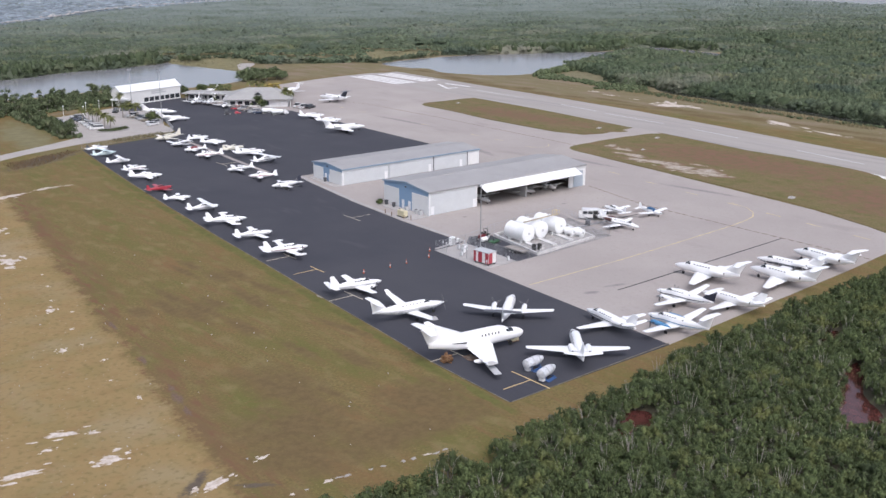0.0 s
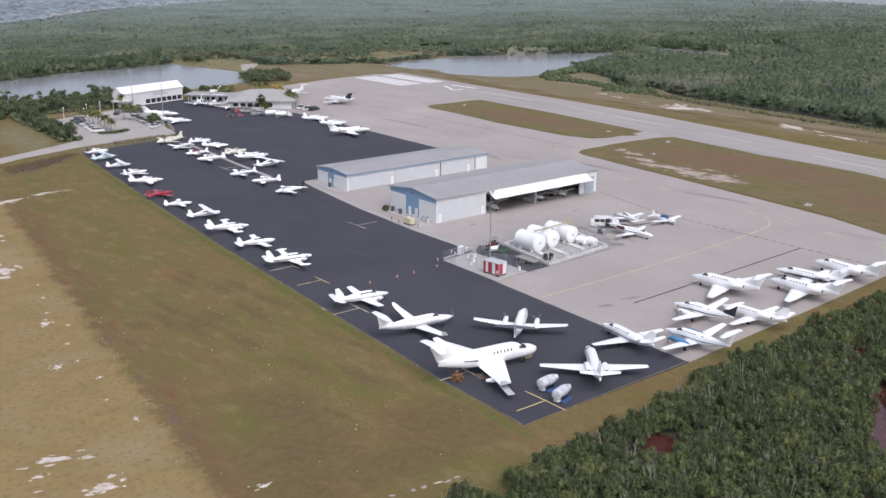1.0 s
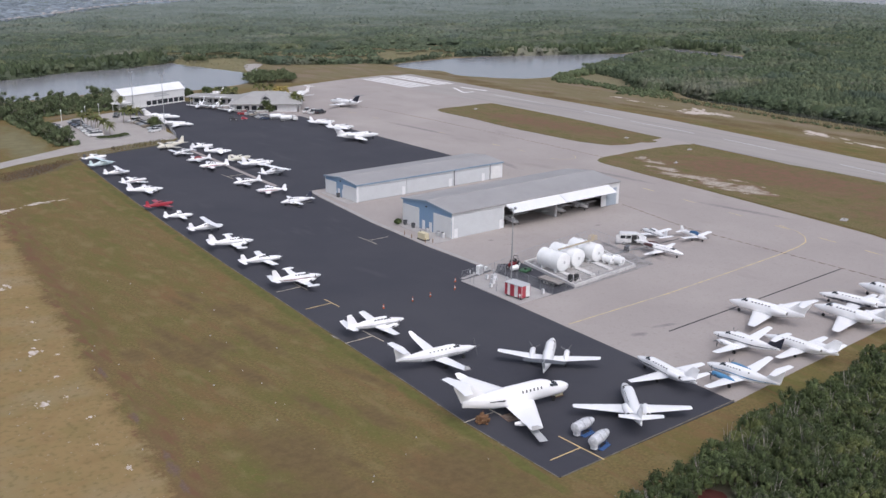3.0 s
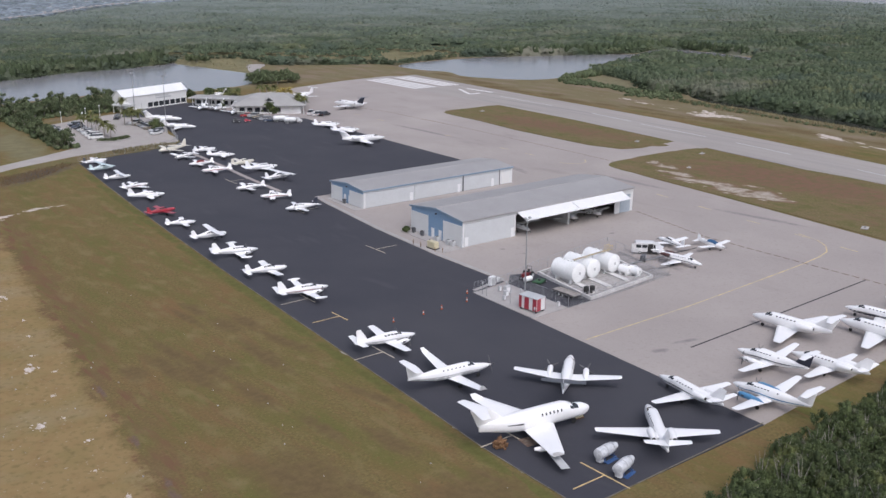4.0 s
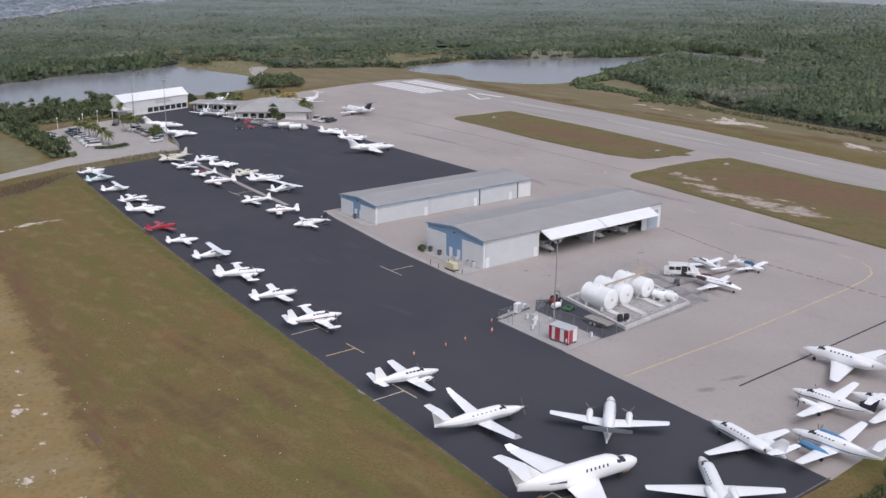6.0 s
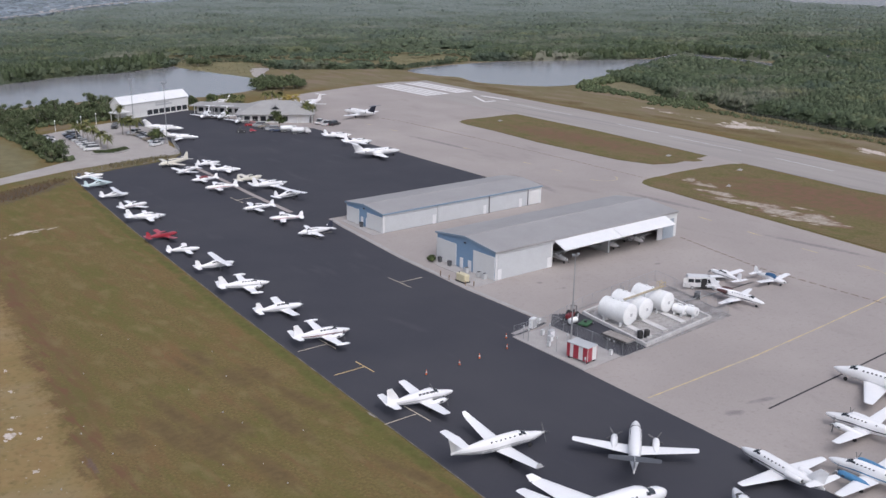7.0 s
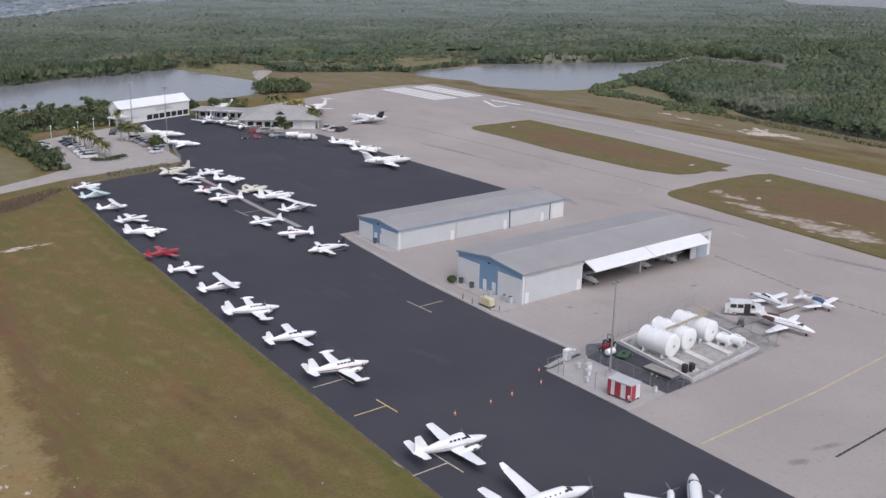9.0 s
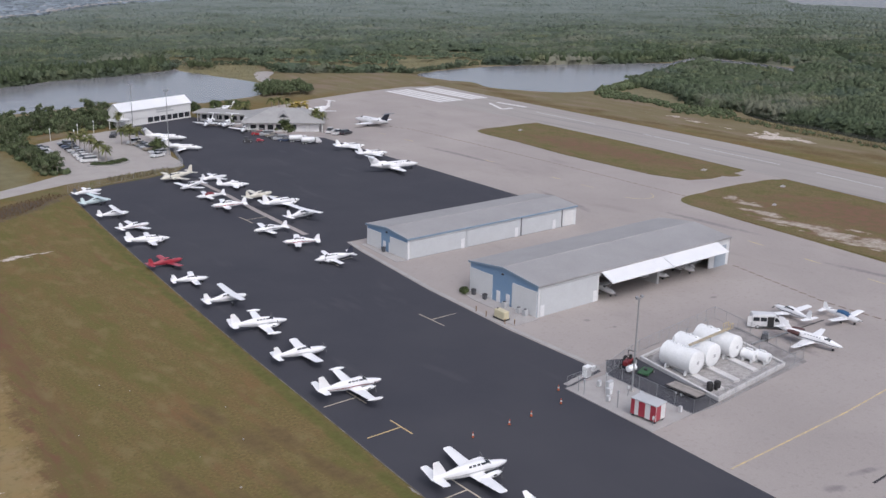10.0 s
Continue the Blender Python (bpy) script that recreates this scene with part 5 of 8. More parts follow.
# ---- hangars ----
def hangar(x0, y0, x1, y1, eave, ridge, label, opening=None, trim=blue_trim, gable_doors=((0.06, 0.30), (0.66, 0.94)), annex=None):
    """A long metal hangar with its low gable facing west. opening: (from, to, height) along the south wall."""
    h = thing("hangar", x0, y0, 0.05, 0, label, "hangar", "hangars")
    L, D, t = x1 - x0, y1 - y0, 0.18
    mid = D / 2

    def wall(name, outline_fn, mat, lab=""):
        return part(name, outline_fn, mat, h, lab)

    # south wall, with its opening through it
    if opening:
        a, b, top = opening
        g = Geo().box((a) / 2, t / 2, 0, a, t, eave).box((b + L) / 2, t / 2, 0, L - b, t, eave).box((a + b) / 2, t / 2, top, b - a, t, eave - top)
    else:
        g = Geo().box(L / 2, t / 2, 0, L, t, eave)
    part("south_wall", g, white_cladding, h)
    part("north_wall", Geo().box(L / 2, D - t / 2, 0, L, t, eave), white_cladding, h)
    for name, xx, mat in (("west_gable", t / 2, blue_cladding), ("east_gable", L - t / 2, white_gable)):
        pts = [(t, 0), (D - t, 0), (D - t, eave), (mid, ridge), (t, eave)]
        g = Geo().loft([[(xx - t / 2, p, q) for p, q in pts], [(xx + t / 2, p, q) for p, q in pts]])
        part(name, g, mat, h)
    for a, b in gable_doors:
        g = Geo().box(-0.05, (a + b) / 2 * D, 0.05, 0.10, (b - a) * D, eave * 0.8, chamfer=0.02)
        d = part("gable_panel", g, white_gable, h, "white metal wall panel in the blue gable")
    # door leaf, vent and lower fittings in the blue middle part
    part("personnel_door", Geo().box(-0.04, 0.56 * D, 0.05, 0.07, 1.0, 2.1, chamfer=0.02), door_white, h, "white personnel door")
    part("personnel_door", Geo().box(-0.04, 0.42 * D, 0.05, 0.07, 1.0, 2.1, chamfer=0.02), door_white, h, "white personnel door")
    part("wall_lamp", Geo().box(-0.12, 0.5 * D, eave - 0.3, 0.25, 0.5, 0.25, chamfer=0.05), dark_metal, h)
    # roof: two slopes with thickness and overhang
    o, k = 0.25, 0.14
    slope = (ridge - eave) / mid
    for name, s in (("roof_south", 1), ("roof_north", -1)):
        ya, yb = (-o, mid) if s > 0 else (mid, D + o)
        za = eave - slope * o if s > 0 else ridge
        zb = ridge if s > 0 else eave - slope * o
        n = 16
        for i in range(n):
            xa, xb = -o + (L + 2 * o) * i / n, -o + (L + 2 * o) * (i + 1) / n - 0.012
            g = Geo().loft([[(xa, ya, za + 0.02), (xb, ya, za + 0.02), (xb, ya, za + k), (xa, ya, za + k)], [(xa, yb, zb + 0.02), (xb, yb, zb + 0.02), (xb, yb, zb + k), (xa, yb, zb + k)]])
            part("roof_sheet", g, roof_metal, h)
    part("ridge_cap", Geo().cyl((-o, mid, ridge + 0.1), (L + o, mid, ridge + 0.1), 0.12, n=8), roof_metal, h)
    g = Geo().box(L / 2, -o - 0.05, eave - 0.24, L + 2 * o, 0.1, 0.34)
    part("gutter", g, trim, h)
    for yy0, yy1, z0, z1 in ((-o, mid, eave - slope * o, ridge), (D + o, mid, eave - slope * o, ridge)):
        g = Geo().loft([[(-o - 0.06, yy0, z0 - 0.2), (-o, yy0, z0 - 0.2), (-o, yy0, z0 + 0.15), (-o - 0.06, yy0, z0 + 0.15)], [(-o - 0.06, yy1, z1 - 0.2), (-o, yy1, z1 - 0.2), (-o, yy1, z1 + 0.15), (-o - 0.06, yy1, z1 + 0.15)]])
        part("barge_board", g, blue_trim, h)
    for xx in (0.1, L - 0.1):
        part("corner_trim", Geo().box(xx, -0.04, 0, 0.22, 0.08, eave - 0.25), door_white, h)
    return h, L, D


pale_blue = material("pale_blue_door_paint", (0.36, 0.41, 0.46), 0.55, second=(0.32, 0.37, 0.42), scale=0.8)
hA, LA, DA = hangar(144.4, 182.4, 198.0, 200.4, 5.7, 6.75, "long white metal hangar with blue west gable and raised folding doors", (15.2, 47.4, 4.7), roof_metal, ((0.012, 0.36), (0.65, 0.988)))
# raised doors, folded out over the opening
for a, b in ((15.3, 32.0), (32.2, 49.2)):
    g = Geo()
    n = 1
    for i in range(n):
        xa, xb = a + (b - a) * i / n, a + (b - a) * (i + 1) / n - 0.02
        g.loft([[(xa, -0.28, 5.35), (xb, -0.28, 5.35), (xb, -0.28, 5.5), (xa, -0.28, 5.5)], [(xa, -3.3, 4.05), (xb, -3.3, 4.05), (xb, -3.3, 4.2), (xa, -3.3, 4.2)]])
    d = part("raised_door", g, door_white, hA, "white door leaf raised like an awning")
    part("door_beam", Geo().box((a + b) / 2, -0.35, 4.62, b - a, 0.4, 0.3), dark_metal, d)
    for x in (a + 0.4, (a + b) / 2, b - 0.4):
        part("door_truss", Geo().cyl((x, -0.1, 3.9), (x, -3.1, 4.05), 0.06, n=6).cyl((x, -3.1, 4.05), (x, -0.2, 4.7), 0.05, n=6), dark_metal, d)
part("inner_wall", Geo().box(31.6, 8.6, 0, 0.5, 17.6, 4.6), interior, hA, "inner partition wall")
part("inner_floor", Geo().box(31.2, 9, 0, 32, 17.4, 0.012), concrete, hA)
part("side_door", Geo().box(50.9, -0.06, 0, 3.6, 0.08, 4.3, chamfer=0.02), pale_blue, hA, "pale blue sectional door")
part("closed_door", Geo().box(7.6, -0.06, 0.05, 14.2, 0.08, 5.0, chamfer=0.02), hangar_panel, hA, "closed white hangar door panel")
part("service_door", Geo().box(1.0, -0.12, 0.05, 1.0, 0.06, 2.1, chamfer=0.02), door_white, hA)
part("service_door", Geo().box(14.2, -0.12, 0.05, 1.0, 0.06, 2.1, chamfer=0.02), door_white, hA)
hB, LB, DB = hangar(146.4, 222.2, 194.8, 236.6, 4.4, 5.15, "long white metal hangar with closed doors and blue trim", None, blue_trim, ((0.012, 0.42), (0.64, 0.988)))
for i, (a, b) in enumerate(((0.6, 15.2), (15.8, 31.0), (31.4, 43.6))):
    part("closed_door", Geo().box((a + b) / 2, -0.06, 0.05, b - a, 0.08, 3.75, chamfer=0.02), hangar_panel, hB, "closed white hangar door panel")
for x in (14.4, 29.8, 41.4):
    part("service_door", Geo().box(x, -0.13, 0.05, 1.0, 0.06, 2.1, chamfer=0.02), door_white, hB)
for x, w, m in ((15.5, 0.3, hangar_panel), (31.2, 0.22, grey_paint), (43.9, 0.2, grey_paint)):
    part("door_post", Geo().box(x, -0.1, 0.0, w, 0.14, 4.05), m, hB)
part("base_trim", Geo().box(LB / 2, -0.12, 0.0, LB - 0.6, 0.05, 0.14), grey_roof, hB)
part("side_door", Geo().box(46.2, -0.06, 0.05, 2.9, 0.08, 3.3, chamfer=0.02), plaster, hB, "pale sectional door")

# concrete walk, gas cage and generator at the gable of the first hangar
tagged(part("gable_walk", Geo().prism([(138.6, 181.6), (144.2, 181.6), (144.2, 200.6), (142.6, 200.6), (141.4, 196), (141.2, 186), (138.4, 186)], 0.03, 0.13), pale_concrete), "raised concrete walk beside the hangar gable", "walkway", kind="structure")
tagged(part("gable_walk", Geo().prism([(143.6, 222), (146.2, 222), (146.2, 236.8), (145, 236.8)], 0.03, 0.12), pale_concrete), "concrete walk beside the hangar gable", "walkway", kind="structure")
gen = thing("generator", 139.0, 185.6, 0.13, 90, "beige standby generator cabinet on a concrete slab", "generator")
part("housing", Geo().box(0, 0, 0.25, 2.6, 1.25, 1.35, chamfer=0.12), beige, gen)
part("base", Geo().box(0, 0, 0, 2.75, 1.4, 0.25), dark_metal, gen)
part("exhaust", Geo().cyl((0.8, 0.2, 1.6), (0.8, 0.2, 1.9), 0.09, n=8), dark_metal, gen)
for i in range(2):
    part("louvre", Geo().box(-0.6 + i * 1.2, -0.64, 0.6, 0.7, 0.04, 0.7), grey_paint, gen)
for x, y, s in ((143.4, 184.4, 1.1), (143.4, 186.0, 1.0), (143.3, 189.6, 1.0)):
    ac = thing("air_conditioner", x, y, 0.13, 0, "grey outdoor cooling unit beside the hangar gable", "air conditioner", "cooling units")
    part("cabinet", Geo().box(0, 0, 0, 0.85, 0.85, s, chamfer=0.06), silver_paint, ac)
    part("fan_grille", Geo().cyl((0, 0, s), (0, 0, s + 0.04), 0.33, n=12), dark_metal, ac)
for x, y in ((143.2, 194.8), (143.3, 198.0), (145.6, 229.5)):
    b = thing("waste_bin", x, y, 0.13, 0, "dark wheeled bin beside the hangar wall", "bin", "waste bins")
    part("body", Geo().loft([[(-.25, -.3, 0), (.25, -.3, 0), (.25, .3, 0), (-.25, .3, 0)], [(-.32, -.38, 1.0), (.32, -.38, 1.0), (.32, .38, 1.0), (-.32, .38, 1.0)]]), grey_paint, b)
    part("lid", Geo().box(0, 0, 1.0, 0.7, 0.8, 0.07, chamfer=0.03), dark_metal, b)
for i, (x, y) in enumerate(((142.6, 200.2), (142.2, 199.0))):
    broad_tree(x, y, 1.2, 0.7, 610 + i, "small shrub at the hangar corner", group="")
for x, y in ((137.8, 183.4), (138.9, 182.2), (137.6, 188.0), (137.9, 191.0)):
    b = thing("bollard", x, y, 0.06, 0, "short rusty steel bollard at the apron edge", "bollard", "bollards")
    part("post", Geo().cyl((0, 0, 0), (0, 0, 1.0), 0.08, n=8), rust_mat, b)
    part("cap", Geo().turned((0, 0, 1.0), (0, 0, 1.06), [(0, 0.085), (1, 0.03)], 8), yellow_line, b)

# ---- fuel farm ----
stained = material("stained_concrete", (0.21, 0.195, 0.19), 0.9, second=(0.33, 0.31, 0.30), scale=0.4, amount=0.8, fine=3.0, fine_amount=0.15)
yard_floor = material("oily_yard_floor", (0.30, 0.285, 0.275), 0.9, second=(0.42, 0.40, 0.385), scale=0.5, amount=0.85, fine=3.0, fine_amount=0.18)
layer_noise(yard_floor, (0.17, 0.16, 0.155), 0.5, 0.55, 0.7)
tagged(part("stained_strip", Geo().prism([(142.0, 142.2), (165.2, 143.4), (169.4, 160.2), (165.0, 161.2), (161.2, 144.2), (142.0, 142.7)], 0.03, 0.058), stained), "dark weathered strip round the containment wall", "pavement", kind="structure")
tagged(part("equipment_slab", Geo().prism([(127.2, 158.7), (126.5, 142.0), (135.2, 142.3), (135.8, 158.4)], 0.05, 0.2), pale_concrete), "concrete slab at the apron edge", "slab", kind="structure")
tagged(part("fuel_yard", Geo().prism([(135.4, 158.2), (135.1, 142.4), (141.6, 142.6), (144.4, 160.2), (140, 162.5)], 0.05, 0.10), asphalt), "dark asphalt yard beside the fuel tanks", "yard", kind="structure")
tagged(part("containment_floor", Geo().prism([(144.6, 159.4), (141.8, 142.9), (160.6, 144.6), (164.6, 161.6)], 0.05, 0.22), yard_floor), "concrete containment floor under the fuel tanks", "slab", kind="structure")
g = Geo()
rim = [(144.6, 159.4), (141.8, 142.9), (160.6, 144.6), (164.6, 161.6), (144.6, 159.4)]
for (xa, ya), (xb, yb) in zip(rim, rim[1:]):
    d = math.hypot(xb - xa, yb - ya)
    g.box((xa + xb) / 2, (ya + yb) / 2, 0.05, d + 0.3, 0.4, 0.6, math.degrees(math.atan2(yb - ya, xb - xa)), 0.05)
tagged(part("containment_wall", g, white_concrete), "low pale concrete containment wall", "containment wall", kind="structure")
g = Geo()
for xa, ya, xb, yb in ((145.7, 144.6, 145.7, 156.4), (150.1, 145.0, 150.1, 157.8), (155.6, 145.6, 155.6, 158.2)):
    d = math.hypot(xb - xa, yb - ya)
    g.box((xa + xb) / 2, (ya + yb) / 2, 0.22, 1.2, d, 0.35, -8)
tagged(part("tank_plinth", g, white_concrete), "raised concrete plinths in the fuel yard", "plinth", kind="structure")


def fuel_tank(x, y, length, radius, height, turn, label):
    t = thing("fuel_tank", x, y, 0.22, turn, label, "fuel tank", "fuel tanks")
    h = length / 2
    part("shell", Geo().turned((-h, 0, height), (h, 0, height), [(0, radius * 0.55), (0.012, radius * 0.86), (0.035, radius), (0.965, radius), (0.988, radius * 0.86), (1, radius * 0.55)], 28), tank_white, t, smooth=35)
    for s in (-0.6, 0.6):
        pts = [(-radius * 0.8, 0), (radius * 0.8, 0), (radius * 0.72, height * 0.62), (0, height - radius * 0.96), (-radius * 0.72, height * 0.62)]
        part("saddle", Geo().loft([[(s * h - 0.15, a, b) for a, b in pts], [(s * h + 0.15, a, b) for a, b in pts]]), tank_white, t)
    for s in (-0.3, 0.0, 0.35):
        part("manhole", Geo().cyl((s * h, 0, height + radius - 0.04), (s * h, 0, height + radius + 0.2), 0.22, n=10), tank_white, t)
    part("vent_pipe", Geo().cyl((0.55 * h, 0, height + radius - 0.05), (0.55 * h, 0, height + radius + 0.9), 0.05, n=6), steel, t)
    for e in (-1, 1):
        g = Geo()
        g.box(e * (h + 0.02), 0, height - 0.25, 0.02, 0.5, 0.5)
        part("warning_plate", g, silver_paint, t)
    return t


fuel_tank(146.1, 153.0, 6.0, 1.85, 2.1, 91, "large white horizontal fuel tank on saddles")
fuel_tank(150.5, 153.8, 7.1, 1.85, 2.1, 90, "long white horizontal fuel tank on saddles")
fuel_tank(156.1, 153.9, 7.3, 1.8, 2.1, 92, "long white horizontal fuel tank on saddles")
fuel_tank(157.6, 148.9, 2.4, 0.8, 1.05, 92, "small white horizontal tank")
fuel_tank(158.6, 147.2, 2.4, 0.8, 1.05, 92, "small white horizontal tank")
catwalk_paint = material("weathered_yellow_paint", (0.46, 0.38, 0.24), 0.8, second=(0.34, 0.30, 0.24), scale=1.0, amount=0.8, fine=6.0)
cat = thing("catwalk", 151.6, 152.3, 0.22, 4, "weathered yellow pipe catwalk laid over the fuel tanks", "catwalk")
part("deck", Geo().box(0.4, 0, 4.15, 11.2, 0.36, 0.1), catwalk_paint, cat)
part("pipe", Geo().cyl((-5.1, 0.32, 4.22), (6.0, 0.32, 4.22), 0.07, n=8), catwalk_paint, cat)
for x in (4.5, 5.2, 5.9):
    part("rail_post", Geo().cyl((x, -0.4, 4.27), (x, -0.4, 5.2), 0.035, n=6).cyl((x, 0.4, 4.27), (x, 0.4, 5.2), 0.035, n=6), yellow_line, cat)
part("handrail", Geo().cyl((4.5, -0.4, 5.2), (5.9, -0.4, 5.2), 0.035, n=6).cyl((4.5, 0.4, 5.2), (5.9, 0.4, 5.2), 0.035, n=6), yellow_line, cat)
for x in (-5.0, 0.4, 5.8):
    part("support", Geo().cyl((x, 0, 0), (x, 0, 4.15), 0.06, n=6), steel, cat)
blk = thing("pump_skid", 161.2, 155.0, 0.22, 10, "white pump block on the containment floor", "pump")
part("frame", Geo().box(0, 0, 0, 2.6, 1.2, 0.2), pale_concrete, blk)
part("pump", Geo().box(-0.5, 0, 0.2, 0.9, 0.6, 0.6, chamfer=0.1).cyl((0.1, 0, 0.5), (0.8, 0, 0.5), 0.22, n=10), tank_white, blk)
for x, y in ((143.4, 145.6), (144.6, 145.2)):
    d = thing("waste_bin", x, y, 0.22, 15, "black plastic drum bin by the containment wall", "bin", "waste bins")
    part("body", Geo().turned((0, 0, 0), (0, 0, 1.25), [(0, 0.4), (0.1, 0.46), (0.9, 0.5), (1, 0.42)], 12), rubber, d, smooth=40)
    part("lid", Geo().turned((0, 0, 1.25), (0, 0, 1.36), [(0, 0.5), (1, 0.3)], 12), rubber, d)


def fence(points, height, z, label, spacing=3.0):
    """A wire-mesh fence: posts, rails and a mesh of thin wires on each bay."""
    f = thing("mesh_fence", points[0][0], points[0][1], z, 0, label, "fence", "fences")
    ox, oy = points[0]
    for (xa, ya), (xb, yb) in zip(points, points[1:]):
        d = math.hypot(xb - xa, yb - ya)
        n = max(1, round(d / spacing))
        for i in range(n + 1):
            t = i / n
            x, y = xa + (xb - xa) * t - ox, ya + (yb - ya) * t - oy
            part("post", Geo().cyl((x, y, 0), (x, y, height + 0.08), 0.03, n=6), steel, f)
        g = Geo()
        for zz in (0.08, height):
            g.cyl((xa - ox, ya - oy, zz), (xb - ox, yb - oy, zz), 0.025, n=4, cap=False)
        part("rail", g, steel, f)
        g = Geo()
        m = int(d / 0.22)
        for i in range(m):
            for lean in (height * 0.5, -height * 0.5):
                t0, t1 = i / m, min(1, max(0, i / m + lean / d))
                if abs(t1 - t0) * d < 0.3:
                    continue
                g.cyl((xa + (xb - xa) * t0 - ox, ya + (yb - ya) * t0 - oy, 0.08), (xa + (xb - xa) * t1 - ox, ya + (yb - ya) * t1 - oy, height), 0.0045, n=3, cap=False)
        part("mesh", g, steel, f)
    return f


fence([(135.6, 158.6), (135.3, 142.2)], 2.1, 0.15, "grey wire-mesh fence beside the slab")
fence([(127.2, 158.4), (135.6, 158.6), (146.6, 161.6), (169.4, 164.2), (165.2, 144.2), (142.0, 142.0), (135.3, 142.2)], 2.1, 0.06, "grey wire-mesh fence round the fuel yard")

hut = thing("equipment_shelter", 129.4, 145.3, 0.2, 96, "red and white striped equipment shelter with a pale roof", "shelter")
part("body", Geo().box(0, 0, 0.35, 4.0, 2.3, 2.2, chamfer=0.05), plaster, hut)
for x, w in ((-1.55, 0.86), (0.25, 1.0), (1.7, 0.58)):
    for e in (-1, 1):
        part("red_panel", Geo().box(x, e * 1.17, 0.36, w, 0.05, 2.15), red_paint, hut, "red painted panel")
for e in (-1, 1):
    part("red_panel", Geo().box(e * 2.02, 0.55, 0.36, 0.05, 1.0, 2.25), red_paint, hut, "red painted panel")
part("roof", Geo().box(0, 0, 2.55, 4.2, 2.5, 0.14, chamfer=0.05), silver_paint, hut)
part("door", Geo().box(-0.8, -1.18, 0.4, 0.85, 0.05, 2.0, chamfer=0.02), door_white, hut)
for x in (-2.0, 2.0):
    for y in (-0.9, 0.9):
        part("foot", Geo().box(x * 0.85, y, 0, 0.3, 0.3, 0.35), dark_metal, hut)
for x, y, h in ((128.4, 149.8, 2.6), (132.5, 151.5, 1.6), (128.0, 143.2, 1.4), (133.6, 156.6, 1.5), (127.8, 155.6, 2.4), (127.9, 156.8, 2.4)):
    p = thing("marker_post", x, y, 0.2, 0, "slim metal service post on the slab", "post", "service posts")
    part("pole", Geo().cyl((0, 0, 0), (0, 0, h), 0.06, n=6), steel, p)
    part("box", Geo().box(0, 0, h - 0.5, 0.3, 0.2, 0.45, chamfer=0.03), silver_paint, p)
for x, y, sx, sy, sz in ((132.0, 154.6, 1.2, 0.6, 1.3), (130.6, 153.4, 0.8, 0.7, 1.0), (133.0, 149.6, 0.6, 0.5, 1.2), (134.2, 143.6, 0.5, 0.4, 0.9), (128.9, 152.0, 0.5, 0.5, 0.8), (131.6, 156.2, 0.6, 0.5, 0.9)):
    c = thing("utility_cabinet", x, y, 0.2, 5, "pale utility cabinet on the slab", "utility cabinet", "utility cabinets")
    part("housing", Geo().box(0, 0, 0.06, sx, sy, sz, chamfer=0.05), silver_paint, c)
    part("plinth", Geo().box(0, 0, 0, sx + 0.1, sy + 0.1, 0.06), pale_concrete, c)
    part("door", Geo().box(0, -sy / 2 - 0.015, 0.15, sx * 0.8, 0.03, sz * 0.75, chamfer=0.01), door_white, c)
c = thing("utility_cabinet", 133.0, 160.0, 0.06, 8, "white electrical cabinet beside the fence", "utility cabinet", "utility cabinets")
part("housing", Geo().box(0, 0, 0, 1.3, 0.8, 1.7, chamfer=0.05), tank_white, c)
part("door", Geo().box(0, -0.42, 0.15, 1.05, 0.03, 1.35, chamfer=0.01), silver_paint, c)
c = thing("utility_cabinet", 135.3, 160.8, 0.06, 8, "small white electrical box beside the fence", "utility cabinet", "utility cabinets")
part("housing", Geo().box(0, 0, 0, 0.7, 0.5, 0.8, chamfer=0.05), tank_white, c)
part("door", Geo().box(0, -0.27, 0.1, 0.5, 0.03, 0.6, chamfer=0.01), silver_paint, c)


def lamp_pole(x, y, z, height, label):
    p = thing("apron_light", x, y, z, 0, label, "light pole", "apron lights")
    part("pole", Geo().cyl((0, 0, 0), (0, 0, height), 0.15, 0.08, 10), steel, p, smooth=40)
    part("base_plate", Geo().box(0, 0, 0, 0.6, 0.6, 0.25, chamfer=0.05), pale_concrete, p)
    part("crossarm", Geo().box(0, 0, height - 0.1, 1.35, 0.1, 0.1), steel, p)
    for s in (-1, 1):
        part("floodlight", Geo().loft([[(s * 0.55 - 0.2, -0.08, height + 0.04), (s * 0.55 + 0.2, -0.08, height + 0.04), (s * 0.55 + 0.2, 0.18, height + 0.2), (s * 0.55 - 0.2, 0.18, height + 0.2)],
                                       [(s * 0.55 - 0.25, -0.24, height + 0.24), (s * 0.55 + 0.25, -0.24, height + 0.24), (s * 0.55 + 0.25, 0.08, height + 0.42), (s * 0.55 - 0.25, 0.08, height + 0.42)]]), steel, p)
    return p


lamp_pole(134.3, 152.3, 0.1, 14.2, "tall grey floodlight pole beside the fuel yard")
lamp_pole(161.4, 398.4, 0.08, 14.4, "tall grey floodlight pole by the terminal")
lamp_pole(152.0, 348.2, 0.05, 19.0, "tall grey floodlight pole at the parking lot corner")
for x, y in ((136.0, 383.0), (140.5, 392.5), (147, 396.0), (130.5, 389)):
    p = thing("lamp_post", x, y, 0.045, 0, "short white lamp post in the parking lot", "lamp post", "parking lot lamps")
    part("post", Geo().cyl((0, 0, 0), (0, 0, 3.4), 0.09, 0.06, 8), tank_white, p)
    part("lantern", Geo().turned((0, 0, 3.4), (0, 0, 4.0), [(0, 0.12), (0.4, 0.24), (0.8, 0.2), (1, 0.05)], 10), tank_white, p, smooth=40)

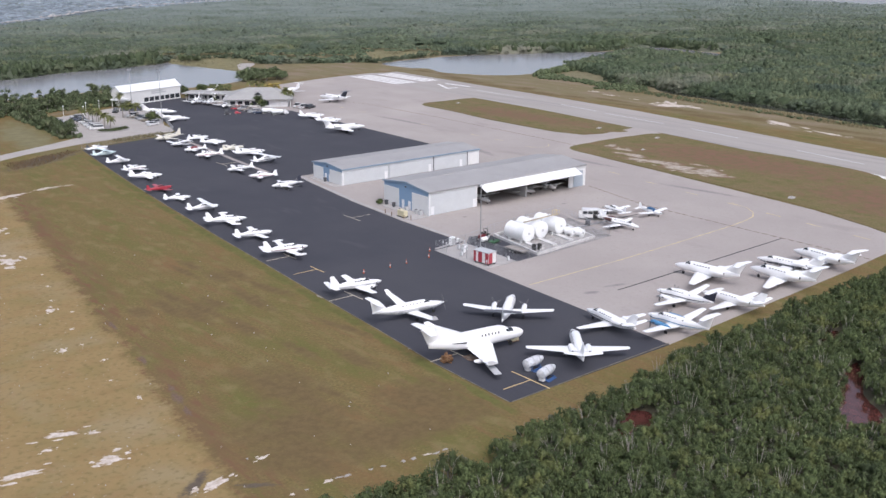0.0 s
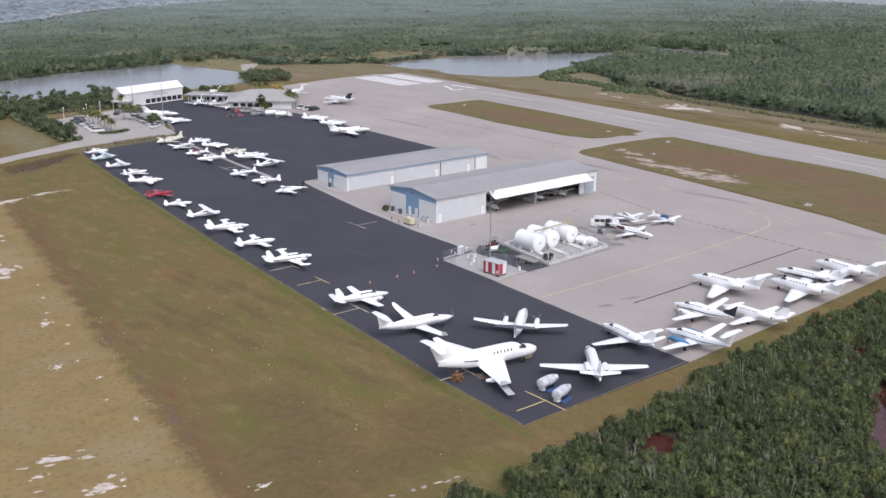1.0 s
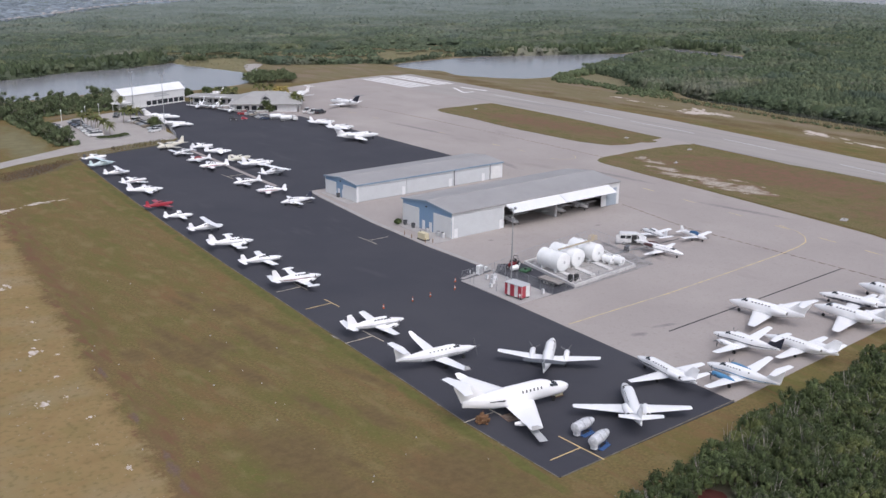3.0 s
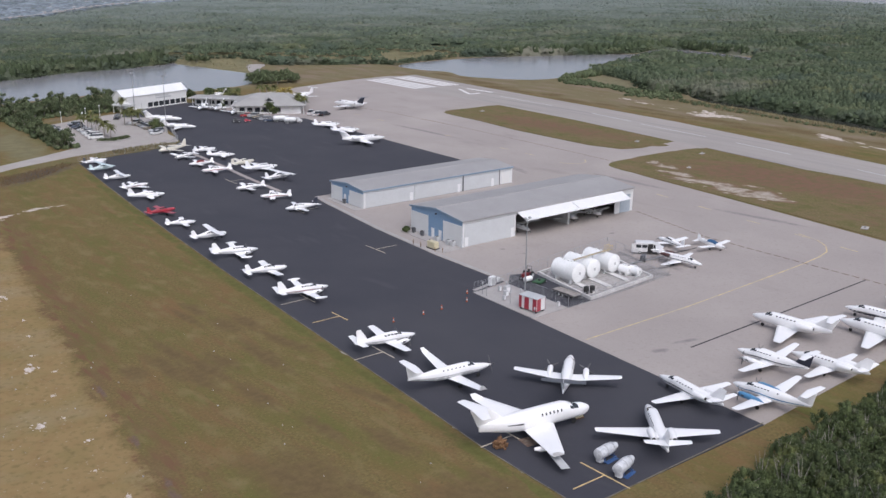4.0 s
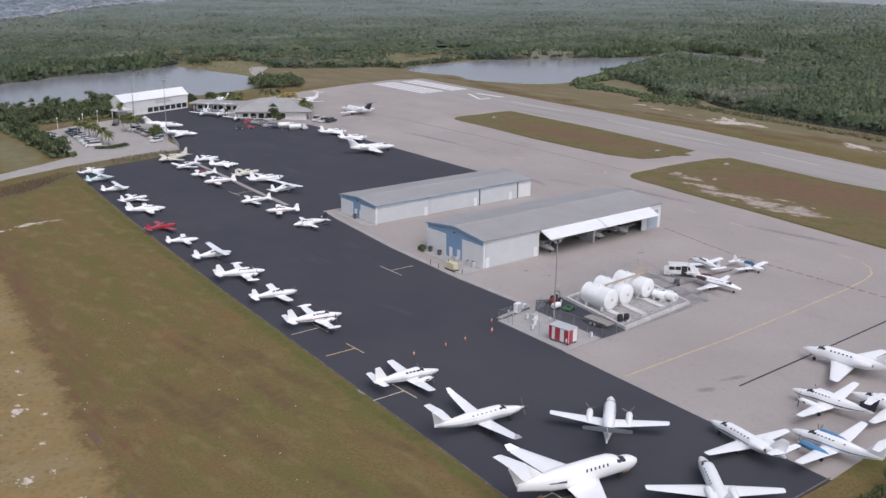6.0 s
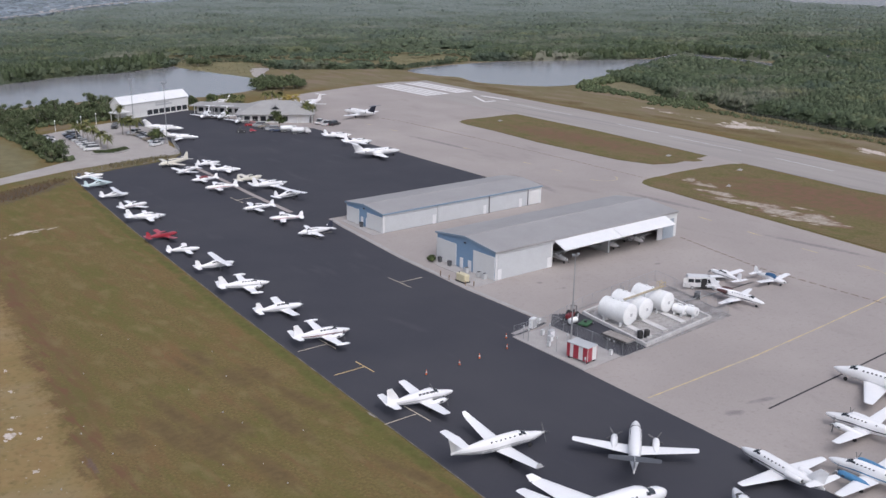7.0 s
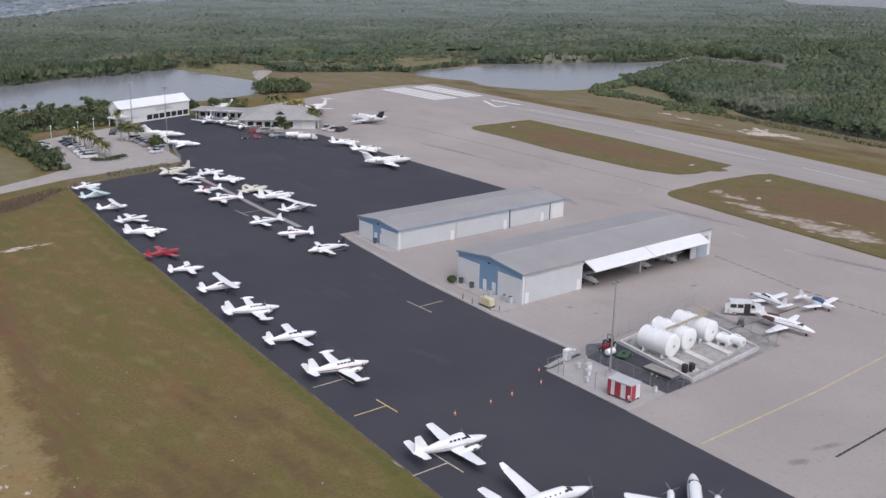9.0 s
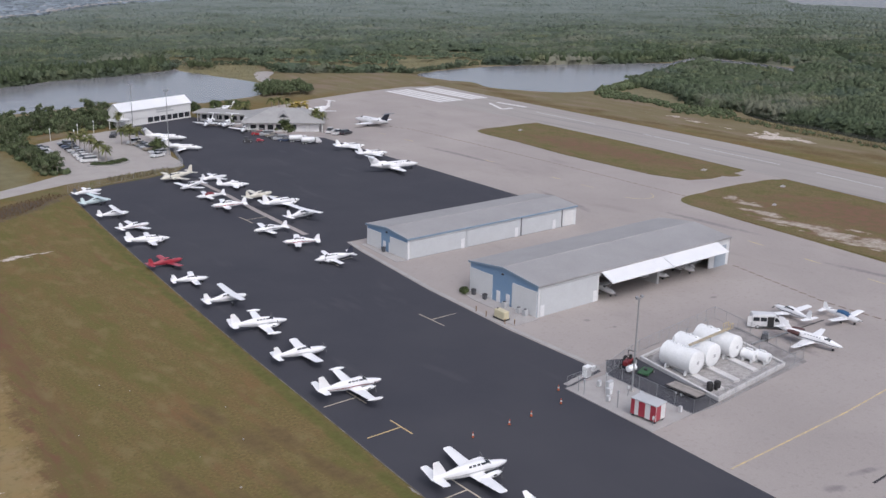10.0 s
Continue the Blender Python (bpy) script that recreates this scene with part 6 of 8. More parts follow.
# ---- terminal ----
term = thing("terminal_hall", 157.7, 399.6, 0.05, 16.0, "white gabled hall with a row of dark ground-floor windows", "building")
TL, TD, TE, TR = 30.8, 6.4, 5.3, 7.7
g = Geo().box(TL / 2, 0.15, 2.2, TL, 0.3, TE - 2.2).box(TL / 2, 0.15, 0, TL, 0.3, 0.45)
for i in range(12):
    g.box(0.35 + i * (TL - 0.7) / 11, 0.15, 0.45, 0.3, 0.3, 1.75)
part("front_wall", g, plaster, term)
part("back_wall", Geo().box(TL / 2, TD - 0.15, 0, TL, 0.3, TE), plaster, term)
for xx in (0.15, TL - 0.15):
    pts = [(0.3, 0), (TD - 0.3, 0), (TD - 0.3, TE), (TD / 2, TR), (0.3, TE)]
    part("gable_wall", Geo().loft([[(xx - 0.15, p, q) for p, q in pts], [(xx + 0.15, p, q) for p, q in pts]]), plaster, term)
for i in (4, 5, 6, 7, 8, 9, 10):
    xa = 0.35 + i * (TL - 0.7) / 11 + 0.3
    part("window", Geo().box(xa + (TL - 0.7) / 22 - 0.3, 0.22, 0.45, (TL - 0.7) / 11 - 0.28, 0.06, 1.75), glass_dark, term)
for name, ya, za, yb, zb in (("roof_front", -0.3, TE - 0.1, TD / 2, TR), ("roof_back", TD / 2, TR, TD + 0.3, TE - 0.1)):
    g = Geo()
    for i in range(2):
        xa, xb = -0.3 + i * (TL * 0.38), (TL * 0.38 - 0.32) if i == 0 else TL + 0.3
        g.loft([[(xa, ya, za + 0.02), (xb, ya, za + 0.02), (xb, ya, za + 0.2 + 0.03 * i), (xa, ya, za + 0.2 + 0.03 * i)], [(xa, yb, zb + 0.02), (xb, yb, zb + 0.02), (xb, yb, zb + 0.2 + 0.03 * i), (xa, yb, zb + 0.2 + 0.03 * i)]])
    part(name, g, white_roof, term, "white roof slope")
for i in (0, 1, 2, 3):
    xa = 0.35 + i * (TL - 0.7) / 11 + 0.3
    part("wall_panel", Geo().box(xa + (TL - 0.7) / 22 - 0.3, 0.2, 0.45, (TL - 0.7) / 11 - 0.28, 0.12, 1.75), plaster, term)
part("wall_sign", Geo().box(TL * 0.62, -0.03, 3.4, 7.5, 0.06, 0.55).box(TL * 0.60, -0.03, 4.2, 6.4, 0.06, 0.45), silver_paint, term, "faint grey painted lettering bars")
part("entrance_canopy", Geo().box(-1.4, -1.0, 2.9, 6.0, 5.0, 0.3, chamfer=0.08), plaster, term, "flat white entrance canopy")
for x, y in ((-3.8, -3.0), (1.0, -3.0), (-3.8, 1.0)):
    part("canopy_post", Geo().cyl((x, y, 0), (x, y, 2.9), 0.14, n=8), plaster, term)

link = thing("terminal_wing", 186.0, 399.5, 0.05, -48, "low white terminal wing with a flat pale grey roof", "building")
part("wall_block", Geo().box(10.5, 4, 0, 20, 7, 2.9), plaster, link)
part("roof", Geo().box(10.0, 3.2, 2.95, 23, 10.5, 0.35, chamfer=0.1), grey_roof, link, "flat pale grey roof slab")
for i in range(7):
    part("window", Geo().box(2.2 + i * 2.8, 0.46, 0.8, 1.8, 0.08, 1.5), glass_dark, link)
for i in range(6):
    part("post", Geo().cyl((0.5 + i * 3.9, -1.6, 0), (0.5 + i * 3.9, -1.6, 2.95), 0.1, n=8), plaster, link)
main = thing("terminal_building", 205.6, 372.5, 0.05, -33, "low terminal with a wide pale grey hipped roof", "building")
part("wall_block", Geo().box(0, 0, 0, 24, 20, 3.0), plaster, main)
for i in range(8):
    part("window", Geo().box(-10 + i * 2.85, -10.03, 0.7, 1.9, 0.08, 1.7), glass_dark, main)
for i in range(6):
    part("window", Geo().box(-12.03, -8 + i * 3.0, 0.7, 0.08, 1.9, 1.7), glass_dark, main)
g = Geo().loft([[(-14, -12, 3.05), (14, -12, 3.05), (14, 12, 3.05), (-14, 12, 3.05)], [(-14, -12, 3.3), (14, -12, 3.3), (14, 12, 3.3), (-14, 12, 3.3)], [(-5, -0.5, 6.6), (5, -0.5, 6.6), (5, 0.5, 6.6), (-5, 0.5, 6.6)]])
roof = part("roof", g, grey_roof, main, "pale grey hipped roof")
part("gablet", Geo().loft([[(-2.2, -8.0, 4.35), (2.2, -8.0, 4.35), (0, -8.0, 6.0)], [(-2.2, -2.6, 5.3), (2.2, -2.6, 5.3), (0, -2.6, 6.1)]]), grey_roof, roof, "small gabled dormer over the entrance")
part("gablet_vent", Geo().loft([[(-1.5, -8.05, 4.55), (1.5, -8.05, 4.55), (0, -8.05, 5.7)], [(-1.5, -7.9, 4.55), (1.5, -7.9, 4.55), (0, -7.9, 5.7)]]), glass_dark, roof, "dark triangular gable louvre")
for i in range(6):
    part("post", Geo().cyl((-13.4 + i * 5.3, -11.5, 0), (-13.4 + i * 5.3, -11.5, 3.05), 0.12, n=8), plaster, main)
part("garage_door", Geo().box(6.5, -10.06, 0, 4.2, 0.1, 2.6, chamfer=0.03), door_white, main)
part("garage_door", Geo().box(10.5, -10.06, 0, 3.0, 0.1, 2.6, chamfer=0.03), door_white, main)
# planted kerb island in the lot
tagged(part("lot_island_kerb", Geo().prism(smooth_outline([(126.6, 344.6), (132, 341.8), (138.2, 344.6), (138.8, 348.6), (132.5, 346.4), (128, 347.4)], 0.1, 1, 31), 0.04, 0.2), pale_concrete), "pale kerbed planting island", "kerb", kind="structure")
hedge_rng = np.random.default_rng(5)
hx, hy = scatter([(127, 344.8), (132, 342.4), (137.8, 345), (138.3, 348), (132.5, 345.8), (128, 346.8)], 0.55, hedge_rng)
v, q = leaf_quads(np.stack([hx, hy, np.full(len(hx), 0.55)], 1), np.full(len(hx), 0.55), np.full(len(hx), 0.45), 40, 0.14, hedge_rng)
tagged(new("hedge", quick_mesh("hedge", v, q, leaf)), "low clipped green hedge on the kerbed island", "hedge", kind="stuff")
# ---- aircraft ----
LIGHT = [(0, .22, .9, 1.32), (.03, .40, .72, 1.45), (.12, .50, .62, 1.55), (.24, .56, .56, 1.64), (.30, .58, .55, 1.86), (.36, .59, .55, 2.10), (.44, .59, .55, 2.16), (.52, .57, .57, 2.10), (.62, .46, .66, 1.84), (.75, .31, .82, 1.62), (.88, .17, 1.0, 1.48), (1, .05, 1.18, 1.38)]
TWIN = [(0, .04, 1.16, 1.26), (.02, .18, 1.02, 1.38), (.06, .34, .88, 1.52), (.13, .50, .76, 1.68), (.21, .62, .70, 1.82), (.26, .66, .68, 2.02), (.32, .68, .68, 2.28), (.40, .68, .68, 2.36), (.56, .67, .70, 2.34), (.66, .56, .80, 2.20), (.78, .38, .98, 2.0), (.90, .2, 1.2, 1.82), (1, .06, 1.4, 1.68)]
KING = [(0, .05, 1.5, 1.62), (.02, .24, 1.32, 1.78), (.06, .43, 1.14, 1.96), (.12, .58, 1.0, 2.12), (.18, .68, .94, 2.28), (.22, .72, .92, 2.52), (.27, .74, .9, 2.76), (.34, .74, .9, 2.82), (.58, .74, .9, 2.82), (.68, .64, 1.02, 2.74), (.80, .44, 1.34, 2.58), (.91, .24, 1.72, 2.42), (1, .08, 1.98, 2.28)]
JETF = [(0, .04, 1.38, 1.48), (.02, .22, 1.22, 1.62), (.06, .44, 1.04, 1.82), (.12, .63, .90, 2.02), (.17, .74, .84, 2.22), (.21, .79, .82, 2.48), (.26, .82, .80, 2.66), (.34, .82, .80, 2.70), (.62, .82, .82, 2.70), (.73, .72, 1.0, 2.66), (.84, .50, 1.4, 2.56), (.93, .28, 1.75, 2.44), (1, .1, 2.0, 2.3)]
KINDS = {
    "low_single": dict(L=8.3, prof=LIGHT, wing=(.26, .78, 1.75, 1.3, 5.2, .15, 6), tail=(.86, 1.22, 1.12, .8, 1.95, .15, 0), fin=(.80, 1.42, 1.45, .62, 1.25, .8), prop=[(0, 0, 1.12, .92, 2)], nose_engine=True,
                       screen=(.275, .37, 38, 142), windows=[(.385, .46, 28, 54), (.47, .545, 28, 52)], gear=((.12, 0), (.36, 1.5)), wheel=.24),
    "high_single": dict(L=8.3, prof=LIGHT, wing=(.27, 2.12, 1.6, 1.15, 5.5, .05, 1.5), tail=(.86, 1.25, 1.1, .85, 1.8, .12, 0), fin=(.80, 1.42, 1.5, .65, 1.3, .85), prop=[(0, 0, 1.12, .92, 2)], nose_engine=True, strut=True,
                        screen=(.275, .355, 38, 142), windows=[(.38, .46, 26, 52), (.47, .56, 26, 50)], gear=((.12, 0), (.37, 1.25)), wheel=.24),
    "twin": dict(L=10.6, prof=TWIN, wing=(.34, .86, 2.1, 1.15, 6.2, .55, 5), tail=(.87, 1.62, 1.5, .95, 2.7, .4, 6), fin=(.79, 1.8, 2.0, .8, 1.9, 1.3), prop=[(1.3, 1.85, 1.2, .98, 3), (1.3, -1.85, 1.2, .98, 3)], nacelle=(1.5, 2.7, .36),
                 screen=(.255, .32, 40, 140), windows=[(.345, .385, 30, 50), (.40, .44, 30, 50), (.455, .495, 30, 50), (.51, .55, 30, 50)], gear=((.14, 0), (.46, 1.9)), wheel=.28),
    "king": dict(L=12.6, prof=KING, wing=(.36, 1.08, 2.6, 1.1, 8.8, .75, 6), tail=(.90, 4.35, 1.5, .95, 2.75, .55, 0), fin=(.80, 2.4, 2.7, 1.5, 2.0, 1.7), prop=[(1.9, 2.6, 1.55, 1.2, 4), (1.9, -2.6, 1.55, 1.2, 4)], nacelle=(2.1, 4.1, .45), ttail=True,
                 screen=(.20, .265, 42, 138), windows=[(s, s + .02, 33, 45) for s in (.31, .352, .394, .436, .478, .60)], gear=((.13, 0), (.46, 2.6)), wheel=.33),
    "single_turboprop": dict(L=14.0, prof=[(s, w * (1 if s > .06 else .9), a, b) for s, w, a, b in KING], wing=(.38, 1.05, 2.35, 1.15, 7.9, .45, 6.5), tail=(.90, 4.1, 1.5, 1.0, 2.6, .4, 0), fin=(.79, 2.4, 2.9, 1.5, 1.8, 1.8), prop=[(0.05, 0, 1.55, 1.3, 4)], ttail=True, winglet=True,
                             screen=(.215, .27, 42, 138), windows=[(s, s + .018, 33, 45) for s in (.34, .39, .44, .49, .54, .59)], gear=((.14, 0), (.47, 2.2)), wheel=.33),
    "big_jet": dict(L=17.4, prof=[(q * (.62 if q <= .12 else 1), w * 1.32, 1.0 + (a - .8) * 1.1, 1.05 + (b - .8) * 1.43) for q, w, a, b in JETF], wing=(.34, 1.25, 4.9, 1.75, 9.2, 4.9, 4), tail=(.93, 5.6, 2.2, 1.2, 3.1, 1.3, 0), fin=(.76, 3.2, 4.4, 2.3, 2.45, 3.3), prop=[], ttail=True, winglet=True,
                    screen=(.135, .19, 34, 146), windows=[(q, q + .013, 16, 32) for q in (.30, .335, .37, .405, .44, .475)], gear=((.14, 0), (.50, 1.9)), wheel=.4),
    "slim_twin": dict(L=14.8, prof=[(q, w * 1.12, 1.0 + (a - .9), 1.05 + (b - .9) * 1.06) for q, w, a, b in KING], wing=(.40, 1.2, 2.5, 1.2, 7.8, .35, 5), tail=(.92, 3.75, 1.5, 1.0, 3.1, .3, 0), fin=(.82, 2.4, 2.4, 1.5, 1.5, 1.5), prop=[(1.5, 2.6, 1.6, 1.2, 4), (1.5, -2.6, 1.6, 1.2, 4)], nacelle=(2.1, 3.4, .45),
                      ttail=True, screen=(.20, .255, 42, 138), windows=[(q, q + .017, 33, 45) for q in (.31, .352, .394, .436, .478)], gear=((.13, 0), (.46, 2.6)), wheel=.33),
    "jet": dict(L=14.2, prof=JETF, wing=(.40, .92, 2.9, 1.05, 7.7, 1.3, 4), tail=(.88, 2.75, 1.6, .9, 2.8, .8, 8), fin=(.77, 2.5, 3.0, 1.4, 2.1, 2.3), prop=[], jets=(.68, 1.28, 2.3, 2.6, .46),
                screen=(.185, .245, 40, 140), windows=[(s, s + .018, 32, 45) for s in (.33, .375, .42, .465, .51, .555)], gear=((.14, 0), (.52, 1.9)), wheel=.3),
    "wide_jet": dict(L=14.2, prof=[(q, w * 1.13, .92 + (a - .8) * 1.05, .9 + (b - .8) * 1.12) for q, w, a, b in JETF], wing=(.33, 1.0, 3.9, 1.25, 8.8, 4.0, 3.5), tail=(.93, 4.75, 1.7, .95, 2.8, 1.0, 0), fin=(.74, 2.6, 3.6, 1.9, 2.15, 2.9), prop=[], jets=(.66, 1.42, 2.4, 2.9, .54), ttail=True,
                     screen=(.185, .245, 40, 140), windows=[(s, s + .02, 32, 46) for s in (.33, .375, .42, .465, .51, .555)], gear=((.14, 0), (.52, 1.9)), wheel=.32),
    "t_jet": dict(L=15.0, prof=JETF, wing=(.40, .92, 3.2, 1.15, 7.4, 1.9, 3.5), tail=(.93, 4.55, 1.5, .85, 2.5, .9, 0), fin=(.76, 2.5, 3.3, 1.7, 2.1, 2.7), prop=[], jets=(.66, 1.28, 2.25, 2.7, .48), ttail=True,
                  screen=(.185, .245, 40, 140), windows=[(s, s + .018, 32, 45) for s in (.33, .375, .42, .465, .51, .555)], gear=((.14, 0), (.52, 1.9)), wheel=.3),
}
AIRFOIL = ((0, 0), (.04, .55), (.18, .95), (.40, 1.0), (.70, .58), (1, .04), (1, -.04), (.70, -.3), (.30, -.5), (.04, -.35))


def foil_ring(x, y, z, chord, thick, upright=False):
    """A closed wing section, nose towards +x."""
    return [(x - c * chord, y + (h * thick * chord if upright else 0), z + (0 if upright else h * thick * chord)) for c, h in AIRFOIL]


def airplane(kind, nose_x, nose_y, heading, length, label, base=white_paint, stripe=None, fin_mat=None, wing_mat=None, belly=None, nacelle_mat=None, tip_tanks=False, group="", tail_mat=None, cover=None, engines=True, z=0.08, props=True, low_stripe=True):
    K = KINDS[kind]
    k = length / K["L"]
    L = length
    a = radians(heading)
    big = kind in ("slim_twin", "king", "single_turboprop")
    name = "business_jet" if "jet" in kind else "turboprop_airplane" if big else "light_airplane"
    ap = thing(name, nose_x - math.cos(a) * L / 2, nose_y - math.sin(a) * L / 2, z, heading, label, "airplane", group or "parked airplanes")
    S = [p[0] for p in K["prof"]]
    cols = [[p[i] * k for p in K["prof"]] for i in (1, 2, 3)]

    def at(s):
        return [float(np.interp(s, S, c)) for c in cols]

    def surf(s, deg, off=0.0):
        w, b, t = at(s)
        c, n = math.cos(radians(deg)), math.sin(radians(deg))
        zc, h = (b + t) / 2, (t - b) / 2
        f = lambda q: math.copysign(abs(q) ** 0.86, q)
        return ((0.5 - s) * L, (w + off) * f(c), zc + (h + off) * f(n))

    def skin(name_, s0, s1, a0, a1, mat, off=0.012, ns=3, na=4, lab=""):
        g = Geo()
        ring = []
        for i in range(ns + 1):
            for j in range(na + 1):
                ring.append(surf(s0 + (s1 - s0) * i / ns, a0 + (a1 - a0) * j / na, off * (1 + 0.2 * k)))
        faces = []
        m = na + 1
        for i in range(ns):
            for j in range(na):
                q = (i * m + j, i * m + j + 1, (i + 1) * m + j + 1, (i + 1) * m + j)
                faces.append(q if a1 < a0 else q[::-1])
        g.add(ring, faces)
        return part(name_, g, mat, ap, lab, smooth=50)

    stations = sorted(set(S + [i / 24 for i in range(25)]))
    g = Geo().loft([[surf(s, d) for d in range(0, 360, 20)] for s in stations])
    part("fuselage", g, base, ap, smooth=45)
    # glass
    s0, s1, a0, a1 = K["screen"]
    if not cover:
        skin("windscreen", s0, s1, a0, 88, glass_dark, 0.012, 3, 3)
        skin("windscreen", s0, s1, 92, a1, glass_dark, 0.012, 3, 3)
        skin("side_window", s1 - 0.005, s1 + 0.03, a0 - 8, a0 + 14, glass_dark)
        skin("side_window", s1 - 0.005, s1 + 0.03, 166 - a0, 188 - a0, glass_dark)
    else:
        skin("canopy_cover", s0 - 0.02, s0 + 0.30, 14, 166, cover, 0.03, 6, 10, "fabric cover laid over the cabin")
    if not cover:
        for w0, w1, b0, b1 in K["windows"]:
            skin("window", w0, w1, b0, b1, glass_dark, 0.012, 2, 2)
            skin("window", w0, w1, 180 - b1, 180 - b0, glass_dark, 0.012, 2, 2)
    if stripe:
        lo = (-16, -6) if low_stripe else (2, 12)
        for b0, b1 in (lo, (180 - lo[1], 180 - lo[0])):
            skin("stripe", 0.05, 0.96, b0, b1, stripe, 0.008, 18, 2, "thin painted stripe")
    if belly:
        skin("belly_paint", 0.03, 0.97, 190, 350, belly, 0.008, 18, 8, "dark painted belly")
    # wings
    ws, wz, root, tip, span, sweep, dih = K["wing"]
    wx = (0.5 - ws) * L
    wz, root, tip, span, sweep = wz * k, root * k, tip * k, span * k, sweep * k
    rise = math.tan(radians(dih))
    wm = wing_mat or base
    for s in (1, -1):
        rings = []
        for t, f in ((0.0, 1.0), (0.3, 1.0), (0.65, 1.0), (0.96, 1.0), (0.99, 0.86), (1.0, 0.6)):
            c = (root + (tip - root) * t) * f
            rings.append(foil_ring(wx - sweep * t - (root + (tip - root) * t) * (1 - f) * 0.4, s * span * t, wz + rise * span * t, c, 0.065))
        w = part("wing", Geo().loft(rings if s < 0 else rings[::-1]), wm, ap, smooth=40)
        for t0, t1, nm in ((0.14, 0.55, "flap"), (0.58, 0.93, "aileron")):
            q = []
            for t in (t0, t1):
                c = root + (tip - root) * t
                xx, zz = wx - sweep * t, wz + rise * span * t
                q += [(xx - 0.76 * c, s * span * t, zz + 0.034 * c), (xx - 0.995 * c, s * span * t, zz + 0.008 * c)]
            up = 0.006
            g = Geo().loft([[(q[0][0], q[0][1], q[0][2] - 0.05), (q[1][0], q[1][1], q[1][2] - 0.02), (q[1][0], q[1][1], q[1][2] + up), (q[0][0], q[0][1], q[0][2] + up)],
                            [(q[2][0], q[2][1], q[2][2] - 0.05), (q[3][0], q[3][1], q[3][2] - 0.02), (q[3][0], q[3][1], q[3][2] + up), (q[2][0], q[2][1], q[2][2] + up)]])
            part(nm, g, wm, w)
        if K.get("winglet"):
            c = tip * 0.8
            x, y, zt = wx - sweep, s * span, wz + rise * span
            part("winglet", Geo().loft([foil_ring(x, y, zt, tip, 0.06, True), foil_ring(x - tip * 0.7, y + s * 0.32 * k, zt + 0.8 * k, tip * 0.5, 0.05, True)]), base, w)
        if tip_tanks:
            x, y, zt = wx - sweep + 0.5 * k, s * (span + 0.08 * k), wz + rise * span
            part("tip_tank", Geo().turned((x + 0.55 * k, y, zt), (x - 2.15 * k, y + s * 0.1, zt + 0.12 * k), [(0, .02), (.08, .15 * k), (.25, .24 * k), (.5, .25 * k), (.8, .15 * k), (1, .02)], 12), base, w, smooth=45)
        if K.get("strut"):
            part("wing_strut", Geo().cyl((wx - 0.6 * k, s * 0.5 * k, 0.75 * k), (wx - 0.6 * k, s * 2.5 * k, wz + 0.02), 0.045 * k, n=6), base, w)
    # tail
    ts, tz, troot, ttip, tspan, tsweep, tdih = K["tail"]
    tx = (0.5 - ts) * L
    if K.get("ttail"):
        tx = (0.5 - K["fin"][0]) * L - K["fin"][5] * k + 0.15 * k
    tm = tail_mat or base
    for s in (1, -1):
        rings = [foil_ring(tx - tsweep * k * t - 0.3 * (1 - f) * ttip * k, s * tspan * k * t, tz * k + math.tan(radians(tdih)) * tspan * k * t, (troot + (ttip - troot) * t) * k * f, 0.045) for t, f in ((0, 1), (0.5, 1), (0.95, 1), (1.0, 0.7))]
        part("tailplane", Geo().loft(rings if s < 0 else rings[::-1]), tm, ap, smooth=40)
    fs, fz, froot, ftip, fh, fsweep = K["fin"]
    fx = (0.5 - fs) * L
    fm = fin_mat or base
    rings = [foil_ring(fx - fsweep * k * t, 0, (fz + fh * t) * k - 0.15 * (t == 0), (froot + (ftip - froot) * t) * k * f, 0.05, True) for t, f in ((0, 1), (0.5, 1), (0.95, 1), (1.0, 0.8))]
    part("fin", Geo().loft(rings), fm, ap, smooth=40)
    rud = []
    for t in (0.06, 0.92):
        c = (froot + (ftip - froot) * t) * k
        x, zz = fx - fsweep * k * t, (fz + fh * t) * k
        rud.append([(x - 0.7 * c, -0.055 * c, zz), (x - 1.0 * c, -0.012, zz), (x - 1.0 * c, 0.012, zz), (x - 0.7 * c, 0.055 * c, zz)])
    part("rudder", Geo().loft(rud), fm, ap)
    # engines
    if K.get("nacelle") and engines:
        back, length_n, rad = [q * k for q in K["nacelle"]]
        for px_, y, zz, r, n in K["prop"]:
            x = wx + px_ * k
            g = Geo().turned((x, y * k, zz * k), (x - length_n, y * k, zz * k - 0.1 * k), [(0, .45 * rad), (.04, .8 * rad), (.15, rad), (.45, rad * 1.02), (.8, .7 * rad), (1, .12 * rad)], 14)
            nac = part("nacelle", g, nacelle_mat or base, ap, smooth=45)
            part("air_intake", Geo().turned((x - 0.05 * k, y * k, zz * k - .55 * rad), (x - .5 * k, y * k, zz * k - .8 * rad), [(0, .32 * rad), (.1, .42 * rad), (1, .2 * rad)], 10), dark_metal, nac)
            for s in (-1, 1):
                part("exhaust", Geo().cyl((x - .7 * k, y * k + s * .9 * rad, zz * k), (x - 1.1 * k, y * k + s * 1.2 * rad, zz * k + 0.02), .1 * k, n=8), dark_metal, nac)
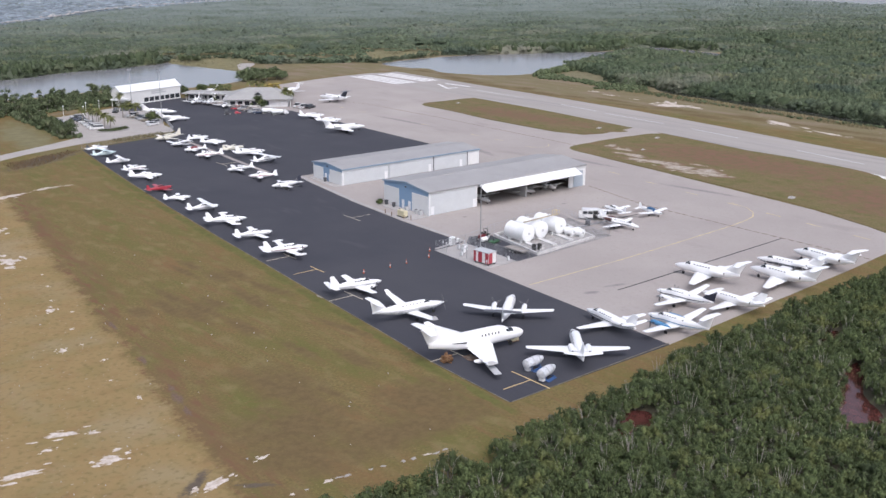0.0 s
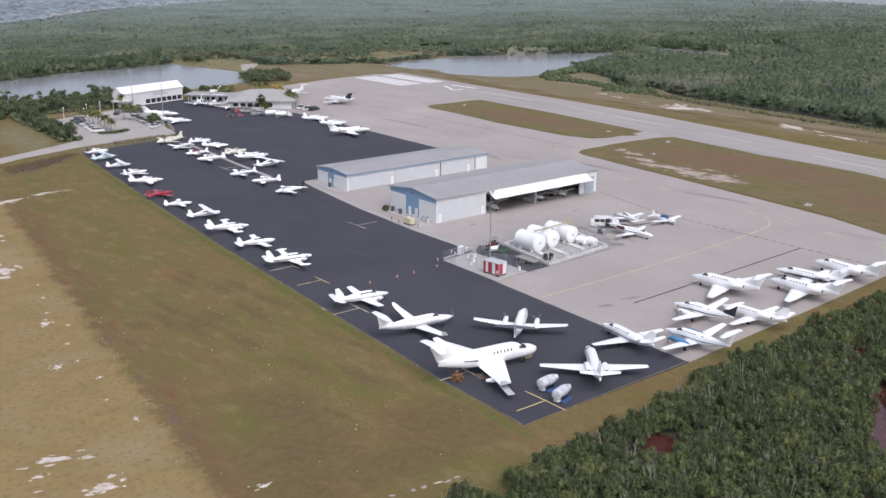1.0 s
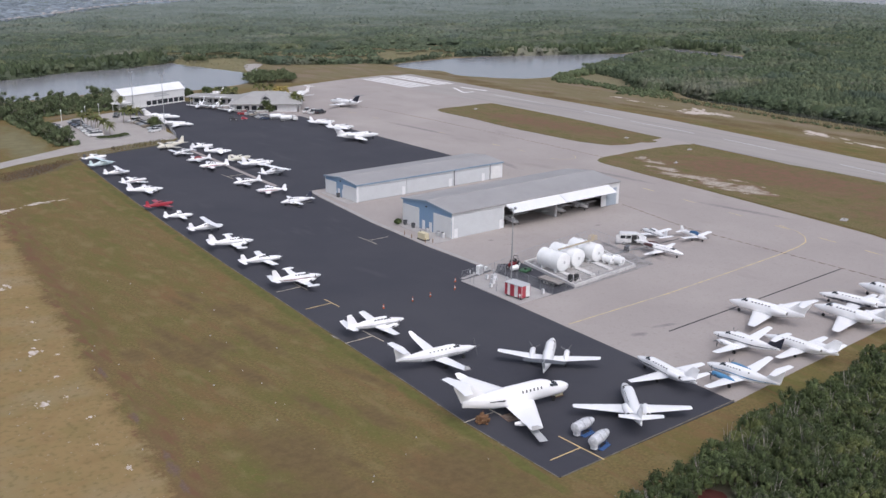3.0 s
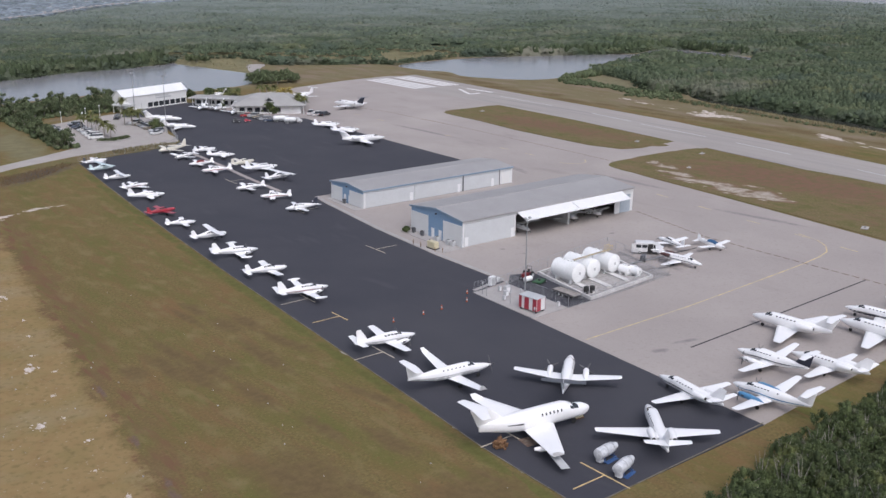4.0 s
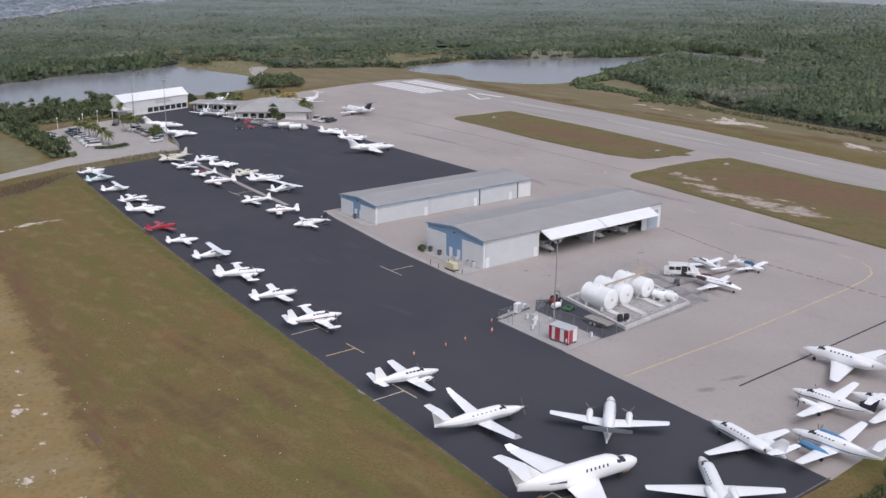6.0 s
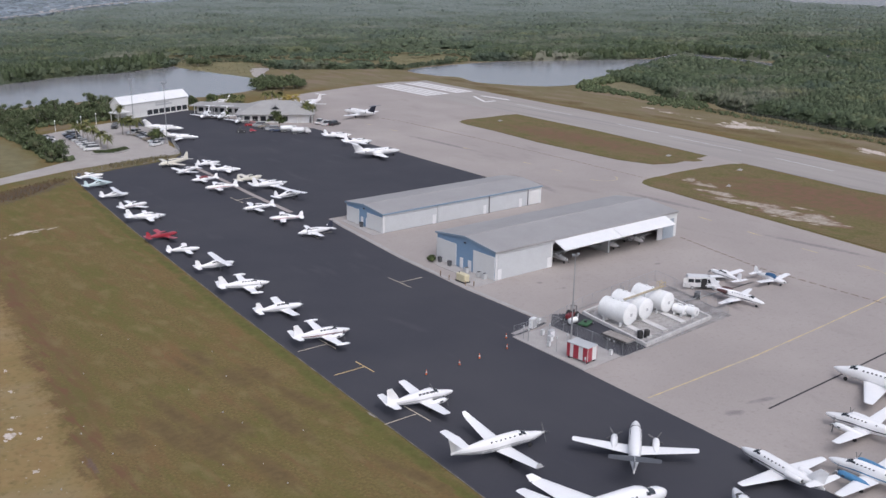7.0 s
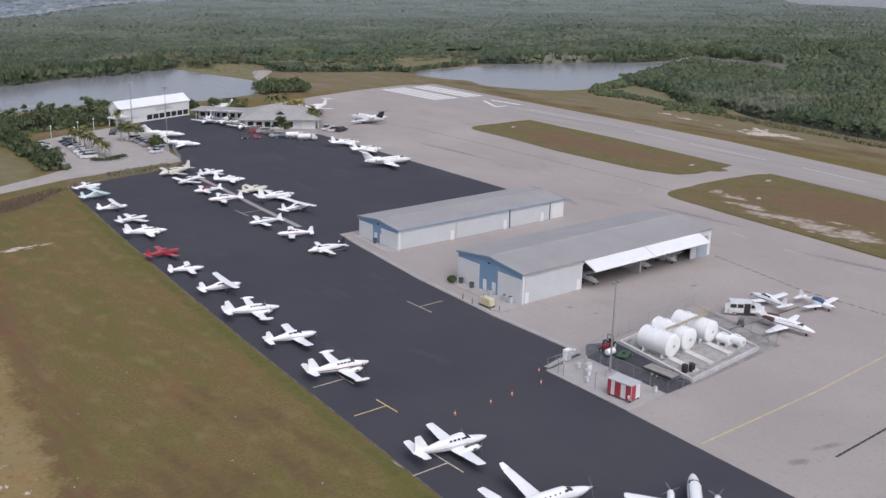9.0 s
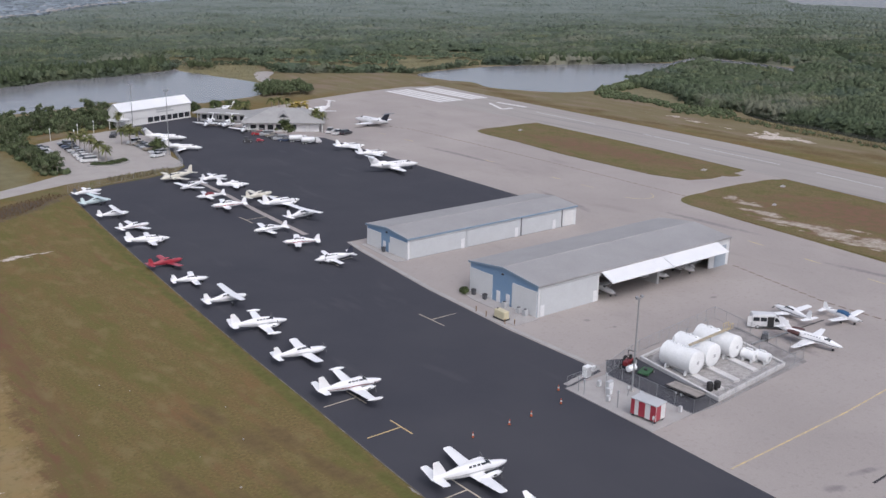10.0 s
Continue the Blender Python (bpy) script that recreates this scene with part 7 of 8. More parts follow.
    if props and engines:
        for px_, y, zz, r, n in K["prop"]:
            x = (wx + px_ * k) if K.get("nacelle") else 0.5 * L + px_ * k
            p = part("propeller", Geo().turned((x - .02 * k, y * k, zz * k), (x + .42 * k, y * k, zz * k), [(0, .17 * k), (.4, .14 * k), (.8, .07 * k), (1, .01)], 10), base, ap, smooth=50)
            off = (hash_free(nose_x, nose_y) + y) * 40
            for i in range(n):
                b = radians(off + 360 * i / n)
                cy, cz = math.cos(b), math.sin(b)
                ring = []
                for t, wd in ((0.12, .06), (0.5, .09), (0.85, .08), (1.0, .03)):
                    yy, z2 = y * k + cy * r * k * t, zz * k + cz * r * k * t
                    ring.append([(x + .12 * k, yy - cz * wd * k, z2 + cy * wd * k), (x + .18 * k, yy - cz * wd * k, z2 + cy * wd * k), (x + .14 * k, yy + cz * wd * k, z2 - cy * wd * k), (x + .08 * k, yy + cz * wd * k, z2 - cy * wd * k)])
                part("blade", Geo().loft(ring), blade_grey, p)
    if K.get("nose_engine"):
        for s in (-1, 1):
            part("air_intake", Geo().box(0.5 * L - 0.02, s * 0.2 * k, 1.0 * k, 0.06, 0.2 * k, 0.16 * k, chamfer=0.02), dark_metal, ap)
    if K.get("jets"):
        js, jy, jz, jl, jr = K["jets"]
        for s in (-1, 1):
            x = (0.5 - js) * L + 0.6 * k
            nac = part("engine", Geo().turned((x, s * jy * k, jz * k), (x - jl * k, s * jy * k * 0.97, jz * k + .05), [(0, .80 * jr * k), (.03, .93 * jr * k), (.18, jr * k), (.6, .98 * jr * k), (.88, .74 * jr * k), (1, .62 * jr * k)], 16), nacelle_mat or base, ap, smooth=45)
            part("intake", Geo().cyl((x + .012, s * jy * k, jz * k), (x - .1, s * jy * k, jz * k), .72 * jr * k, n=14), dark_metal, nac)
            part("exhaust", Geo().cyl((x - jl * k + .05, s * jy * k * .97, jz * k + .05), (x - jl * k - .03, s * jy * k * .97, jz * k + .05), .5 * jr * k, n=14), dark_metal, nac)
            part("pylon", Geo().box(x - .55 * jl * k, s * .85 * k, (jz - .12) * k, 1.3 * k, .7 * k, .22 * k, chamfer=.05), base, nac)
    # landing gear
    (ns, ny), (ms, my) = K["gear"]
    wr = K["wheel"] * k
    for s, y in ((ns, 0), (ms, my * k), (ms, -my * k)):
        x = (0.5 - s) * L
        top = (wz + 0.05) if y and not K.get("strut") else at(s)[1] + 0.12
        y0 = 0.45 * k * (1 if y > 0 else -1) if (y and K.get("strut")) else y
        leg = part("gear_leg", Geo().cyl((x, y0, top), (x, y, wr), .06 * k, n=6), steel, ap)
        part("tyre", Geo().turned((x, y - .09 * k, wr), (x, y + .09 * k, wr), [(0, .6 * wr), (.2, .95 * wr), (.5, wr), (.8, .95 * wr), (1, .6 * wr)], 12), rubber, leg)
    return ap


def hash_free(x, y):
    return (x * 12.9898 + y * 78.233) % 9.0


# west row, from the south
big = airplane("big_jet", 105.8, 109.4, -8.7, 17.4, "large white swept-wing business jet with both engines removed")
for s_ in (-1, 1):
    part("engine_mount", Geo().loft([[(-2.4, s_ * 0.98, 2.55), (-4.9, s_ * 0.82, 2.66), (-4.9, s_ * 0.82, 2.58), (-2.4, s_ * 0.98, 2.22)], [(-2.6, s_ * 1.10, 2.48), (-4.6, s_ * 0.94, 2.62), (-4.6, s_ * 0.94, 2.56), (-2.6, s_ * 1.10, 2.30)]]), dark_metal, big, "open dark engine mount on the flank")
part("lowered_flap", Geo().box(-2.7, -8.8, 0.95, 1.1, 4.2, 0.09, -13, 0.02), silver_paint, big, "lowered weathered grey flap")
part("actuator_fairing", Geo().turned((-2.0, -6.0, 1.15), (-3.8, -5.2, 1.1), [(0, .1), (.15, .34), (.6, .36), (1, .2)], 12), white_paint, big, smooth=40)
airplane("single_turboprop", 105.2, 129.0, -7, 13.9, "white single-engine turboprop with grey belly and winglets", stripe=silver_paint, belly=silver_paint)
airplane("twin", 104.5, 146.3, -7, 10.7, "white piston twin airplane with a slim pointed nose", stripe=silver_paint)
airplane("twin", 106.4, 175.2, -7, 10.0, "white piston twin with tip tanks and a red fin edge", stripe=maroon_paint, tip_tanks=True)
airplane("low_single", 106.1, 190.1, -8, 8.4, "white low-wing single with grey trim and tip tanks", stripe=silver_paint, tip_tanks=False)
airplane("twin", 107.9, 204.3, -12, 9.6, "white piston twin airplane with tip tanks and stripes", stripe=silver_paint, tip_tanks=True)
airplane("high_single", 108.3, 219.4, -4, 7.9, "white high-wing single-engine airplane with struts", stripe=silver_paint)
airplane("low_single", 107.4, 232.8, -14, 6.6, "small plain white low-wing single airplane")
airplane("low_single", 108.5, 246.1, 5, 7.2, "bright red low-wing single-engine airplane", base=red_paint)
airplane("twin", 113.0, 261.5, -12, 9.0, "larger white twin airplane with a tall fin")
airplane("low_single", 113.9, 274.8, 10, 7.4, "white low-wing single with a thin maroon stripe", stripe=maroon_paint)
airplane("high_single", 114.2, 287.0, -3, 7.0, "white high-wing single-engine airplane with struts")
airplane("high_single", 115.2, 301.6, 12, 7.4, "pale mint-green high-wing single airplane", base=mint_paint, wing_mat=mint_paint)
airplane("low_single", 117.2, 311.7, 6, 7.2, "white low-wing single with a dark fin tip", fin_mat=grey_paint)
# two rows back to back in the middle
airplane("twin", 134.2, 314.0, -169, 10.2, "cream twin airplane with a tall fin", base=cream_paint, group="middle rows of airplanes")
airplane("low_single", 134.4, 302.0, -160, 8.0, "white low-wing single-engine airplane", stripe=navy_paint, group="middle rows of airplanes")
airplane("low_single", 150.4, 309.0, 4, 7.4, "plain white low-wing single airplane", group="middle rows of airplanes")
airplane("twin", 151.0, 297.2, -20, 8.2, "white light twin airplane", group="middle rows of airplanes")
airplane("low_single", 133.9, 291.6, 170, 7.0, "white single with a maroon cabin cover", cover=maroon_paint, group="middle rows of airplanes")
airplane("low_single", 132.6, 280.8, 163, 8.2, "white low-wing single with a red belly stripe", stripe=red_paint, group="middle rows of airplanes")
airplane("low_single", 150.6, 284.9, 12, 8.4, "cream low-wing single-engine airplane", base=cream_paint, group="middle rows of airplanes")
airplane("twin", 152.6, 274.5, 1, 10.4, "white twin airplane with a large fin", stripe=silver_paint, group="middle rows of airplanes")
airplane("high_single", 149.4, 262.6, 11, 8.6, "white high-wing single-engine airplane", stripe=navy_paint, group="middle rows of airplanes")
airplane("low_single", 130.3, 256.0, 172, 7.6, "white low-wing single with a dark stripe", stripe=navy_paint, group="middle rows of airplanes")
airplane("low_single", 131.0, 244.8, 152, 7.6, "white low-wing single with red wing stripes", stripe=red_paint, group="middle rows of airplanes")
airplane("twin", 129.4, 230.2, 171, 8.4, "white twin airplane with a black fin and tail", fin_mat=navy_paint, group="middle rows of airplanes")
# south end
airplane("slim_twin", 116.9, 123.6, 40, 14.8, "white twin turboprop with a dark grey T-tail", tail_mat=grey_paint, fin_mat=silver_paint)
airplane("jet", 113.2, 105.6, 50, 14.8, "white straight-wing business jet on asphalt", group="south row of airplanes")
airplane("jet", 122.7, 111.3, 80, 13.0, "white straight-wing business jet with a dark stripe", stripe=grey_paint, group="south row of airplanes")
airplane("king", 128.7, 102.9, 93, 12.0, "white twin turboprop with bright blue nacelles", nacelle_mat=blue_paint, stripe=blue_paint, group="south row of airplanes")
airplane("king", 140.0, 110.2, 94, 11.7, "white twin turboprop with a black-striped fin", stripe=navy_paint, fin_mat=navy_paint, group="south row of airplanes")
airplane("wide_jet", 155.0, 118.0, 95, 14.0, "large plain white T-tailed business jet", group="south row of airplanes")
airplane("jet", 146.0, 104.7, 91, 12.8, "white straight-wing business jet", group="south row of airplanes")
airplane("wide_jet", 164.7, 107.5, 90, 14.0, "white slender T-tailed business jet", group="south row of airplanes")
airplane("t_jet", 172.1, 111.0, 97, 13.4, "white business jet with a dark belly", belly=navy_paint, group="south row of airplanes")
airplane("wide_jet", 181.9, 108.9, 84, 14.2, "white T-tailed business jet", group="south row of airplanes")
# beside the fuel farm
dark_red_metal = material("dark_engine_metal", (0.075, 0.03, 0.03), 0.6, second=(0.12, 0.06, 0.055), scale=2.0)
teal_cover = material("dark_blue_canvas", (0.035, 0.11, 0.23), 0.7)
airplane("jet", 172.4, 141.8, -82, 10.8, "small white jet with dark engine flanks", stripe=navy_paint, nacelle_mat=dark_red_metal, group="airplanes beside the fuel farm")
airplane("low_single", 181.0, 159.7, 79, 8.2, "white low-wing single with a black-tipped fin", fin_mat=white_paint, tail_mat=white_paint, stripe=navy_paint, group="airplanes beside the fuel farm")
airplane("low_single", 186.3, 146.8, -93, 7.4, "white low-wing single with a blue canopy cover", cover=teal_cover, group="airplanes beside the fuel farm")
# north apron
airplane("t_jet", 165.5, 365.2, -35, 13.0, "white business jet nose-out before the terminal", group="north apron airplanes")
airplane("t_jet", 162.7, 348.0, -35, 11.5, "white business jet beside the parking lot", group="north apron airplanes")
airplane("t_jet", 180.4, 383.3, -132, 12.0, "white business jet facing the apron", group="north apron airplanes")
airplane("king", 184.6, 377.8, -134, 11.5, "white twin turboprop facing the apron", group="north apron airplanes")
airplane("t_jet", 185.5, 366.3, -132, 12.4, "white business jet facing the apron", group="north apron airplanes")
airplane("twin", 198.8, 413.0, -170, 10.0, "white twin parked behind the terminal", group="north apron airplanes")
airplane("king", 224.9, 388.4, -163, 12.4, "white turboprop parked beyond the terminal", group="north apron airplanes")
airplane("t_jet", 231.2, 366.4, 97, 17.0, "white business jet with a black fin", fin_mat=navy_paint, tail_mat=navy_paint, group="north apron airplanes", z=0.05)
airplane("twin", 206.0, 324.2, -11, 9.8, "white piston twin airplane on the apron edge", group="north apron airplanes")
airplane("twin", 205.3, 311.0, -11, 9.8, "white piston twin airplane on the apron edge", group="north apron airplanes")
airplane("t_jet", 202.2, 291.8, -6, 15.5, "large white business jet on the apron edge", group="north apron airplanes")
# inside the open hangar
airplane("high_single", 163.0, 181.6, -95, 7.6, "white high-wing single inside the open hangar", group="hangared airplanes", z=0.07)
airplane("low_single", 179.0, 182.4, -80, 8.0, "white low-wing single inside the open hangar", group="hangared airplanes", z=0.07)
airplane("twin", 185.8, 181.2, -100, 9.4, "white twin at the open hangar door", group="hangared airplanes", z=0.07)
# ---- vehicles ----
paints = {c: material(n, c, 0.3, coat=0.4) for n, c in (("silver_car_paint", (0.42, 0.43, 0.45)), ("black_car_paint", (0.025, 0.025, 0.03)), ("dark_blue_car_paint", (0.04, 0.06, 0.11)), ("grey_car_paint", (0.17, 0.18, 0.19)), ("bronze_car_paint", (0.3, 0.26, 0.2)), ("crimson_car_paint", (0.42, 0.04, 0.05)), ("white_car_paint", (0.76, 0.76, 0.76)))}
paint_names = {(0.42, 0.43, 0.45): "silver", (0.025, 0.025, 0.03): "black", (0.04, 0.06, 0.11): "dark blue", (0.17, 0.18, 0.19): "grey", (0.3, 0.26, 0.2): "bronze", (0.42, 0.04, 0.05): "red", (0.76, 0.76, 0.76): "white"}


def wheel(x, y, r, parent, width=0.22):
    t = part("wheel", Geo().turned((x, y - width / 2, r), (x, y + width / 2, r), [(0, .7 * r), (.15, .96 * r), (.5, r), (.85, .96 * r), (1, .7 * r)], 14), rubber, parent)
    part("rim", Geo().cyl((x, y - width / 2 - .01, r), (x, y + width / 2 + .01, r), .58 * r, n=12), silver_paint, t)


def car(x, y, turn, color, shape="sedan", z=0.05, group="parked cars"):
    """A car by its side outline: lower body, glasshouse, roof, wheels, lamps."""
    c = thing("car", x, y, z, turn, f"{paint_names[color]} {shape} parked on the paving", "car", group)
    m = paints[color]
    L, W, H = {"sedan": (4.6, 1.8, 1.45), "hatchback": (4.2, 1.78, 1.5), "suv": (4.8, 1.9, 1.75), "minivan": (5.0, 1.95, 1.78), "pickup": (5.6, 1.95, 1.8)}[shape]
    h = L / 2
    belt = 0.95 if H < 1.6 else 1.08
    lower = [(-h, .45), (-h + .1, .28), (h - .1, .28), (h, .5), (h - .05, belt - .2), (h - 1.1 * (shape != "minivan") - .2, belt), (-h + .15, belt), (-h, belt - .15)]
    rings = []
    for yy, k in ((-W / 2, .9), (-W / 2 + .12, 1.0), (W / 2 - .12, 1.0), (W / 2, .9)):
        rings.append([(px_, yy, .28 + (pz - .28) * (1 if k == 1 else .97)) for px_, pz in lower])
    part("body", Geo().loft(rings), m, c, smooth=30)
    front = {"sedan": (h - 1.35, h - 2.0), "hatchback": (h - 1.1, h - 1.75), "suv": (h - 1.3, h - 1.8), "minivan": (h - .7, h - 1.6), "pickup": (h - 1.5, h - 2.1)}[shape]
    rear = {"sedan": (-h + .55, -h + 1.25), "hatchback": (-h + .15, -h + .6), "suv": (-h + .12, -h + .4), "minivan": (-h + .12, -h + .35), "pickup": (-h + 2.0, -h + 2.3)}[shape]
    g = Geo().loft([[(rear[0], -W / 2 + .1, belt), (front[0], -W / 2 + .1, belt), (front[0], W / 2 - .1, belt), (rear[0], W / 2 - .1, belt)], [(rear[1], -W / 2 + .28, H - .06), (front[1], -W / 2 + .28, H - .06), (front[1], W / 2 - .28, H - .06), (rear[1], W / 2 - .28, H - .06)]])
    part("glasshouse", g, glass_dark, c, "dark tinted windows")
    part("roof", Geo().box((rear[1] + front[1]) / 2, 0, H - .07, front[1] - rear[1] + .1, W - .5, .08, chamfer=.03), m, c)
    if shape == "pickup":
        part("load_bed", Geo().box(-h + 1.0, 0, belt, 1.7, W - .3, .03), rubber, c)
    for wx_ in (h - .85, -h + .85):
        for wy in (-W / 2 + .1, W / 2 - .1):
            wheel(wx_, wy, .33, c)
    for s in (-1, 1):
        part("headlight", Geo().box(h - .06, s * (W / 2 - .3), .6, .1, .36, .14, chamfer=.03), silver_paint, c)
        part("tail_light", Geo().box(-h + .03, s * (W / 2 - .25), .65, .08, .25, .2, chamfer=.03), red_paint, c)
    return c


SILVER, BLACK, BLUE, GREY, BRONZE, RED, WHITE = paints
lot = [(132.1, 380.6, SILVER, "sedan"), (131.6, 377.4, BLACK, "suv"), (131.2, 374.2, BLUE, "sedan"), (130.9, 371.0, BLACK, "sedan"), (130.6, 367.0, WHITE, "sedan"), (130.2, 363.4, SILVER, "hatchback"), (129.6, 359.6, WHITE, "sedan"), (129.0, 354.6, WHITE, "minivan"), (128.6, 350.8, WHITE, "minivan")]
for x, y, col, shape in lot:
    car(x, y, 168, col, shape)
for x, y, col, shape in ((123.6, 377, GREY, "sedan"), (122.6, 372.6, WHITE, "sedan"), (122.0, 368.6, SILVER, "suv")):
    car(x, y, 12, col, shape)
for x, y, col, shape in ((150.2, 370.4, WHITE, "suv"), (150.6, 367.2, BRONZE, "sedan"), (150.6, 364.2, GREY, "sedan"), (150.4, 361.0, SILVER, "sedan"), (150.2, 358.0, BRONZE, "suv"), (149.6, 352.6, WHITE, "sedan"), (149.2, 349.4, SILVER, "suv"), (147.8, 347.2, WHITE, "sedan")):
    car(x, y, 200, col, shape)
car(149.3, 385.0, 240, BLACK, "suv")
for i, (x, y, col, shape) in enumerate(((189.8, 363.0, RED, "hatchback"), (191.6, 360.4, SILVER, "suv"), (192.0, 357.4, BRONZE, "sedan"), (191.6, 354.2, BLACK, "sedan"), (191.4, 351.2, SILVER, "suv"), (191.6, 348.4, BLUE, "sedan"))):
    car(x, y, 150, col, shape, group="cars beside the terminal")
car(214.9, 348.2, 20, BLACK, "suv", group="cars beside the terminal")
car(212.4, 354.0, 40, WHITE, "pickup", group="cars beside the terminal")
car(212.8, 349.8, 30, WHITE, "pickup", group="cars beside the terminal")

van = thing("van", 173.0, 155.9, 0.05, -44, "white high-roofed passenger van with its side door open", "van")
rings = []
side = [(-2.95, .35), (2.85, .35), (2.95, .8), (2.75, 1.15), (1.95, 1.35), (1.25, 2.3), (.9, 2.52), (-2.8, 2.56), (-2.95, 2.3)]
for yy in (-1.0, -.92, .92, 1.0):
    k = .97 if abs(yy) == 1.0 else 1
    rings.append([(a * k, yy, .35 + (b - .35) * k) for a, b in side])
part("body", Geo().loft(rings), paints[WHITE], van, smooth=30)
part("windscreen", Geo().loft([[(1.9, -.82, 1.44), (1.9, .82, 1.44), (2.02, .82, 1.4), (2.02, -.82, 1.4)], [(1.26, -.76, 2.24), (1.26, .76, 2.24), (1.38, .76, 2.24), (1.38, -.76, 2.24)]]), glass_dark, van)
for s in (-1, 1):
    part("cab_window", Geo().loft([[(1.72, s * .985, 1.42), (.85, s * .985, 1.42), (.85, s * 1.015, 1.42), (1.72, s * 1.015, 1.42)], [(1.2, s * .985, 2.1), (.85, s * .985, 2.1), (.85, s * 1.015, 2.1), (1.2, s * 1.015, 2.1)]]), glass_dark, van)
    for xa in (-1.0, -2.2):
        part("side_window", Geo().box(xa, s * 1.0, 1.42, 1.05, .03, .68, chamfer=.01), glass_dark, van)
    part("wing_mirror", Geo().box(1.75, s * 1.16, 1.4, .12, .22, .32, chamfer=.03), rubber, van)
    part("sill_trim", Geo().box(0, s * 1.0, .38, 4.6, .04, .16), rubber, van)
part("bonnet_trim", Geo().box(2.93, 0, .5, .08, 1.5, .34, chamfer=.03), rubber, van, "black bumper and grille")
# black plate stands in for the shade inside the open side door
part("open_doorway", Geo().box(.18, -1.0, .5, 1.1, .04, 1.75), rubber, van, "black plate for the shaded inside of the open side doorway")
part("rear_door", Geo().box(-3.3, -.95, .45, .8, .06, 1.8, 20, .02), paints[WHITE], van, "rear door standing open")
for wx_ in (1.95, -1.9):
    for wy in (-.92, .92):
        wheel(wx_, wy, .36, van)
# long drawbar lying between the fuel yard and the parked jets
bar = thing("tow_bar", 163.8, 152.7, 0.05, -3, "long weathered steel tow bar lying on the apron", "tow bar")
part("tube", Geo().cyl((0, 0, .22), (9.8, 0, .22), .13, n=8), steel, bar)
part("tube", Geo().cyl((9.6, 0.05, .22), (20.0, 0.3, .22), .06, n=8), dark_metal, bar, "thin dark end tube")
for xx in (0.6, 9.4):
    part("castor", Geo().turned((xx, -.12, .14), (xx, .12, .14), [(0, .1), (.3, .14), (.7, .14), (1, .1)], 8), rubber, bar)


def fuel_truck(x, y, turn, label):
    t = thing("fuel_truck", x, y, 0.08, turn, label, "truck", "fuel trucks")
    t.scale = (0.86, 0.86, 0.82)
    part("chassis", Geo().box(0, 0, .55, 7.6, 1.0, .25), dark_metal, t)
    part("tank", Geo().turned((-3.7, 0, 1.75), (1.3, 0, 1.75), [(0, .7), (.03, .95), (.08, 1.0), (.92, 1.0), (.97, .95), (1, .7)], 20), tank_white, t, smooth=40)
    cab = part("cab", Geo().loft([[(1.6, -1.05, .6), (3.7, -1.05, .6), (3.7, 1.05, .6), (1.6, 1.05, .6)], [(1.6, -1.05, 1.5), (3.75, -1.05, 1.4), (3.75, 1.05, 1.4), (1.6, 1.05, 1.5)], [(1.65, -.95, 2.45), (2.7, -.95, 2.45), (2.7, .95, 2.45), (1.65, .95, 2.45)]]), paints[WHITE], t)
    part("windscreen", Geo().loft([[(3.6, -.85, 1.55), (3.6, .85, 1.55), (3.64, .85, 1.52), (3.64, -.85, 1.52)], [(2.82, -.8, 2.36), (2.82, .8, 2.36), (2.86, .8, 2.36), (2.86, -.8, 2.36)]]), glass_dark, cab)
    part("hose_cabinet", Geo().box(-.6, -1.05, .6, 1.6, .35, .8, chamfer=.04), steel, t)
    part("walkway", Geo().box(-1.2, 0, 2.74, 4.4, .5, .06), steel, t)
    for wx_ in (2.7, -2.2, -3.2):
        for wy in (-.95, .95):
            wheel(wx_, wy, .48, t, .3)


fuel_truck(196.4, 340.2, -22, "white fuel tanker truck on the apron edge")
fuel_truck(195.0, 345.4, -22, "white fuel tanker truck beside the terminal")

tug = thing("tow_tractor", 180.8, 353.2, 0.08, -30, "small dark tow tractor on the apron", "tow tractor")
part("body", Geo().box(0, 0, .35, 2.9, 1.5, .6, chamfer=.12), dark_metal, tug)
part("cab", Geo().box(-.4, 0, .95, 1.1, 1.3, .85, chamfer=.1), grey_paint, tug)
part("canopy", Geo().box(-.4, 0, 1.8, 1.4, 1.45, .08, chamfer=.03), dark_metal, tug)
for wx_ in (.95, -.95):
    for wy in (-.7, .7):
        wheel(wx_, wy, .38, tug, .25)
cart = thing("baggage_cart", 184.4, 351.8, 0.08, -20, "low red baggage cart on the apron", "cart")
part("deck", Geo().box(0, 0, .4, 2.4, 1.3, .25, chamfer=.06), red_paint, cart)
part("housing", Geo().box(-.4, 0, .65, 1.2, 1.1, .5, chamfer=.1), red_paint, cart)
part("drawbar", Geo().cyl((1.2, 0, .45), (2.1, 0, .25), .05, n=6), dark_metal, cart)
for wx_ in (.8, -.8):
    for wy in (-.55, .55):
        wheel(wx_, wy, .26, cart, .16)

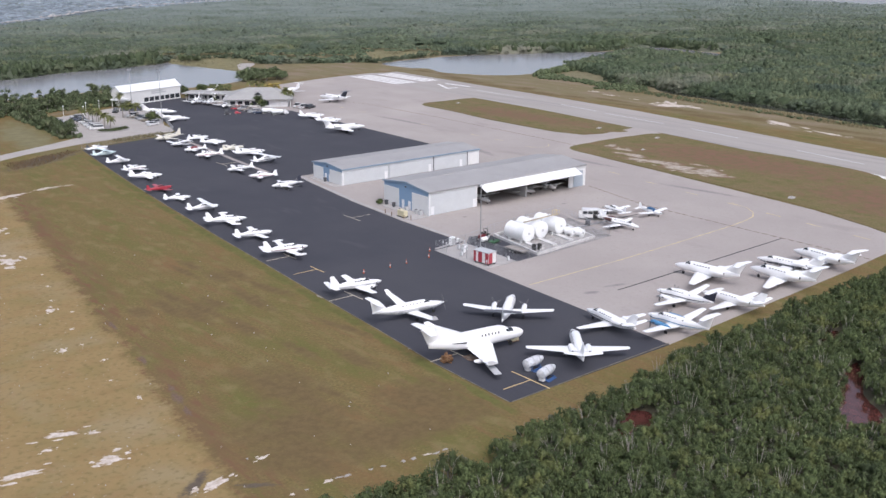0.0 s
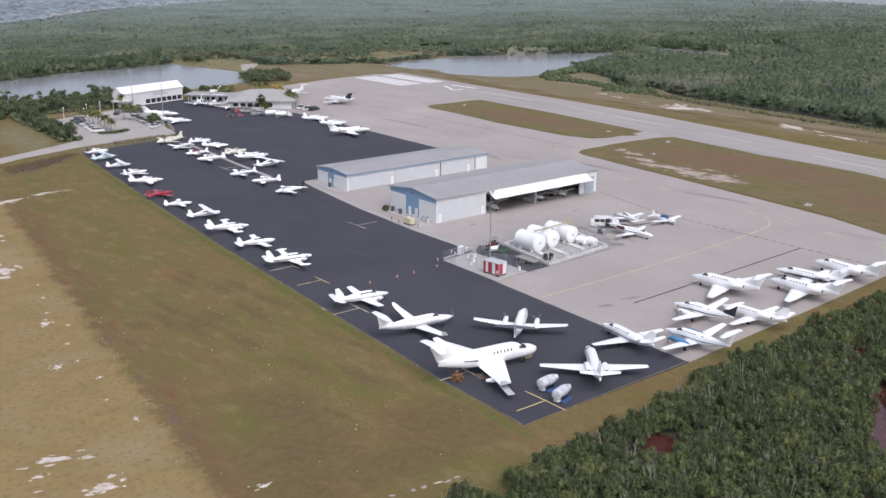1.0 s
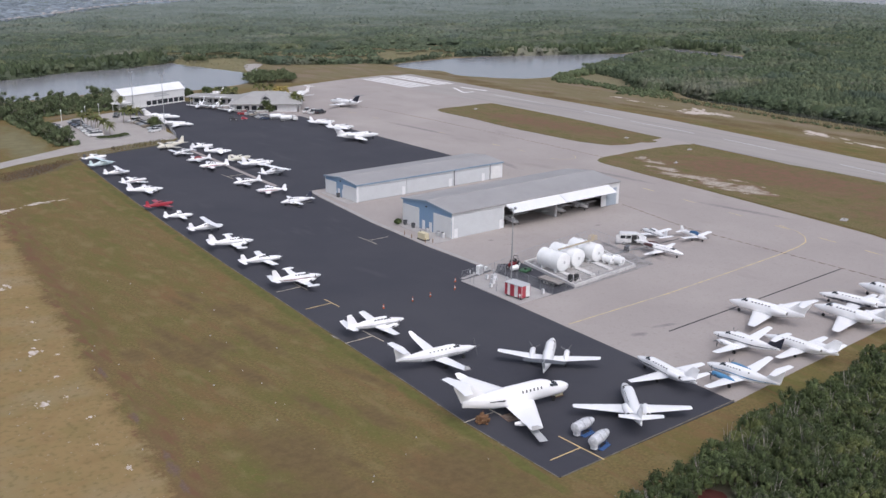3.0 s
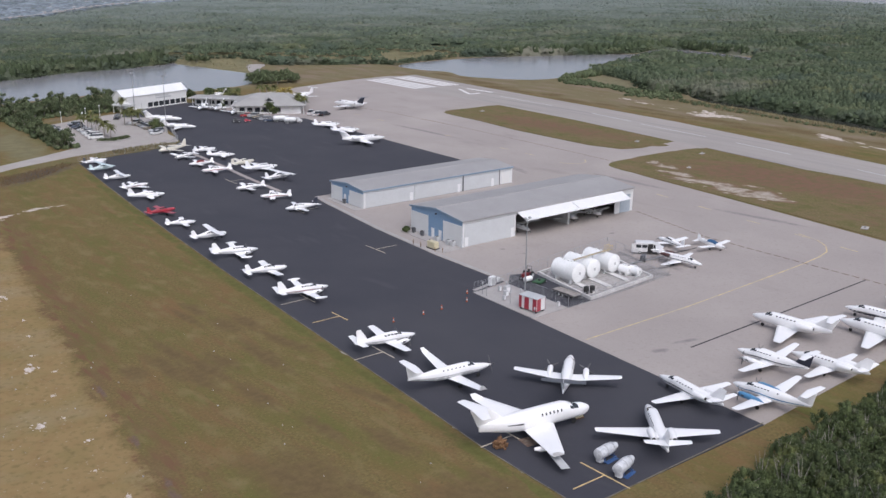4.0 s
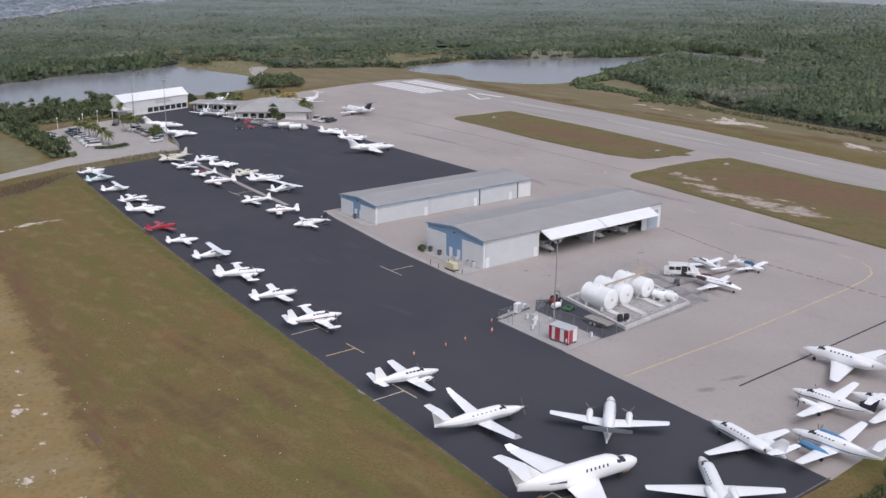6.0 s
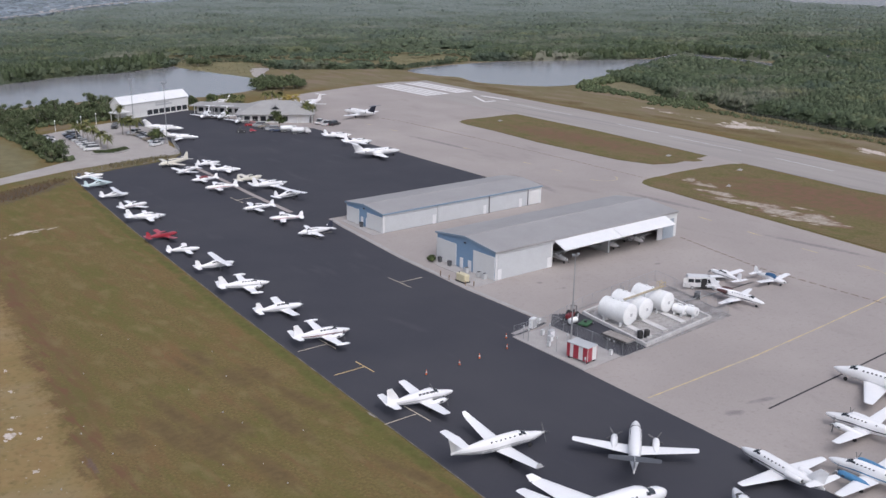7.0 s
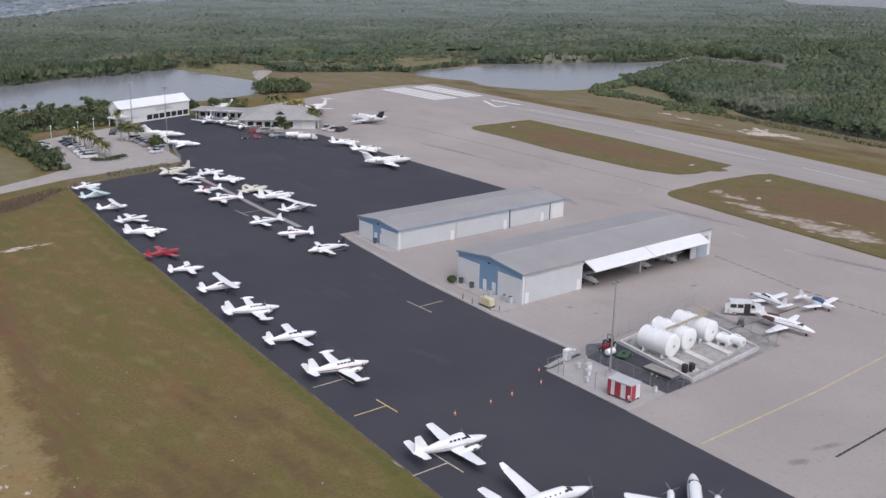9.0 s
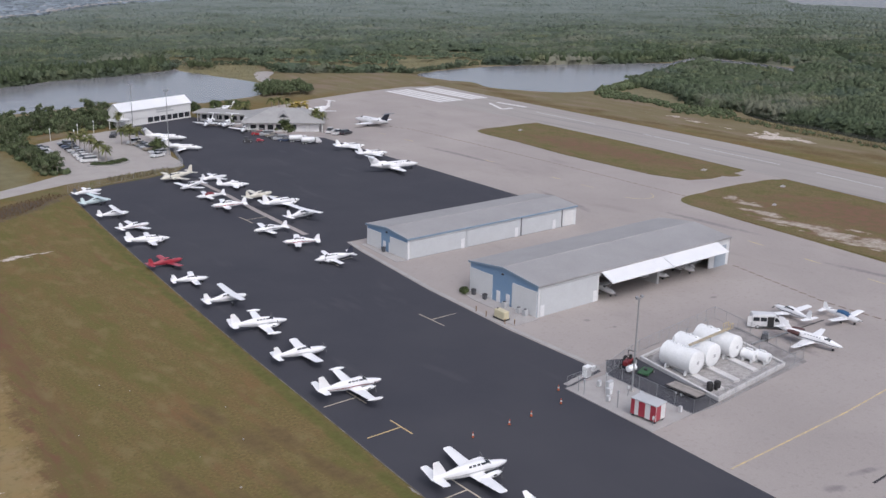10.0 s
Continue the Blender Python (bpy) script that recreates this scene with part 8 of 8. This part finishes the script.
plank_grey = material("weathered_planks", (0.34, 0.31, 0.285), 0.85, second=(0.27, 0.245, 0.225), scale=1.5, amount=0.7, random_tint=0.12)
trailer = thing("flatbed_trailer", 139.9, 147.2, 0.1, -89, "grey flatbed trailer parked in the fuel yard", "trailer")
part("deck", Geo().box(0, 0, .62, 5.4, 2.3, .14), plank_grey, trailer)
for i in range(5):
    part("deck_plank", Geo().box(0, -.9 + i * .45, .765, 5.3, .4, .03), plank_grey, trailer)
part("side_rail", Geo().box(0, 1.15, .72, 5.4, .06, .12).box(0, -1.15, .72, 5.4, .06, .12), dark_metal, trailer)
part("drawbar", Geo().cyl((3.1, .7, .6), (4.3, 0, .5), .06, n=6).cyl((3.1, -.7, .6), (4.3, 0, .5), .06, n=6), dark_metal, trailer)
part("jack", Geo().cyl((4.1, 0, .0), (4.1, 0, .9), .05, n=6), dark_metal, trailer)
for wx_ in (-.55, .35):
    for wy in (-1.3, 1.3):
        wheel(wx_, wy, .36, trailer, .24)
tractor = thing("farm_tractor", 140.6, 158.6, 0.1, 200, "maroon farm tractor inside the fence", "tractor")
part("bonnet", Geo().box(.75, 0, .75, 1.6, .75, .65, chamfer=.1), maroon_paint, tractor)
part("rear_body", Geo().box(-.6, 0, .6, 1.3, .9, .6, chamfer=.08), maroon_paint, tractor)
part("seat", Geo().box(-.7, 0, 1.2, .5, .5, .18, chamfer=.05).box(-.95, 0, 1.3, .1, .5, .45, chamfer=.03), rubber, tractor)
part("roll_bar", Geo().cyl((-1.1, -.5, 1.1), (-1.1, -.5, 2.3), .05, n=6).cyl((-1.1, .5, 1.1), (-1.1, .5, 2.3), .05, n=6).cyl((-1.1, -.5, 2.3), (-1.1, .5, 2.3), .05, n=6), dark_metal, tractor)
part("exhaust", Geo().cyl((1.0, .2, 1.4), (1.0, .2, 2.1), .05, n=6), dark_metal, tractor)
for wy in (-.8, .8):
    wheel(-.75, wy, .75, tractor, .4)
    wheel(1.25, wy * .85, .42, tractor, .25)
mower = thing("mower_deck", 140.9, 155.4, 0.1, 20, "green towed mower deck inside the fence", "mower")
green_mat = material("green_machine_paint", (0.04, 0.115, 0.05), 0.6)
part("deck", Geo().box(0, 0, .25, 2.6, 1.7, .3, chamfer=.1), green_mat, mower)
part("gearbox", Geo().box(0, 0, .55, .5, .5, .3, chamfer=.08), dark_metal, mower)
part("hitch", Geo().cyl((-1.3, 0, .45), (-2.0, 0, .5), .06, n=6), dark_metal, mower)
for wy in (-.9, .9):
    wheel(.9, wy, .28, mower, .16)
tank = thing("water_tank", 139.4, 156.9, 0.1, 0, "small white water tank on a skid", "tank")
part("shell", Geo().turned((-.9, 0, .75), (.9, 0, .75), [(0, .35), (.08, .5), (.92, .5), (1, .35)], 14), tank_white, tank, smooth=40)
part("skid", Geo().box(0, 0, 0, 1.6, .7, .3), dark_metal, tank)
mule = thing("ground_power_unit", 167.6, 152.8, 0.05, 30, "dark ground power cart beside the fence", "power cart")
part("housing", Geo().box(0, 0, .35, 1.5, 1.0, .95, chamfer=.08), grey_paint, mule)
part("panel", Geo().box(.3, -.52, .6, .6, .03, .5), silver_paint, mule)
part("towbar", Geo().cyl((.75, 0, .4), (1.7, 0, .3), .04, n=6), dark_metal, mule)
for wx_ in (.5, -.5):
    for wy in (-.5, .5):
        wheel(wx_, wy, .28, mule, .16)

# cones on the asphalt
first = None
for i, (x, y) in enumerate(((106.6, 155.1), (112.9, 155.0), (117.0, 155.1), (123.1, 155.5), (126.0, 158.9))):
    if first is None:
        first = thing("traffic_cone", x, y, 0.08, 0, "orange traffic cone with a white band", "traffic cone", "traffic cones")
        part("base", Geo().box(0, 0, 0, .42, .42, .05, chamfer=.02), rubber, first)
        part("cone", Geo().cyl((0, 0, .05), (0, 0, .85), .16, .04, 12), orange_mat, first, smooth=40)
        part("band", Geo().cyl((0, 0, .36), (0, 0, .58), .122, .09, 12, False), white_line, first)
    else:
        copy_thing(first, pose(x, y, 0.08))

# engines taken off the large jet, on blue stands
for i, (x, y, turn) in enumerate(((99.4, 100.3, 6), (98.4, 96.5, 14))):
    e = thing("engine_on_stand", x, y, 0.08, turn, "jet engine wrapped in white plastic on a blue stand", "engine", "removed engines")
    e.scale = (1.0, 0.98, 0.98)
    part("wrapped_engine", Geo().turned((-1.9, 0, 1.35), (1.9, 0, 1.35), [(0, .45), (.03, .7), (.2, .76), (.3, .70), (.33, .76), (.6, .77), (.64, .70), (.8, .66), (.84, .5), (1, .4)], 18), wrap, e, smooth=40)
    for s in (-.55, .35, .8):
        part("strap", Geo().cyl((s - .06, 0, 1.35), (s + .06, 0, 1.35), .765 if s < .6 else .7, n=18, cap=False), steel, e)
    part("hanging_cowl", Geo().box(-1.35, 0, .25, .7, .9, .8, chamfer=.12), wrap, e)
    g = Geo()
    for yy in (-.6, .6):
        g.cyl((-1.2, yy, .2), (1.3, yy, .2), .07, n=6)
    for xx in (-1.0, 1.1):
        g.cyl((xx, -.6, .2), (xx, .6, .2), .07, n=6)
    part("stand_frame", g, blue_steel, e)
    for xx in (-1.0, 1.1):
        for yy in (-.6, .6):
            part("stand_leg", Geo().cyl((xx, yy, .2), (xx * .7, yy * .5, 1.0), .05, n=6), blue_steel, e)
            part("castor", Geo().turned((xx, yy - .06, .13), (xx, yy + .06, .13), [(0, .08), (.3, .13), (.7, .13), (1, .08)], 8), rubber, e)
    part("blue_cloth", Geo().box(.2, -.75, 0, 2.2, .5, .08, chamfer=.03), blue_steel, e)
bale = thing("debris_pile", 90.9, 110.6, 0.08, 0, "rusty brown heap under the large jet's tail", "debris")
rn = random.Random(3)
g = Geo()
for i in range(60):
    a, r = rn.uniform(0, 6.28), rn.uniform(0, .9)
    zz = rn.uniform(0.05, 1.5 * (1 - r * .6))
    g.box(r * math.cos(a), r * math.sin(a), zz, rn.uniform(.2, .6), rn.uniform(.1, .4), rn.uniform(.1, .35), rn.uniform(0, 180), .03)
part("straw_mass", g, rust_mat, bale)
part("stake", Geo().cyl((.3, .2, 0), (.3, .2, 1.7), .05, n=6), rust_mat, bale)
mat_ = thing("floor_plate", 94.9, 109.6, 0.085, -8, "weathered grey board lying under the large jet", "board")
part("board", Geo().box(0, 0, 0, 1.7, 2.2, .05, chamfer=.01), rust_line, mat_)
for yy in (-0.7, 0.7):
    part("batten", Geo().box(0, yy, .05, 1.6, .1, .04), rust_line, mat_)
chock = thing("airstair", 105.0, 110.9, 0.08, -9, "low pale step block beside the large jet's nose", "steps")
part("step", Geo().box(0, 0, 0, 1.6, 1.2, .45, chamfer=.05).box(.3, 0, .45, 1.0, 1.2, .4, chamfer=.05), beige, chock)
part("skirt", Geo().box(0, 0, 0, 1.7, 1.3, .12), rust_mat, chock)

# fence and reeds along the road verge
fence([(111.0, 317.4), (123.4, 321.4), (133.8, 323.2), (143.8, 326.6), (148.4, 331.2), (152.4, 344.0), (155.4, 352.5)], 1.7, 0.03, "wire-mesh perimeter fence on the verge", 3.5)
r2 = np.random.default_rng(12)


def reeds(name, outline, spacing, height, label, mat=reed):
    px, py = scatter(outline, spacing, r2)
    n = len(px)
    a = r2.uniform(0, 6.28, n)
    w = 0.25 * height
    dx, dy = np.cos(a) * w, np.sin(a) * w
    h = height * r2.uniform(0.5, 1.2, n)
    lx, ly = r2.normal(0, 0.2 * height, n), r2.normal(0, 0.2 * height, n)
    zero = np.zeros(n)
    v = np.stack([np.stack([px - dx, py - dy, zero], 1), np.stack([px + dx, py + dy, zero], 1), np.stack([px + dx * .4 + lx, py + dy * .4 + ly, h], 1), np.stack([px - dx * .6 + lx, py - dy * .6 + ly, h * .9], 1)], 1).reshape(-1, 3)
    return tagged(new(name, quick_mesh(name, v, np.arange(4 * n).reshape(-1, 4), mat)), label, "reeds", kind="stuff")


reeds("verge_reeds", [(124, 322), (134, 324), (144, 327.6), (144, 329.4), (132, 328), (124, 326)], 0.5, 0.9, "tall dry grass tufts on the verge")
reeds("ditch_brush", [(84, 298), (94, 301), (110, 315.5), (107, 318), (95, 312), (84, 308)], 0.5, 0.45, "dark rough brush in the ditch", brown_grass)
reeds("creek_reeds", [(356, 297), (362, 297), (363, 287), (360.5, 277), (361, 266), (359.5, 258), (358.5, 250), (356.5, 242), (356, 225), (353.5, 205), (348, 180), (343, 180), (346, 212), (346, 227), (350, 244), (349, 264), (352, 281)], 0.8, 0.8, "dry reeds and brush along the drainage creek", reed)
reeds("marsh_reeds", MARSHES[0], 2.6, 0.7, "olive marsh reeds", marsh_mat)
reeds("marsh_reeds", MARSHES[1], 2.6, 0.7, "olive marsh reeds", marsh_mat)
SCRUB_BANDS = (("low green scrub between grass and creek", [(350, 322), (354, 296), (352, 270), (347, 240), (345, 212), (350, 178), (353, 178), (348, 212), (351, 240), (357, 270), (361, 296), (356, 322)], 2.4, 0.4, (0.7, 1.5), (0.3, 0.7)),
               ("low green scrub round the tan clearing", [(357.5, 365), (371, 377), (377, 369), (370, 347), (368, 331), (371, 317), (374, 307), (360, 297), (355.7, 310), (356.5, 322), (362, 339), (359.5, 353)], 1.9, 0.5, (0.8, 1.5), (0.5, 1.0)),
               ("bushy young mangroves on the near pond bank", [(360, 370), (374, 380), (398, 387), (432, 402), (401, 378), (382, 373)], 2.1, 1.2, (1.1, 1.9), (1.0, 2.0)))
for label, band, spacing, up, wide, tall in SCRUB_BANDS:
    ex, ey = scatter(band, spacing, r2)
    c, wr, hr = np.stack([ex, ey, np.full(len(ex), up)], 1), r2.uniform(*wide, len(ex)), r2.uniform(*tall, len(ex))
    v, q = joined(leaf_quads(c, wr, hr, 40, 0.26, r2), domes(c - [[0, 0, up]], wr * 0.7, hr * 0.7 + up, r2, 6))
    tagged(new("bank_bushes", quick_mesh("bank_bushes", v, q, leaf_lot)), label, "scrub", kind="stuff")

# small stones lying in the grass
g = Geo()
rn = random.Random(31)
for i in range(60):
    y = rn.uniform(92, 200)
    x = rn.uniform(30, 86)
    k = rn.uniform(0.06, 0.18)
    g.box(x, y, 0.0, k * 1.5, k, 0.14, rn.uniform(0, 180), 0.04)
tagged(part("loose_stones", g, pale_concrete), "small pale stones scattered in the grass", "stones", kind="stuff")

# far shore
rn = random.Random(14)
tagged(part("shore_road", Geo().strip(CAUSEWAY, 2.0, 5.6, 0.2), pale_concrete), "pale causeway on the far shore", "road", kind="structure")
banks = Geo()
for (xa, ya), (xb, yb) in zip(CAUSEWAY, CAUSEWAY[1:]):
    for i in range(int(math.hypot(xb - xa, yb - ya) / 6)):
        t = rn.random()
        banks.box(xa + (xb - xa) * t + rn.uniform(-3, 3), ya + (yb - ya) * t + rn.uniform(-3, 3), 5.2, rn.uniform(1.5, 4), rn.uniform(1.0, 2), rn.uniform(0.4, 1.5), rn.uniform(0, 180), 0.2)
tagged(part("causeway_rubble", banks, pale_concrete), "pale rubble banks along the far causeway", "rubble", kind="stuff")
sheet("bay", [(378, 1332), (480, 1356), (820, 1520), (1500, 3200), (-900, 3200), (-500, 1200), (150, 1260)], water, 0.3, "pale open bay beyond the far shore", "bay", 0.02)
sheet("bay", EAST_BAY, water, 0.1, "pale open bay beyond the woods", "bay", 0.02)
for i in range(22):
    t = (i + rn.uniform(0, 0.7)) / 22
    x, y = np.interp(t, [0, 0.3, 0.6, 1], [254, 321, 413, 545]), np.interp(t, [0, 0.3, 0.6, 1], [880, 946, 1048, 1118])
    hse = thing("house", x + rn.uniform(-8, 8), y + rn.uniform(14, 90), 0, rn.uniform(-20, 40), "small pale grey house on the far shore", "house", "far houses")
    w, d, hh = rn.uniform(4, 7), rn.uniform(4, 5), rn.uniform(3.2, 4.0)
    part("wall", Geo().box(0, 0, 0, w, d, hh), plaster, hse)
    part("roof", Geo().loft([[(-w / 2 - .4, -d / 2 - .4, hh), (w / 2 + .4, -d / 2 - .4, hh), (w / 2 + .4, d / 2 + .4, hh), (-w / 2 - .4, d / 2 + .4, hh)], [(-w / 4, -.3, hh + 1.2), (w / 4, -.3, hh + 1.2), (w / 4, .3, hh + 1.2), (-w / 4, .3, hh + 1.2)]]), grey_roof, hse)
    for j in (-1, 1):
        part("window", Geo().box(j * w / 4, -d / 2 - .03, 1.2, 1.6, .06, 1.4), glass_dark, hse)
